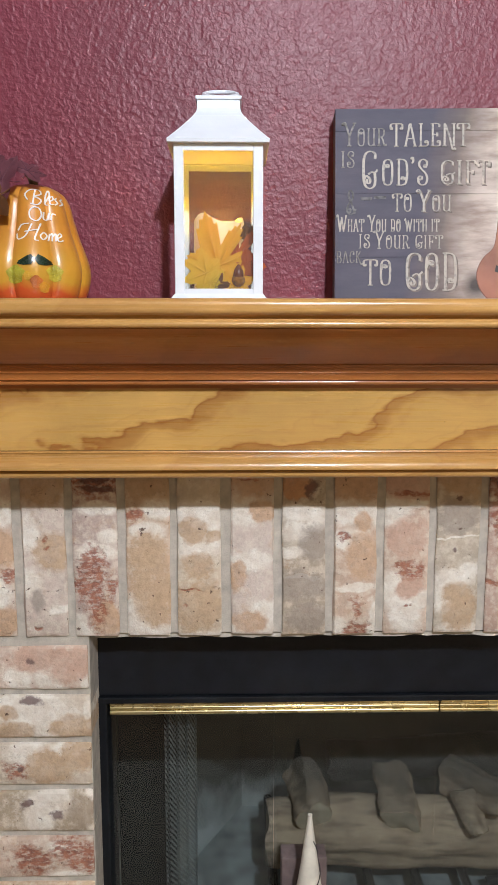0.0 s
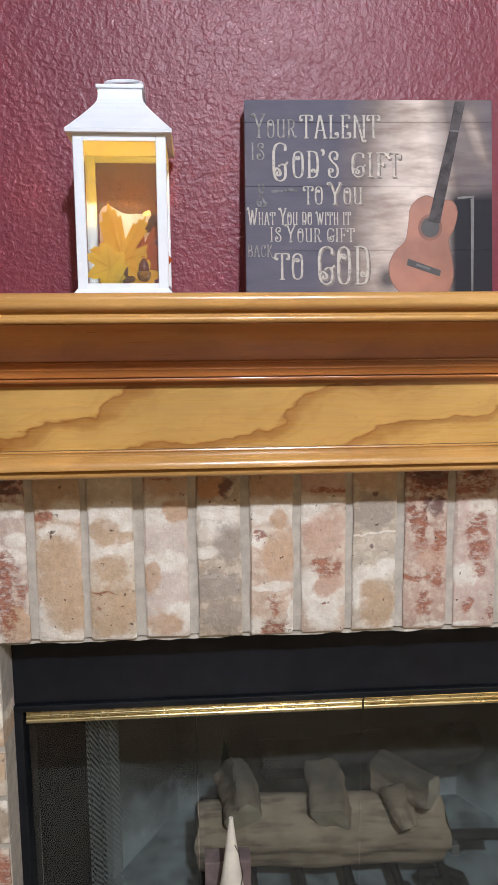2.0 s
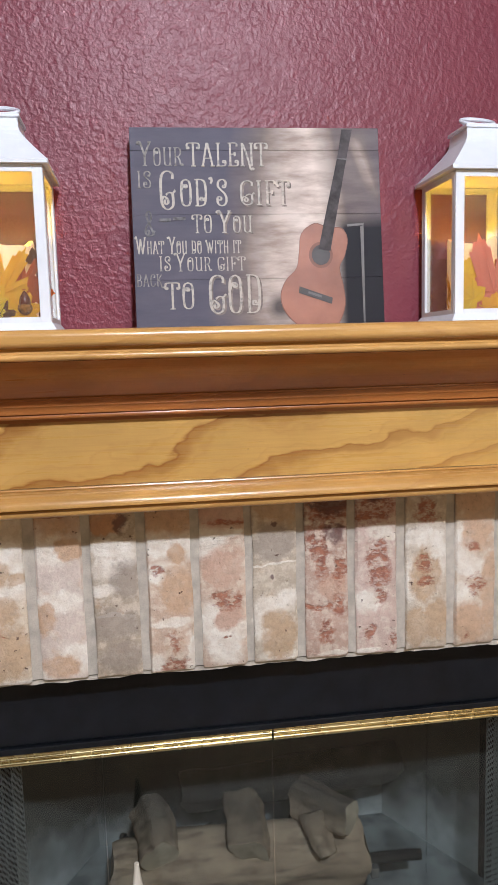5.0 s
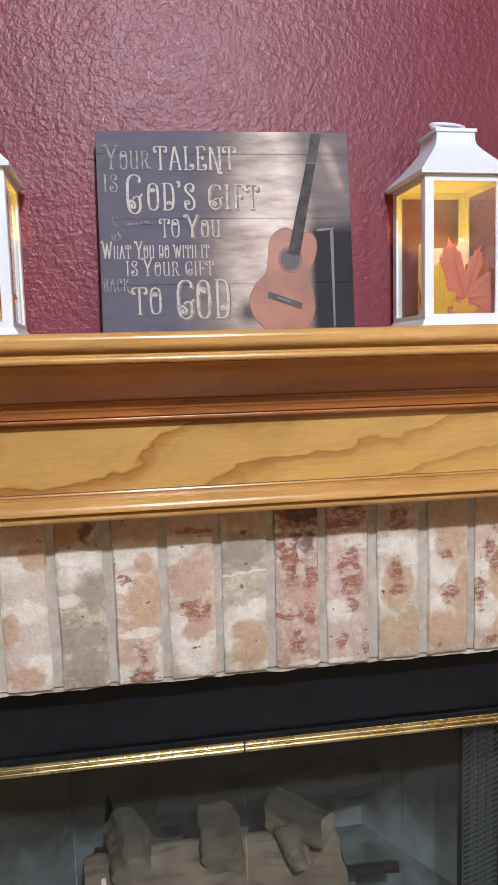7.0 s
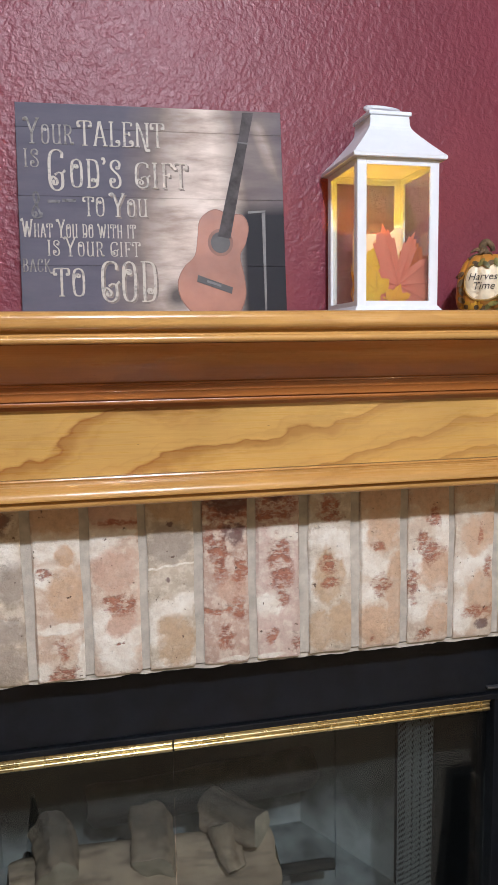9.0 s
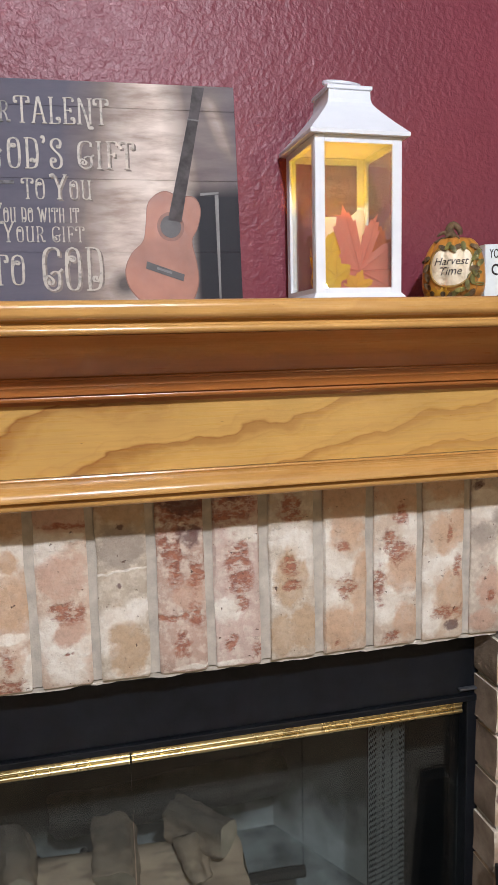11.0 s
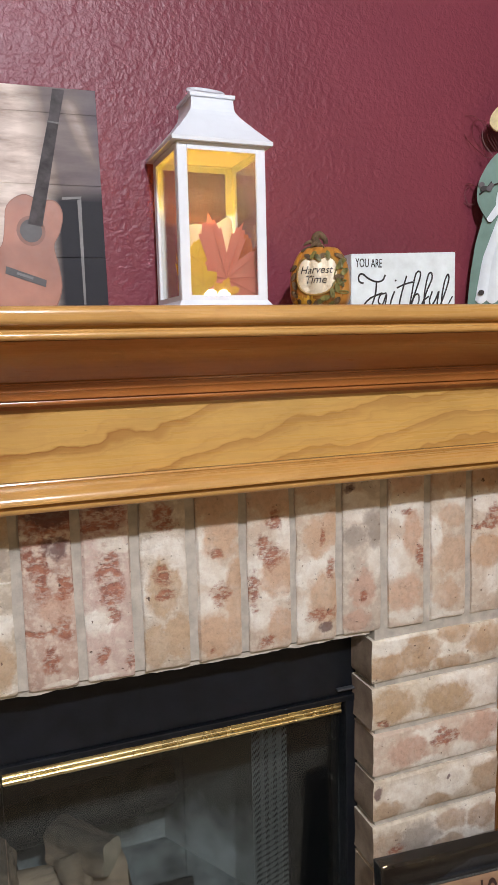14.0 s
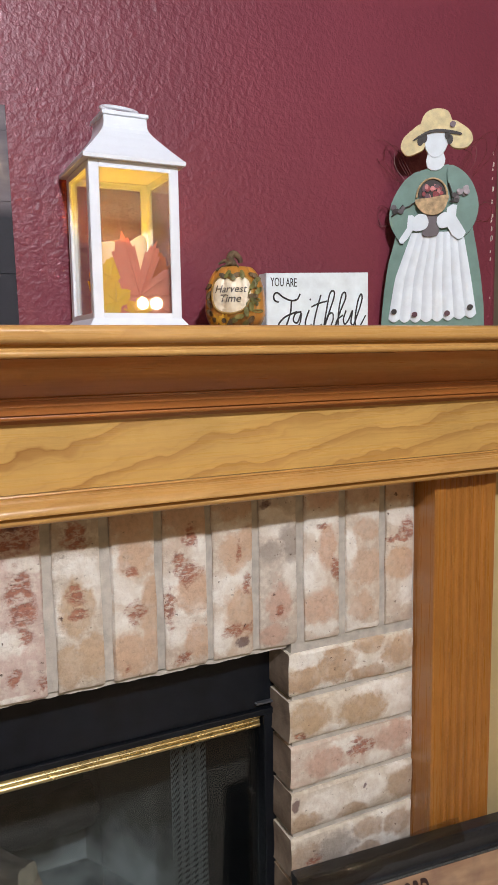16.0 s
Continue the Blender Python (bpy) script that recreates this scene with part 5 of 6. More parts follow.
def script(*lines):
    """One word of looping white script over the front of the gourd."""
    bm = bmesh.new()
    for line in lines:
        pen(bm, smooth_loop([((x - 55) * 0.00074, (530 - y) * 0.00076) for x, y in line], 5, False), 0.0019, 0.0012, -0.201, -0.2)
    part("lettering", wrap(bm, body, 0.0013), LETTER_WHITE, gourd, "white script letters")


script([(50, 366), (46, 357), (54, 349), (67, 348), (71, 355), (62, 360), (71, 365), (66, 373), (54, 372)], [(62, 349), (58, 372)], [(76, 370), (84, 356), (82, 348), (78, 357), (77, 370), (81, 372)],
       [(84, 366), (90, 362), (88, 357), (84, 362), (86, 370), (92, 370)], [(96, 359), (93, 362), (97, 367), (93, 371)], [(104, 359), (101, 362), (105, 367), (100, 371)])
script([(62, 376), (53, 383), (54, 395), (64, 399), (71, 390), (68, 379), (58, 377)], [(75, 384), (74, 394), (79, 396), (83, 384), (82, 396)], [(86, 396), (88, 386), (94, 387)])
script([(32, 420), (34, 429), (46, 423), (56, 404)], [(70, 403), (64, 417), (60, 429), (66, 431)], [(44, 417), (66, 413)], [(52, 404), (40, 406), (34, 415)], [(74, 417), (69, 423), (73, 429), (79, 423), (75, 417)],
       [(81, 430), (83, 418)], [(82, 422), (87, 418), (87, 430)], [(88, 422), (93, 418), (93, 430)], [(96, 425), (102, 421), (99, 417), (95, 423), (98, 430), (105, 428)])
for s in (-1, 1):
    out = [(0.003 + s * x, z) for x, z in ((0, 0.0530), (0.004, 0.0585), (0.010, 0.0560), (0.019, 0.0505), (0.021, 0.0475), (0.013, 0.0455), (0.004, 0.0465))]
    part("painted_leaf", wrap(prism(bmesh.new(), out if s > 0 else out[::-1], -0.201, -0.2), body, 0.0016), LEAF_GREEN, gourd, "dark glossy green leaf")
for x, z, r, col in ((-0.020, 0.035, 0.010, (0.42, 0.40, 0.05)), (0.026, 0.037, 0.009, (0.52, 0.45, 0.06)), (0.004, 0.026, 0.007, (0.55, 0.16, 0.04)), (-0.006, 0.033, 0.005, (0.62, 0.36, 0.05)), (0.013, 0.020, 0.006, (0.60, 0.30, 0.04))):
    out = [(x + r * math.cos(a) * (1 + 0.2 * math.sin(5 * a)), z + r * 1.1 * math.sin(a)) for a in [2 * math.pi * k / 20 for k in range(20)]]
    part("painted_fruit", wrap(prism(bmesh.new(), out, -0.201, -0.2), body, 0.0011), paint("fruit_paint", col, 0.25, 0.2, 60), gourd)
part("stem", tube(bmesh.new(), [(0, 0, 0.144), (0.002, -0.002, 0.153), (-0.001, -0.003, 0.161), (-0.006, -0.002, 0.165)], 0.006, 10, 0.0045), STEM, gourd, "", True)
part("body", body, GOURD, gourd, "ribbed orange glazed body", True)
leaf(0.042, pose(-0.266, 0.972, SHELF + 0.146, -40, -70, 14), LEAF_PLUM, "plum silk maple leaf tied at the gourd's stem", 0.3, 21)
leaf(0.026, pose(-0.240, 0.985, SHELF + 0.158, -50, 30, 0), LEAF_PLUM, "plum silk maple leaf tied at the gourd's stem", 0.3, 22)
leaf(0.034, pose(-0.274, 0.962, SHELF + 0.124, -14, -110, 10), LEAF_BROWN, "brown silk leaf hanging by the gourd's stem", 0.3, 23)

pumpkin = thing("harvest_pumpkin", "small resin pumpkin with a cream plaque, sunflowers and curling vines", "pumpkin", (0.7250, 1.012, SHELF), -31)
prof = smooth_loop([(0.022, 0.0), (0.031, 0.004), (0.0382, 0.017), (0.0390, 0.034), (0.0362, 0.055), (0.0290, 0.071), (0.0200, 0.0785), (0.008, 0.0765)], 4, False)
body = lathe(bmesh.new(), prof, 80, 10, 0.10)
PUMPKIN = gourd_glaze("pumpkin_glaze", (0.50, 0.215, 0.035), (0.20, 0.085, 0.02), (0.45, 0.20, 0.04), 0.02, 0.05)
heart = smooth_loop([(0.0, 0.0610), (0.010, 0.0660), (0.0205, 0.0600), (0.0240, 0.0450), (0.0185, 0.0290), (0.006, 0.0205), (-0.010, 0.0200), (-0.0225, 0.0280), (-0.0260, 0.0450), (-0.0215, 0.0600), (-0.010, 0.0660)], 4)
CREAM_GLAZE = paint("cream_plaque_glaze", (0.82, 0.72, 0.54), 0.4, 0.15, 50, 0.1)
part("plaque", wrap(prism(bmesh.new(), heart, -0.201, -0.2), body, 0.0012), CREAM_GLAZE, pumpkin, "cream heart-shaped plaque")
for word_text, xa, xb, za, zb in (("Harvest", -0.0215, 0.0185, 0.0450, 0.0540), ("Time", -0.0145, 0.0110, 0.0330, 0.0425)):
    part("lettering", wrap(letters(word_text, xa, xb, za, zb, -0.2, 0.001, 0.3), body, 0.0019), LETTER_DARK, pumpkin, "dark italic letters")
rnd = random.Random(12)
for k in range(13):                                   # vine leaves down the right side and along the foot
    if k < 8:
        x, z = 0.0285 + 0.0028 * math.sin(k * 2.6) - 0.012 * (abs(k - 2.6) / 5) ** 2, 0.067 - 0.0066 * k
    else:
        x, z = -0.004 + 0.0065 * (k - 8), 0.011 + 0.005 * math.sin(k * 2.1)
    a0 = rnd.uniform(0, 6)
    out = [(x + 0.0062 * math.cos(a) * math.cos(a0) - 0.0030 * math.sin(a) * math.sin(a0), z + 0.0062 * math.cos(a) * math.sin(a0) + 0.0030 * math.sin(a) * math.cos(a0)) for a in [2 * math.pi * i / 10 for i in range(10)]]
    part("vine_leaf", wrap(prism(bmesh.new(), out, -0.201, -0.2), body, 0.0034 + 0.0008 * (k % 3)), SCROLL if k % 4 else STEM, pumpkin)
for x, z in ((-0.011, 0.011), (-0.024, 0.012)):
    out = [(x + (0.0088 if i % 2 else 0.0060) * math.cos(math.pi * i / 9), z + (0.0088 if i % 2 else 0.0060) * math.sin(math.pi * i / 9)) for i in range(18)]
    fl = part("sunflower", wrap(prism(bmesh.new(), out, -0.201, -0.2), body, 0.0032), paint("petal_gold", (0.55, 0.30, 0.03), 0.4, 0.25, 80), pumpkin)
    out = [(x + 0.0031 * math.cos(math.pi * i / 5), z + 0.0031 * math.sin(math.pi * i / 5)) for i in range(10)]
    part("seed_head", wrap(prism(bmesh.new(), out, -0.201, -0.2), body, 0.0042), STEM, fl)
curl = [(0.026 + 0.0045 * math.cos(t) * (1 + 0.1 * t), 0.0, 0.050 + 0.0045 * math.sin(t) - 0.0022 * t) for t in [k * 0.5 for k in range(30)]]
bm = tube(bmesh.new(), curl, 0.0009, 5)
tree = BVHTree.FromBMesh(body)
for v in bm.verts:
    hit = tree.ray_cast(Vector((v.co.x, -0.5, v.co.z)), Vector((0, 1, 0)))[0]
    v.co.y += (hit.y if hit else -0.02) - 0.0016
part("tendril", bm, SCROLL, pumpkin, "", True)
ring3 = []
for x, z in heart:
    hit = tree.ray_cast(Vector((x, -0.5, z)), Vector((0, 1, 0)))[0]
    ring3.append((x, (hit.y if hit else -0.03) - 0.0012, z))
part("plaque_border", tube(bmesh.new(), ring3 + ring3[:1], 0.0015, 6), paint("gold_border", (0.42, 0.25, 0.06), 0.4, 0.3, 80), pumpkin, "", True)
for k in range(9):                                    # leaves over the crown and down the left side
    a0 = rnd.uniform(0, 6)
    x, z = (-0.012 + 0.006 * k, 0.066 + 0.002 * math.sin(k * 2.2)) if k < 5 else (-0.0315 + 0.0015 * math.sin(k), 0.054 - 0.011 * (k - 5))
    out = [(x + 0.0060 * math.cos(a) * math.cos(a0) - 0.0030 * math.sin(a) * math.sin(a0), z + 0.0060 * math.cos(a) * math.sin(a0) + 0.0030 * math.sin(a) * math.cos(a0)) for a in [2 * math.pi * i / 10 for i in range(10)]]
    part("vine_leaf", wrap(prism(bmesh.new(), out, -0.201, -0.2), body, 0.0032 + 0.0008 * (k % 3)), SCROLL if k < 5 and k % 3 else STEM, pumpkin)
part("stem", tube(bmesh.new(), smooth_loop([(0, 0, 0.074), (-0.002, -0.002, 0.081), (-0.006, -0.003, 0.090), (-0.001, -0.003, 0.096), (0.006, -0.001, 0.090), (0.007, 0, 0.084)], 4, False), 0.0065, 10, 0.0028), STEM, pumpkin, "", True)
for tip, wide in (((-0.022, -0.018, 0.074), 0.0052), ((-0.020, -0.006, 0.083), 0.0042), ((-0.009, -0.022, 0.079), 0.0046), ((0.006, -0.021, 0.076), 0.0040)):
    mid = (tip[0] * 0.55, tip[1] * 0.55, tip[2] + 0.004)
    part("stem_leaf", tube(bmesh.new(), smooth_loop([(-0.002, -0.003, 0.077), mid, tip], 4, False), wide, 8, 0.0012), STEM, pumpkin, "", True)
part("body", body, PUMPKIN, pumpkin, "ribbed ochre pumpkin body", True)

# ---- block sign with brush lettering ----
CX0, CX1, CY, CT = 0.779, 0.942, 1.030, 0.022
card = thing("block_sign", "small white wooden block lettered in black brush script", "sign", (CX0, CY, SHELF))
cw = CX1 - CX0
bm = prism(bmesh.new(), [(0, 0), (cw, 0), (cw, 0.0815), (0, 0.0755)], 0, CT, 0.0008)
part("block", bm, paint("chalky_white_paint", (0.77, 0.87, 0.91), 0.6, 0.06, 60, 0.25), card)
INK = paint("black_ink", (0.015, 0.015, 0.018), 0.6, 0.1)
part("lettering", letters("YOU ARE", 0.006, 0.046, 0.0585, 0.0700, 0.0, 0.0005), INK, card, "thin black capitals")


def brush(*lines):
    bm = bmesh.new()
    strokes(bm, [[((x - 468) / 182, (577 - y) / 97) for x, y in line] for line in lines], 0, cw, 0.0012, 0.0815, -0.0004, 0.0012)
    part("script_letter", bm, INK, card, "", True)


brush([(488, 533), (481, 530), (480, 522), (486, 518), (496, 525), (509, 530), (520, 528), (525, 519)], [(510, 530), (508, 550), (501, 570), (498, 576)], [(489, 576), (488, 568), (500, 556), (520, 548)])
brush([(527, 548), (517, 551), (513, 562), (520, 566), (527, 550), (525, 565), (519, 575)])
brush([(541, 545), (534, 565), (538, 576), (545, 568)], [(542, 529), (544, 527)])
brush([(562, 520), (553, 550), (549, 572), (556, 576), (563, 568)], [(545, 540), (558, 534), (573, 530)])
brush([(566, 576), (578, 545), (586, 522), (585, 513), (578, 518), (572, 545), (567, 575), (576, 553), (583, 550), (584, 560), (580, 572), (588, 570)])
brush([(587, 576), (598, 545), (607, 525), (606, 515), (600, 520), (594, 548), (593, 570), (588, 575), (591, 562), (602, 553)])
brush([(608, 545), (603, 560), (606, 568), (613, 560), (620, 545), (617, 565), (622, 570)])
brush([(622, 570), (632, 545), (638, 525), (636, 517), (630, 530), (625, 560), (630, 576), (645, 553)])

# ---- cut-out wooden figure in a straw hat ----
D_GREEN = paint("figure_green", (0.15, 0.265, 0.225), 0.55, 0.08, 50, 0.15)
D_WHITE = paint("figure_white", (0.74, 0.83, 0.89), 0.6, 0.04, 50, 0.15)
D_STRAW = paint("figure_straw", (0.76, 0.66, 0.38), 0.8, 0.12, 90, 0.6)
D_DARK = paint("figure_dark", (0.035, 0.028, 0.026), 0.6, 0.2)
D_TAN = paint("figure_basket", (0.58, 0.42, 0.24), 0.8, 0.25, 120, 0.6)
D_ROSE = paint("figure_rose", (0.34, 0.06, 0.07), 0.6, 0.3, 120, 0.4)
D_GREY = paint("figure_grey", (0.13, 0.11, 0.12), 0.6, 0.2)
D_WIRE = paint("figure_wire", (0.12, 0.018, 0.018), 0.5)


def figure():
    bm = bmesh.new()

    def p(cx, cy):
        return ((cx - 764) * 0.000848, (577 - cy) * 0.000825)

    def plate(points, y0, y1, m, smooth=3):
        pts = [p(*q) for q in points]
        prism(bm, smooth_loop(pts, smooth) if smooth else pts, y0, y1, 0.0, m)

    def disc(cx, cy, r, y0, y1, m, ry=None):
        plate([(cx + r * math.cos(a), cy + (ry or r) * math.sin(a)) for a in [2 * math.pi * k / 14 for k in range(14)]], y0, y1, m, 0)

    dress = [(675, 577), (676, 550), (680, 505), (687, 455), (697, 418), (702, 390), (702, 340), (722, 306), (742, 293), (766, 287), (788, 285), (808, 298), (826, 330), (830, 390), (838, 432), (846, 480), (852, 530), (854, 577)]
    plate(dress, 0.0012, 0.0105, 8, 0)
    plate(dress, 0.0, 0.0011, 0, 0)
    # one-piece apron, carved in soft upright flutes, with a scalloped hem
    cols, rows_ = 72, 10
    front = []
    for i in range(cols + 1):
        t = i / cols
        scallop = abs(math.sin(math.pi * t * 8))
        hem = 549 + 4 * math.sin(math.pi * t) + 6 * (1 - t) + 6 * scallop
        col = []
        for k in range(rows_ + 1):
            u = k / rows_
            cx = 727 + 88 * t + ((699 - 727) + (130 - 88) * t) * min(1.0, u * 1.9) + ((688 - 699) + (152 - 130) * t) * max(0.0, u * 1.9 - 1) / 0.9
            x, z = p(cx, 402 + (hem - 402) * u)
            col.append(bm.verts.new((x, -0.0012 - 0.0021 * scallop * (0.5 + 0.5 * u) * (1 if 0 < i < cols else 0), z)))
        front.append(col)
    back = [[bm.verts.new((v.co.x, 0.0004, v.co.z)) for v in col] for col in front]
    for i in range(cols):
        for k in range(rows_):
            bm.faces.new((front[i][k], front[i + 1][k], front[i + 1][k + 1], front[i][k + 1])).material_index = 1
        for k in (0, rows_):
            bm.faces.new((front[i][k], front[i + 1][k], back[i + 1][k], back[i][k])).material_index = 1
    for i in (0, cols):
        for k in range(rows_):
            bm.faces.new((front[i][k], front[i][k + 1], back[i][k + 1], back[i][k])).material_index = 1
    for cx, cy, m in ((698, 542, 3), (734, 548, 9), (790, 547, 9), (829, 537, 3)):
        disc(cx, cy, 5.0, -0.0056, -0.001, m)
    # sleeves, cuffs, mitten hands and the small pot between them
    left = [(738, 295), (715, 309), (699, 332), (690, 355), (689, 382), (699, 405), (712, 421), (724, 397), (731, 370), (736, 340), (741, 314)]
    right = [(790, 287), (812, 298), (829, 320), (839, 350), (838, 376), (829, 398), (815, 413), (805, 416), (799, 388), (796, 350), (787, 312)]
    for sleeve in (left, right):
        plate([(x, y + 1) for x, y in sleeve], -0.0016, 0.0004, 3)
        plate(sleeve, -0.0032, -0.0015, 0)
    plate([(721, 371), (734, 376), (729, 398), (713, 420), (705, 414), (719, 393)], -0.0046, -0.003, 1, 2)
    plate([(787, 361), (804, 357), (802, 376), (819, 405), (806, 417), (789, 396)], -0.0046, -0.003, 1, 2)
    plate([(733, 373), (750, 371), (756, 386), (749, 397), (730, 398)], -0.0056, -0.003, 1)
    plate([(770, 378), (784, 368), (793, 379), (791, 393), (774, 395)], -0.0056, -0.003, 1)
    plate([(752, 372), (770, 372), (769, 388), (774, 397), (770, 409), (748, 409), (746, 398), (755, 390)], -0.0050, -0.001, 6, 2)
    # neck, plain head, hair tufts
    plate([(753, 266), (780, 266), (781, 287), (767, 295), (753, 289)], -0.0020, 0.008, 1, 2)
    plate([(750, 232), (748, 250), (755, 267), (766, 273), (778, 267), (787, 250), (788, 232), (782, 220), (756, 220)], -0.0032, 0.006, 1, 2)
    for cx, cy in ((740, 244), (747, 239), (786, 236), (790, 244)):
        disc(cx, cy, 5, -0.0048, -0.001, 3, 8)
    # hat: wide drooping brim, crown, band
    plate([(707, 253), (712, 236), (728, 222), (745, 213), (792, 211), (808, 218), (823, 231), (828, 247), (818, 259), (800, 259), (790, 251), (784, 231), (766, 226), (751, 233), (747, 256), (734, 264), (718, 267)], -0.0036, 0.004, 2)
    plate([(741, 226), (743, 206), (752, 194), (768, 190), (785, 195), (792, 209), (794, 228), (768, 225)], -0.0046, 0.004, 2)
    plate([(729, 240), (748, 229), (768, 225), (788, 228), (808, 234), (807, 238), (788, 233), (768, 230), (750, 233), (730, 242)], -0.0056, -0.003, 3, 2)
    disc(794, 219, 5, -0.0068, -0.004, 9)
    # basket of roses
    disc(762, 334, 24, -0.0042, -0.003, 3, 24)
    plate([(733, 345), (758, 343), (788, 339), (787, 352), (780, 366), (765, 373), (748, 369), (737, 358)], -0.0080, -0.003, 4)
    tube(bm, [(p(761 + 26 * math.cos(a), 0)[0], -0.0055, p(0, 341 - 32 * math.sin(a))[1]) for a in [math.pi * k / 14 for k in range(15)]], 0.0014, 6, None, 4)
    rr = random.Random(5)
    for k in range(16):
        disc(747 + rr.uniform(0, 31), 322 + rr.uniform(0, 20), rr.uniform(2.5, 4.5), -0.0058 - 0.0001 * k, -0.004, (5, 10, 5, 10, 9)[k % 5], rr.uniform(3, 6))
    # sprigs held at both sides
    for cx, cy in ((704, 360), (806, 344)):
        for k in range(6):
            disc(cx + rr.uniform(-9, 9), cy + rr.uniform(-6, 6), rr.uniform(3, 5), -0.0052 - 0.0002 * k, -0.003, 6 if k % 2 else 3)
    for k in range(7):
        disc(812 + rr.uniform(-8, 8), 334 + rr.uniform(-6, 6), rr.uniform(3, 5.5), -0.0066 - 0.0003 * k, -0.004, 11)
    for a, b_ in (((692, 372), (712, 352)), ((712, 358), (733, 348)), ((800, 346), (789, 318)), ((790, 350), (806, 344))):
        tube(bm, [(p(*a)[0], -0.004, p(*a)[1]), (p((a[0] + b_[0]) / 2, 0)[0], -0.005, p(0, (a[1] + b_[1]) / 2 + 3)[1]), (p(*b_)[0], -0.004, p(*b_)[1])], 0.0011, 5, None, 3)
    # wire wings in loose loops
    for s in (-1, 1):
        for k in range(3):
            wide, top = 104 - 17 * k, 232 + 10 * k
            pts = smooth_loop([(766 + s * (40 + 4 * k), 296), (766 + s * (58 + 2 * k), 262 + 3 * k), (766 + s * (wide - 22), top + 4), (766 + s * (wide - 4), top), (766 + s * wide, top + 16), (766 + s * (wide - 5), top + 34), (766 + s * (wide - 18), top + 52), (766 + s * 64, 306)], 6, False)
            tube(bm, [(p(*q)[0], 0.0115 + 0.0006 * k, p(*q)[1]) for q in pts], 0.0005, 5, None, 7)
        for k in range(2):
            pts = smooth_loop([(766 + s * 62, 372), (766 + s * (84 + 6 * k), 352 - 4 * k), (766 + s * (98 + 6 * k), 362), (766 + s * (90 + 5 * k), 384), (766 + s * 66, 378 + 6 * k)], 5, False)
            tube(bm, [(p(*q)[0], 0.0115 + 0.0006 * k, p(*q)[1]) for q in pts], 0.0005, 5, None, 7)
    return bm


D_EDGE = paint("figure_bare_edge", (0.62, 0.52, 0.38), 0.7, 0.12, 60, 0.2)
D_PLUM = paint("figure_plum", (0.11, 0.045, 0.06), 0.4, 0.15)
D_PINK = paint("figure_pink", (0.62, 0.25, 0.24), 0.6, 0.2, 120, 0.3)
D_MAUVE = paint("figure_mauve", (0.45, 0.40, 0.43), 0.7, 0.2, 120, 0.3)
fig = part("wooden_figurine", figure(), [D_GREEN, D_WHITE, D_STRAW, D_DARK, D_TAN, D_ROSE, D_GREY, D_WIRE, D_EDGE, D_PLUM, D_PINK, D_MAUVE])
fig.matrix_world = pose(1.0620, 1.036, SHELF, 0, 0, -37)
tagged(fig, "flat painted wooden garden figurine in a straw hat and green dress", "figurine")

# ---- on the hearth ----
cone = thing("cone_tree", "slim white cone tree wound with dark twine", "decoration", (0.1075, 0.970, HEARTH))
HC, RC = 0.3165, 0.0515
part("cone", lathe(bmesh.new(), [(RC, 0.0), (RC, 0.002), (RC * 0.75, HC * 0.25), (RC * 0.5, HC * 0.5), (RC * 0.25, HC * 0.75), (0.0032, HC - 0.006), (0.0030, HC)], 40), paint("white_card", (0.78, 0.74, 0.64), 0.7, 0.08, 40, 0.3), cone, "", True)
for ph, turns, sgn in ((0.3, 2.6, 1), (1.9, 2.2, -1)):
    pts = []
    for k in range(70):
        u = k / 69
        z = 0.01 + (HC - 0.045) * u
        r = RC * (1 - z / HC) + 0.0016
        a = ph + sgn * turns * 2 * math.pi * u
        pts.append((r * math.sin(a), -r * math.cos(a), z))
    part("twine", tube(bmesh.new(), pts, 0.0007, 5), D_DARK, cone)
tagged(part("wood_block", one_box(0.072, 0.136, 1.005, 1.035, HEARTH, 0.556, 0.002), paint("mauve_wood", (0.17, 0.125, 0.12), 0.7, 0.2, 40, 0.3)),
       "mauve-brown wooden block standing behind the white cone", "block")

# framed print leaning on the brick and pilaster, in clear wrap
frame_ob = thing("framed_print", "black beaded picture frame in clear wrap around a rustic wood-look print", "picture frame")
FW, FH = 0.44, 0.2475
frame_ob.matrix_world = pose(0.7705, 0.926, HEARTH, 0, 0, -5.0) @ pose(0, 0, 0, -7.0, 0, 0)
F_BLACK = paint("black_frame_lacquer", (0.018, 0.020, 0.024), 0.32, 0.2, 40, 0.1)
prof = [(0.0, 0.012), (0.0, -0.010), (0.003, -0.013), (0.012, -0.0125), (0.018, -0.010), (0.030, -0.003), (0.036, -0.002), (0.038, -0.0045), (0.041, -0.0045), (0.043, 0.0), (0.050, 0.001), (0.050, 0.012)]
corners = [(0, 0, 1, 1), (FW, 0, -1, 1), (FW, FH, -1, -1), (0, FH, 1, -1)]
for k in range(4):
    bm = bmesh.new()
    ends = []
    for cx, cz, sx, sz in (corners[k], corners[(k + 1) % 4]):
        ends.append([bm.verts.new((cx + sx * d, y, cz + sz * d)) for d, y in prof])
    a, b_ = ends
    for i in range(len(prof)):
        j = (i + 1) % len(prof)
        bm.faces.new((a[i], a[j], b_[j], b_[i]))
    bm.faces.new(a), bm.faces.new(b_)
    part("frame_bar", bm, F_BLACK, frame_ob, "", True)
bm = bmesh.new()
d, step = 0.0465, 0.0043
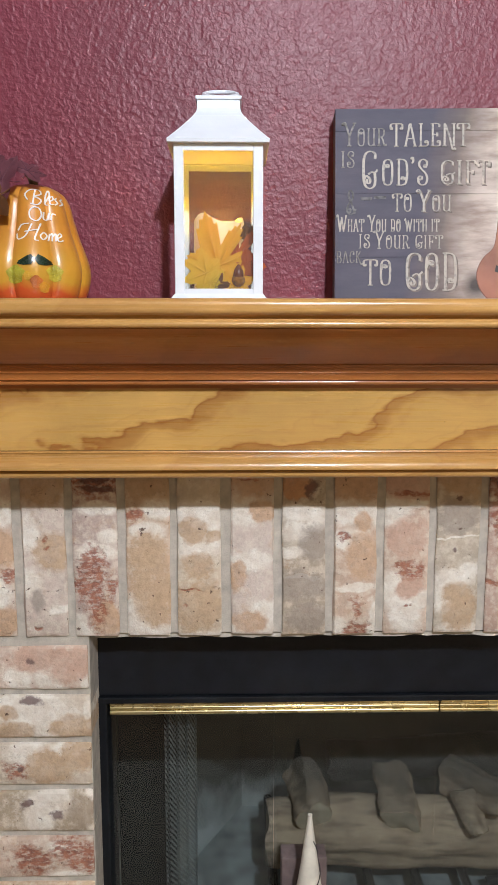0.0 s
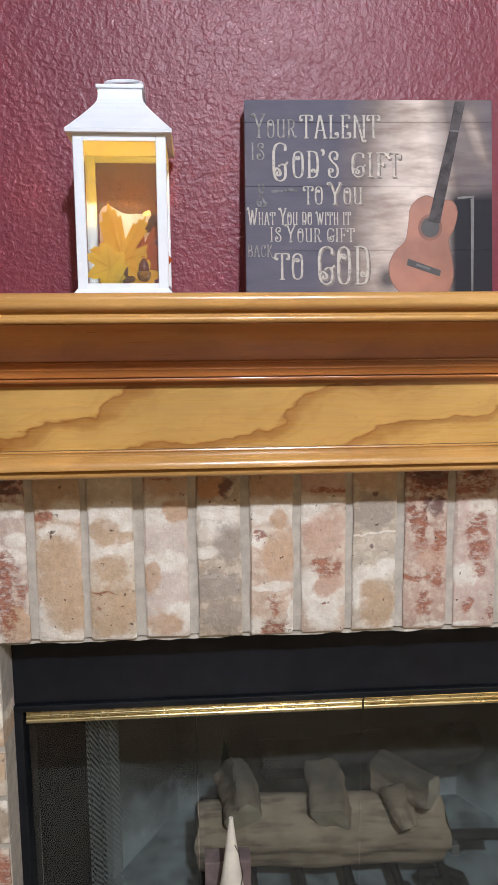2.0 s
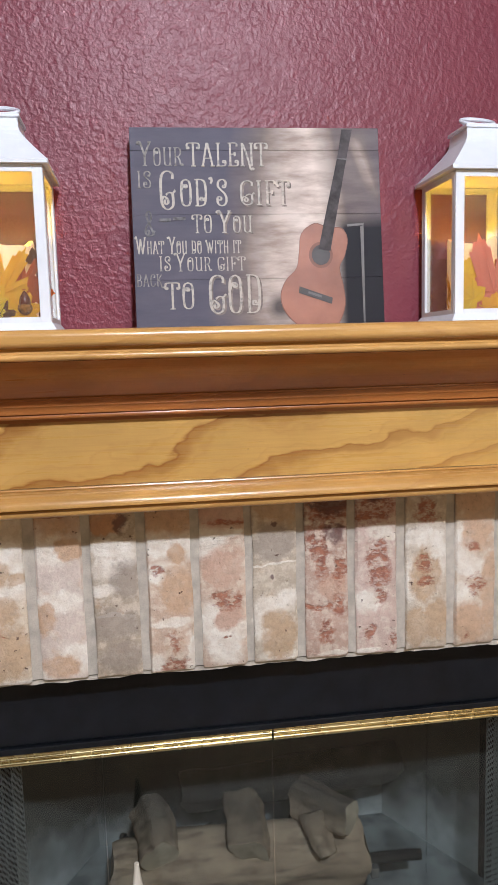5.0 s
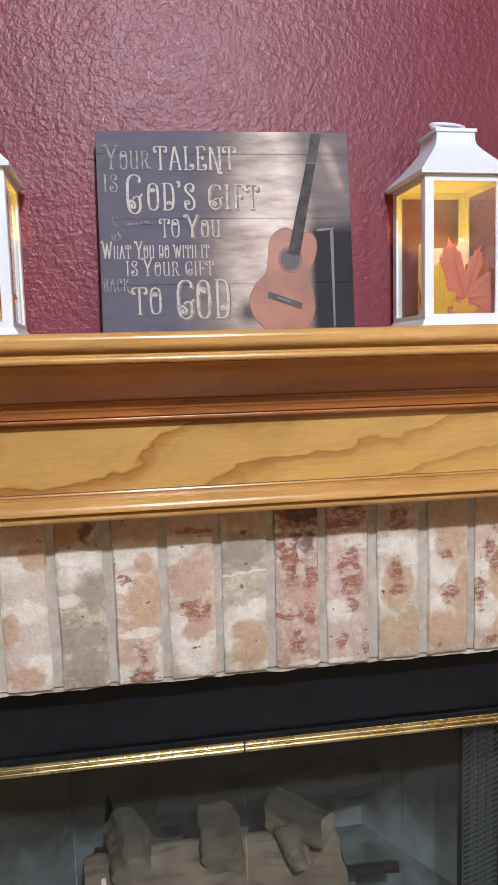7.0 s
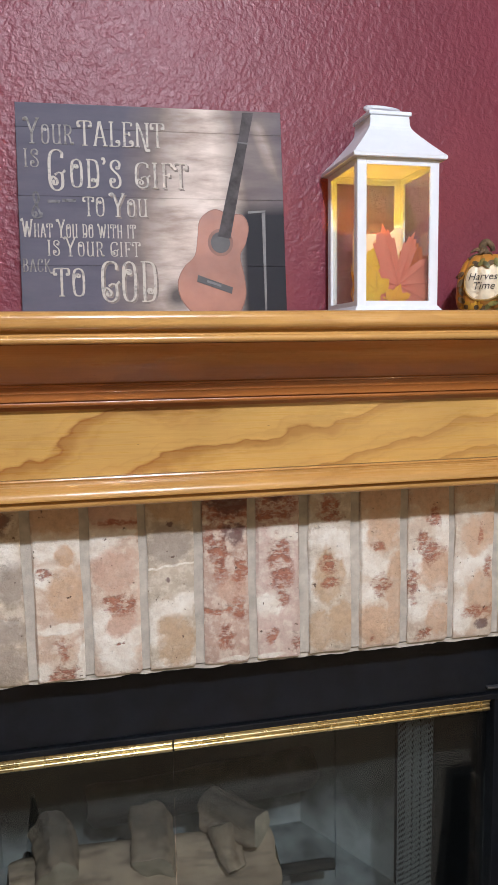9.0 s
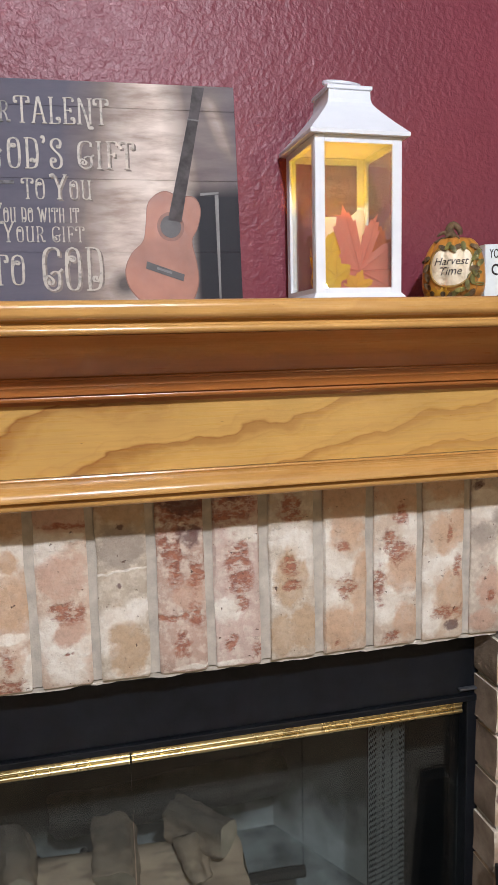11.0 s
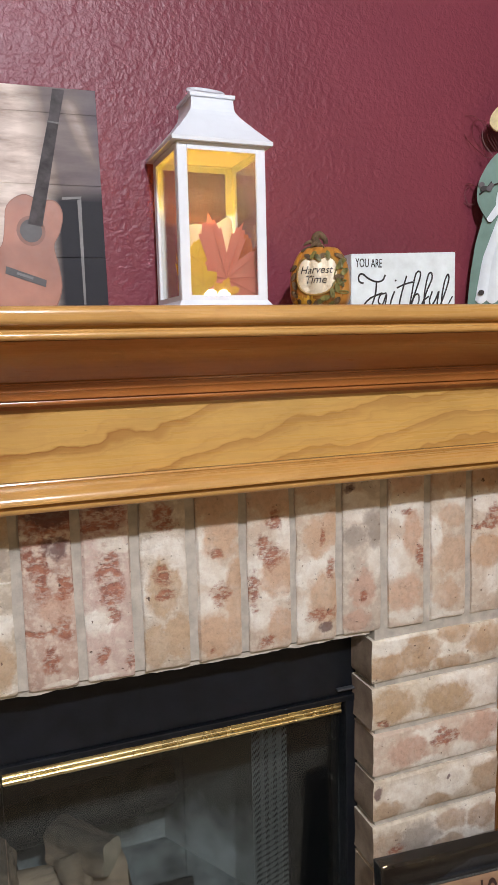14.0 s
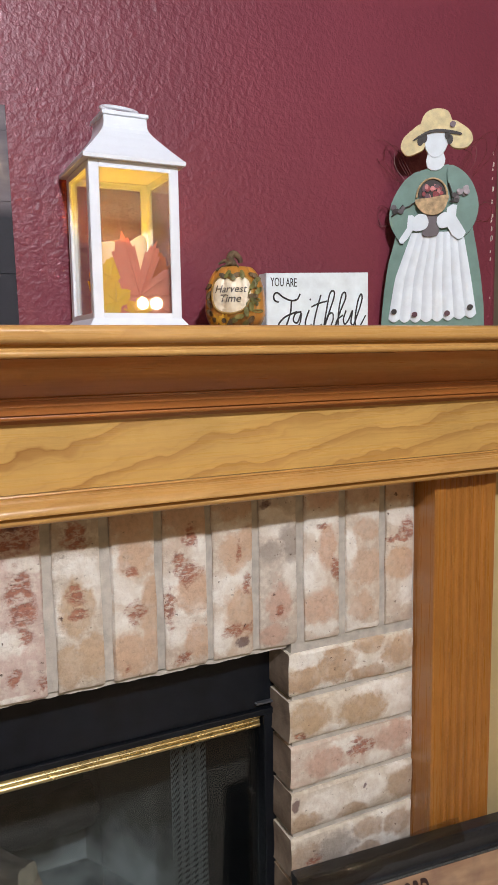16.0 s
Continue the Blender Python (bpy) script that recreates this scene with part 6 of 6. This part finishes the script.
for (xa, za), (xb, zb) in (((d, d), (d, FH - d)), ((d, FH - d), (FW - d, FH - d)), ((FW - d, FH - d), (FW - d, d)), ((FW - d, d), (d, d))):
    ln = math.hypot(xb - xa, zb - za)
    for k in range(int(ln / step)):
        u = k * step / ln
        bmesh.ops.create_icosphere(bm, subdivisions=1, radius=0.0018, matrix=Matrix.Translation((xa + (xb - xa) * u, 0.0, za + (zb - za) * u)))
beads = part("beading", bm, paint("worn_silver_bead", (0.16, 0.16, 0.155), 0.35, 0.3, 200), frame_ob, "row of worn metallic beads", True)
tagged(beads, kind="stuff")


def print_paper():
    m, nt, b = mat("rustic_print", 0.5, 0, (0.4, 0.25, 0.15))
    v = coords(nt)
    n = noise_tex(nt, node(nt, "Mapping", Vector=v, Scale=(9, 1, 40)).outputs[0], 1.0, 5)
    n2 = noise_tex(nt, v, 16, 4)
    c = mix(nt, ramp(nt, n, (0.3, 0.0), (0.7, 1.0)), (0.30, 0.165, 0.10), (0.50, 0.33, 0.20))
    c = mix(nt, ramp(nt, n2, (0.5, 0.0), (0.75, 0.7)), c, (0.16, 0.085, 0.075))
    nt.links.new(c, b.inputs["Base Color"])
    return m


part("print", one_box(0.050, FW - 0.050, 0.0015, 0.0040, 0.050, FH - 0.050), print_paper(), frame_ob)
P_INK = paint("print_ink", (0.035, 0.012, 0.010), 0.6)
part("lettering", letters("LORD", 0.158, 0.214, FH - 0.098, FH - 0.058, 0.0012, 0.0004, 0, 0.02), P_INK, frame_ob, "dark condensed capitals")
for xa, xb, za in ((0.112, 0.124, 0.071), (0.136, 0.148, 0.069)):
    part("lettering_bar", one_box(xa, xb, 0.0005, 0.0015, FH - za - 0.008, FH - za), P_INK, frame_ob)
wrap_m = glass("clear_wrap", (0.62, 0.60, 0.58), 0.9)
bm = bmesh.new()
n = 24
rows = []
for k in range(n + 1):
    u = k / n
    x = -0.002 + 0.270 * u
    lift = 0.006 + 0.012 * u + 0.002 * math.sin(u * 9)
    rows.append([bm.verts.new((x, y + 0.0012 * math.sin(u * 31 + z * 200), FH + z)) for y, z in ((-0.0165, -0.060 * max(0.2, 1 - u * 1.6)), (-0.0165, -0.010), (-0.012, 0.004), (-0.004, lift))])
for a, b_ in zip(rows, rows[1:]):
    for k in range(3):
        bm.faces.new((a[k], b_[k], b_[k + 1], a[k + 1]))
film = part("clear_wrap", bm, wrap_m, frame_ob, "clear plastic wrap over the corner", True)


# ---- bricks ----
def brick_mesh(name, w, h, d, material, seed):
    """A tumbled brick with worn, uneven arrises; the face is toward -y and the origin at its middle."""
    rr = random.Random(seed)
    bm = bmesh.new()
    us = [0, 0.05, 0.36, 0.68, 0.95, 1] if w < h else [0, 0.018, 0.2, 0.4, 0.6, 0.8, 0.982, 1]
    ws = [0, 0.018, 0.2, 0.4, 0.6, 0.8, 0.982, 1] if w < h else [0, 0.05, 0.36, 0.68, 0.95, 1]
    grid = []
    for i, u in enumerate(us):
        col = []
        for k, v in enumerate(ws):
            edge = i in (0, len(us) - 1), k in (0, len(ws) - 1)
            y = 0.0 + rr.uniform(-0.0007, 0.0007)
            if any(edge):
                y = 0.0022 + rr.uniform(-0.0012, 0.0014)
            if all(edge):
                y += 0.0015
            x = (u - 0.5) * w + (rr.uniform(-0.0011, 0.0011) if edge[0] else 0)
            z = (v - 0.5) * h + (rr.uniform(-0.0008, 0.0008) if edge[1] else 0)
            col.append(bm.verts.new((x, y, z)))
        grid.append(col)
    nu, nv = len(us), len(ws)
    for i in range(nu - 1):
        for k in range(nv - 1):
            bm.faces.new((grid[i][k], grid[i + 1][k], grid[i + 1][k + 1], grid[i][k + 1]))
    rim = [grid[i][0] for i in range(nu)] + [grid[-1][k] for k in range(1, nv)] + [grid[i][-1] for i in range(nu - 2, -1, -1)] + [grid[0][k] for k in range(nv - 2, 0, -1)]
    back = [bm.verts.new((v.co.x, d, v.co.z)) for v in rim]
    for k in range(len(rim)):
        bm.faces.new((rim[k], back[k], back[(k + 1) % len(rim)], rim[(k + 1) % len(rim)]))
    bm.faces.new(back[::-1])
    return mesh_of(name, bm, material, True)


def lay(me, material, x, z, y=BRICK_Y):
    ob = new("brick", me)
    ob.parent = fire_wall
    ob.matrix_basis = pose(x, y, z)
    ob.material_slots[0].link = "OBJECT"
    ob.material_slots[0].material = material


PITCH, BW, BH = 0.0677, 0.0562, 0.239
BLANK = paint("brick_blank", (0.6, 0.5, 0.42), 0.9)
uprights = [brick_mesh("brick", BW, BH, 0.06, BLANK, 10 + s) for s in range(6)]
narrow = brick_mesh("brick", 0.048, BH, 0.06, BLANK, 77)
flats_r = [brick_mesh("brick", 0.2115, 0.0605, 0.09, BLANK, 200 + s) for s in range(3)]
flats_l = [brick_mesh("brick", 0.205, 0.0590, 0.09, BLANK, 300 + s) for s in range(3)]
rnd = random.Random(21)


def upright(k, ground, **marks):
    """The k-th brick of the soldier course over the opening."""
    material = brick_face("brick_upright", ground, (BW, BH), **marks)
    x = 0.136 + PITCH * k
    if k == 12:
        lay(narrow, material, x + 0.026, 1.0092)
    else:
        lay(uprights[k % 6], material, x + 0.0292 + rnd.uniform(-0.001, 0.001), 1.0092 + rnd.uniform(-0.0008, 0.0008), BRICK_Y + rnd.uniform(-0.001, 0.0012))


def course(i, right, ground, **marks):
    """The i-th flat brick down the pier on one side of the opening."""
    if right:
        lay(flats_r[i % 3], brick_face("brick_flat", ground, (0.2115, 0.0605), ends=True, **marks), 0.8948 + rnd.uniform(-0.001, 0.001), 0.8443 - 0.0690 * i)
    else:
        lay(flats_l[i % 3], brick_face("brick_flat", ground, (0.205, 0.0590), **marks), -0.2895 + rnd.uniform(-0.002, 0.002), 0.8455 - 0.0685 * i)


PEACH, TAN, PINK, ASH = (0.65, 0.48, 0.365), (0.56, 0.42, 0.295), (0.67, 0.535, 0.475), (0.47, 0.385, 0.30)
ROSE, ORANGE_CLAY = (0.60, 0.42, 0.345), (0.58, 0.34, 0.20)
# wide bare marks near v 0.1 put the mantel's brown shade into the colour
upright(-8, PINK, lime=[(0.4, 0.4, 0.4, 0.1)], bare=[(0.5, 0.7, 0.4, 0.1)])
upright(-7, PINK, lime=[(0.7, 0.30, 0.3, 0.06), (0.6, 0.75, 0.3, 0.08)], bare=[(0.8, 0.50, 0.3, 0.08), (0.8, 0.92, 0.3, 0.06)], burn=[(0.85, 0.66, 0.12, 0.04)])
upright(-6, (0.68, 0.575, 0.54), clay=TAN, lime=[(0.10, 0.42, 0.25, 0.08), (0.15, 0.70, 0.25, 0.06), (0.80, 0.85, 0.2, 0.02)], bare=[(0.5, 0.10, 0.5, 0.13), (0.70, 0.52, 0.35, 0.08)],
        burn=[(0.55, 0.45, 0.06, 0.012), (0.60, 0.50, 0.08, 0.010), (0.30, 0.95, 0.06, 0.01)], grey=[(0.30, 0.79, 0.14, 0.05)])
upright(-5, (0.57, 0.45, 0.42), lime=[(0.6, 0.28, 0.40, 0.030), (0.5, 0.52, 0.40, 0.040), (0.08, 0.93, 0.25, 0.05), (0.55, 0.97, 0.40, 0.02), (0.85, 0.44, 0.2, 0.03)],
        bare=[(0.75, 0.90, 0.25, 0.08)], burn=[(0.5, 0.10, 0.55, 0.10), (0.45, 0.60, 0.25, 0.08), (0.20, 0.70, 0.28, 0.06), (0.50, 0.80, 0.18, 0.12), (0.85, 0.72, 0.14, 0.06)], soot=[(0.65, 0.10, 0.35, 0.030), (0.6, 0.17, 0.3, 0.02)])
upright(-4, PEACH, clay=TAN, lime=[(0.50, 0.41, 0.32, 0.040), (0.18, 0.90, 0.32, 0.09), (0.60, 0.975, 0.45, 0.025), (0.72, 0.28, 0.30, 0.05)], bare=[(0.50, 0.55, 0.35, 0.10), (0.62, 0.76, 0.36, 0.15), (0.5, 0.10, 0.5, 0.10)], burn=[(0.24, 0.32, 0.14, 0.030)])
upright(-3, (0.68, 0.585, 0.495), clay=TAN, lime=[(0.5, 0.29, 0.5, 0.05), (0.55, 0.48, 0.5, 0.05), (0.15, 0.42, 0.2, 0.10), (0.5, 0.995, 0.5, 0.02), (0.85, 0.35, 0.3, 0.04)],
        bare=[(0.35, 0.40, 0.24, 0.055), (0.46, 0.60, 0.30, 0.065), (0.50, 0.83, 0.55, 0.11), (0.80, 0.43, 0.18, 0.025)], burn=[(0.3, 0.740, 0.22, 0.006), (0.10, 0.83, 0.05, 0.010)])
upright(-2, (0.695, 0.595, 0.565), lime=[(0.30, 0.30, 0.30, 0.07), (0.35, 0.58, 0.45, 0.045), (0.75, 0.90, 0.30, 0.07), (0.1, 0.98, 0.2, 0.03)], bare=[(0.75, 0.30, 0.28, 0.045), (0.14, 0.66, 0.18, 0.07), (0.45, 0.93, 0.30, 0.05), (0.5, 0.08, 0.5, 0.12)], burn=[(0.42, 0.13, 0.22, 0.006)])
upright(-1, (0.52, 0.435, 0.355), clay=ORANGE_CLAY, lime=[(0.45, 0.31, 0.45, 0.035), (0.30, 0.41, 0.30, 0.05), (0.20, 0.53, 0.30, 0.025), (0.80, 0.37, 0.2, 0.04), (0.5, 0.67, 0.3, 0.012)], bare=[(0.30, 0.15, 0.32, 0.07)],
        soot=[(0.66, 0.17, 0.12, 0.040)], grey=[(0.75, 0.48, 0.32, 0.08), (0.45, 0.72, 0.50, 0.07), (0.60, 0.90, 0.45, 0.07)])
upright(0, (0.65, 0.49, 0.405), lime=[(0.30, 0.30, 0.35, 0.07), (0.90, 0.31, 0.18, 0.06), (0.35, 0.47, 0.45, 0.05), (0.08, 0.95, 0.2, 0.04), (0.6, 0.73, 0.45, 0.02), (0.95, 0.90, 0.14, 0.08)], bare=[(0.72, 0.55, 0.35, 0.10), (0.70, 0.36, 0.18, 0.05), (0.5, 0.12, 0.5, 0.10)],
        burn=[(0.52, 0.84, 0.10, 0.040), (0.55, 0.96, 0.20, 0.030), (0.20, 0.44, 0.12, 0.02)])
upright(1, (0.66, 0.51, 0.43), clay=ROSE, lime=[(0.18, 0.30, 0.32, 0.07), (0.60, 0.265, 0.35, 0.02), (0.50, 0.87, 0.32, 0.11), (0.15, 0.75, 0.22, 0.09), (0.85, 0.80, 0.18, 0.05)], bare=[(0.5, 0.13, 0.5, 0.09), (0.60, 0.73, 0.28, 0.055), (0.50, 0.45, 0.40, 0.08)],
        burn=[(0.58, 0.64, 0.25, 0.040), (0.40, 0.60, 0.14, 0.020), (0.5, 0.83, 0.07, 0.008), (0.66, 0.83, 0.05, 0.008), (0.6, 0.20, 0.35, 0.015)])
upright(2, (0.58, 0.50, 0.42), clay=TAN, lime=[(0.40, 0.68, 0.40, 0.040), (0.80, 0.64, 0.22, 0.045), (0.14, 0.77, 0.18, 0.09), (0.5, 0.455, 0.5, 0.005), (0.6, 0.97, 0.4, 0.02)], bare=[(0.55, 0.85, 0.33, 0.11), (0.5, 0.10, 0.5, 0.10)], soot=[(0.40, 0.525, 0.05, 0.014), (0.5, 0.24, 0.05, 0.01)], grey=[(0.5, 0.34, 0.40, 0.08)])
upright(3, (0.56, 0.40, 0.35), clay=ROSE, lime=[(0.35, 0.235, 0.35, 0.012), (0.7, 0.98, 0.3, 0.012)], burn=[(0.5, 0.10, 0.55, 0.13), (0.40, 0.42, 0.14, 0.09), (0.15, 0.35, 0.18, 0.05), (0.45, 0.86, 0.13, 0.06), (0.80, 0.70, 0.12, 0.05), (0.3, 0.70, 0.35, 0.015), (0.85, 0.50, 0.14, 0.06)],
        soot=[(0.55, 0.10, 0.4, 0.07), (0.72, 0.30, 0.22, 0.045)], bare=[(0.7, 0.60, 0.25, 0.06)])
upright(4, (0.645, 0.495, 0.465), clay=PINK, lime=[(0.65, 0.31, 0.30, 0.035), (0.28, 0.70, 0.28, 0.05), (0.3, 0.98, 0.3, 0.015)], burn=[(0.5, 0.10, 0.45, 0.11), (0.35, 0.215, 0.45, 0.022), (0.50, 0.42, 0.20, 0.07), (0.55, 0.56, 0.18, 0.05), (0.60, 0.67, 0.12, 0.035), (0.35, 0.87, 0.09, 0.028), (0.92, 0.92, 0.08, 0.03)], soot=[(0.5, 0.09, 0.2, 0.05)])
upright(5, (0.61, 0.525, 0.455), clay=TAN, lime=[(0.40, 0.36, 0.45, 0.045), (0.82, 0.47, 0.22, 0.09), (0.12, 0.60, 0.14, 0.10)], bare=[(0.26, 0.87, 0.24, 0.09), (0.75, 0.84, 0.30, 0.09), (0.45, 0.57, 0.28, 0.12)], burn=[(0.50, 0.22, 0.22, 0.055), (0.45, 0.50, 0.14, 0.040), (0.48, 0.61, 0.14, 0.03), (0.5, 0.05, 0.18, 0.04)])
upright(6, (0.67, 0.55, 0.465), clay=(0.62, 0.445, 0.325), lime=[(0.15, 0.42, 0.28, 0.10), (0.40, 0.555, 0.40, 0.04), (0.18, 0.70, 0.2, 0.06)], bare=[(0.5, 0.12, 0.55, 0.11), (0.58, 0.33, 0.33, 0.11), (0.85, 0.70, 0.2, 0.18), (0.40, 0.87, 0.38, 0.09)], burn=[(0.45, 0.43, 0.11, 0.022), (0.52, 0.64, 0.16, 0.045), (0.30, 0.94, 0.07, 0.014)])
upright(7, (0.67, 0.545, 0.465), clay=(0.63, 0.45, 0.335), lime=[(0.28, 0.55, 0.28, 0.08), (0.30, 0.80, 0.38, 0.06), (0.88, 0.38, 0.2, 0.08), (0.60, 0.70, 0.40, 0.03)], bare=[(0.6, 0.15, 0.5, 0.10), (0.65, 0.60, 0.36, 0.09), (0.78, 0.87, 0.28, 0.08)], burn=[(0.65, 0.28, 0.11, 0.045), (0.35, 0.42, 0.13, 0.040), (0.56, 0.49, 0.20, 0.045), (0.40, 0.96, 0.18, 0.025), (0.10, 0.66, 0.12, 0.08)])
upright(8, (0.67, 0.55, 0.465), clay=(0.62, 0.445, 0.325), lime=[(0.35, 0.60, 0.38, 0.07), (0.85, 0.55, 0.2, 0.09), (0.18, 0.85, 0.2, 0.09), (0.5, 0.25, 0.4, 0.02)], bare=[(0.50, 0.40, 0.28, 0.09), (0.85, 0.36, 0.2, 0.08), (0.72, 0.75, 0.34, 0.12), (0.5, 0.10, 0.5, 0.10)], burn=[(0.60, 0.85, 0.26, 0.030), (0.85, 0.60, 0.09, 0.045), (0.62, 0.40, 0.05, 0.05)], soot=[(0.70, 0.93, 0.13, 0.020)])
upright(9, (0.60, 0.52, 0.465), clay=ROSE, lime=[(0.5, 0.29, 0.45, 0.05), (0.30, 0.22, 0.28, 0.03), (0.85, 0.60, 0.2, 0.08)], bare=[(0.50, 0.75, 0.28, 0.09), (0.30, 0.92, 0.28, 0.05)], burn=[(0.5, 0.79, 0.08, 0.03)], soot=[(0.40, 0.07, 0.35, 0.04), (0.15, 0.16, 0.1, 0.02)], grey=[(0.30, 0.43, 0.26, 0.05), (0.82, 0.40, 0.22, 0.08)])
upright(10, (0.69, 0.57, 0.49), clay=(0.64, 0.45, 0.345), lime=[(0.40, 0.30, 0.45, 0.07), (0.20, 0.60, 0.28, 0.09), (0.50, 0.93, 0.45, 0.03)], bare=[(0.5, 0.10, 0.5, 0.10), (0.62, 0.45, 0.22, 0.10), (0.42, 0.80, 0.36, 0.085)], burn=[(0.92, 0.58, 0.10, 0.05), (0.5, 0.33, 0.1, 0.012)])
upright(11, (0.67, 0.555, 0.47), clay=(0.62, 0.46, 0.35), lime=[(0.18, 0.90, 0.25, 0.06), (0.50, 0.985, 0.5, 0.015), (0.14, 0.50, 0.14, 0.10), (0.7, 0.28, 0.3, 0.04)], bare=[(0.5, 0.12, 0.5, 0.09), (0.60, 0.38, 0.28, 0.05), (0.60, 0.62, 0.40, 0.09), (0.45, 0.85, 0.30, 0.07)])
upright(12, (0.66, 0.55, 0.47), lime=[(0.5, 0.30, 0.4, 0.06), (0.8, 0.80, 0.3, 0.08)], bare=[(0.5, 0.12, 0.5, 0.10), (0.45, 0.62, 0.35, 0.08)], burn=[(0.40, 0.46, 0.35, 0.014), (0.75, 0.40, 0.18, 0.04)])

course(0, True, (0.78, 0.71, 0.63), clay=(0.54, 0.385, 0.26), lime=[(0.22, 0.20, 0.22, 0.20), (0.50, 0.50, 0.10, 0.40), (0.75, 0.60, 0.10, 0.40), (0.27, 0.92, 0.10, 0.20)], bare=[(0.12, 0.66, 0.14, 0.28), (0.36, 0.45, 0.14, 0.40), (0.62, 0.15, 0.13, 0.20), (0.62, 0.85, 0.14, 0.20), (0.88, 0.45, 0.14, 0.36)])
course(1, True, (0.70, 0.61, 0.52), clay=(0.52, 0.38, 0.25), lime=[(0.72, 0.20, 0.22, 0.22), (0.85, 0.62, 0.14, 0.38), (0.35, 0.85, 0.10, 0.10)], bare=[(0.14, 0.50, 0.15, 0.38), (0.58, 0.58, 0.18, 0.36)], burn=[(0.08, 0.88, 0.04, 0.10)])
course(2, True, (0.66, 0.53, 0.46), clay=ROSE, lime=[(0.40, 0.28, 0.14, 0.20), (0.70, 0.82, 0.10, 0.25), (0.44, 0.92, 0.14, 0.12), (0.97, 0.4, 0.05, 0.4)], bare=[(0.28, 0.52, 0.15, 0.32), (0.84, 0.36, 0.16, 0.32)], burn=[(0.56, 0.42, 0.10, 0.16), (0.52, 0.20, 0.04, 0.06)])
course(3, True, (0.64, 0.545, 0.46), clay=(0.50, 0.38, 0.275), lime=[(0.28, 0.55, 0.20, 0.40), (0.62, 0.42, 0.14, 0.36), (0.85, 0.12, 0.10, 0.16)], bare=[(0.10, 0.80, 0.12, 0.25), (0.92, 0.55, 0.14, 0.40), (0.50, 0.88, 0.11, 0.18)], soot=[(0.03, 0.30, 0.03, 0.14), (0.58, 0.32, 0.01, 0.05)])
course(4, True, (0.68, 0.60, 0.525), clay=(0.50, 0.38, 0.285), lime=[(0.75, 0.50, 0.16, 0.55), (0.50, 0.60, 0.09, 0.45)], bare=[(0.62, 0.35, 0.12, 0.26), (0.87, 0.45, 0.12, 0.30), (0.10, 0.60, 0.13, 0.36), (0.60, 0.90, 0.11, 0.16)], burn=[(0.16, 0.66, 0.06, 0.12)], grey=[(0.36, 0.55, 0.16, 0.34)])
course(5, True, PEACH, lime=[(0.3, 0.4, 0.2, 0.3)], bare=[(0.6, 0.5, 0.2, 0.4)])
course(6, True, PINK, lime=[(0.5, 0.6, 0.25, 0.3)], bare=[(0.2, 0.5, 0.15, 0.4)])
course(7, True, TAN, lime=[(0.6, 0.4, 0.2, 0.3)])
course(0, False, (0.67, 0.525, 0.465), clay=ROSE, lime=[(0.55, 0.75, 0.07, 0.25), (0.76, 0.72, 0.09, 0.25), (0.98, 0.8, 0.03, 0.2)], bare=[(0.65, 0.30, 0.13, 0.26), (0.90, 0.42, 0.13, 0.36)], soot=[(0.63, 0.36, 0.02, 0.05)])
course(1, False, (0.67, 0.575, 0.50), clay=TAN, lime=[(0.70, 0.50, 0.18, 0.45), (0.50, 0.30, 0.10, 0.30), (0.985, 0.6, 0.02, 0.4)], bare=[(0.50, 0.88, 0.11, 0.18), (0.90, 0.80, 0.12, 0.26), (0.47, 0.4, 0.04, 0.16)], soot=[(0.62, 0.12, 0.05, 0.07)])
course(2, False, (0.655, 0.565, 0.49), clay=TAN, lime=[(0.60, 0.25, 0.13, 0.26), (0.85, 0.15, 0.10, 0.18)], bare=[(0.72, 0.56, 0.12, 0.36), (0.92, 0.30, 0.11, 0.28)], burn=[(0.50, 0.62, 0.07, 0.16)], soot=[(0.53, 0.6, 0.02, 0.06)])
course(3, False, ASH, clay=(0.40, 0.335, 0.27), lime=[(0.72, 0.30, 0.12, 0.32), (0.64, 0.62, 0.08, 0.32), (0.98, 0.4, 0.03, 0.5)], bare=[(0.92, 0.50, 0.08, 0.36)], soot=[(0.77, 0.60, 0.03, 0.10), (0.55, 0.32, 0.03, 0.08)])
course(4, False, (0.61, 0.47, 0.405), lime=[(0.78, 0.22, 0.07, 0.10), (0.9, 0.95, 0.15, 0.08)], burn=[(0.60, 0.55, 0.11, 0.26), (0.86, 0.32, 0.12, 0.22), (0.95, 0.66, 0.10, 0.16)])
course(5, False, PEACH, lime=[(0.7, 0.5, 0.2, 0.3)])
course(6, False, PINK, bare=[(0.7, 0.5, 0.2, 0.3)])
course(7, False, TAN, lime=[(0.6, 0.5, 0.2, 0.3)])
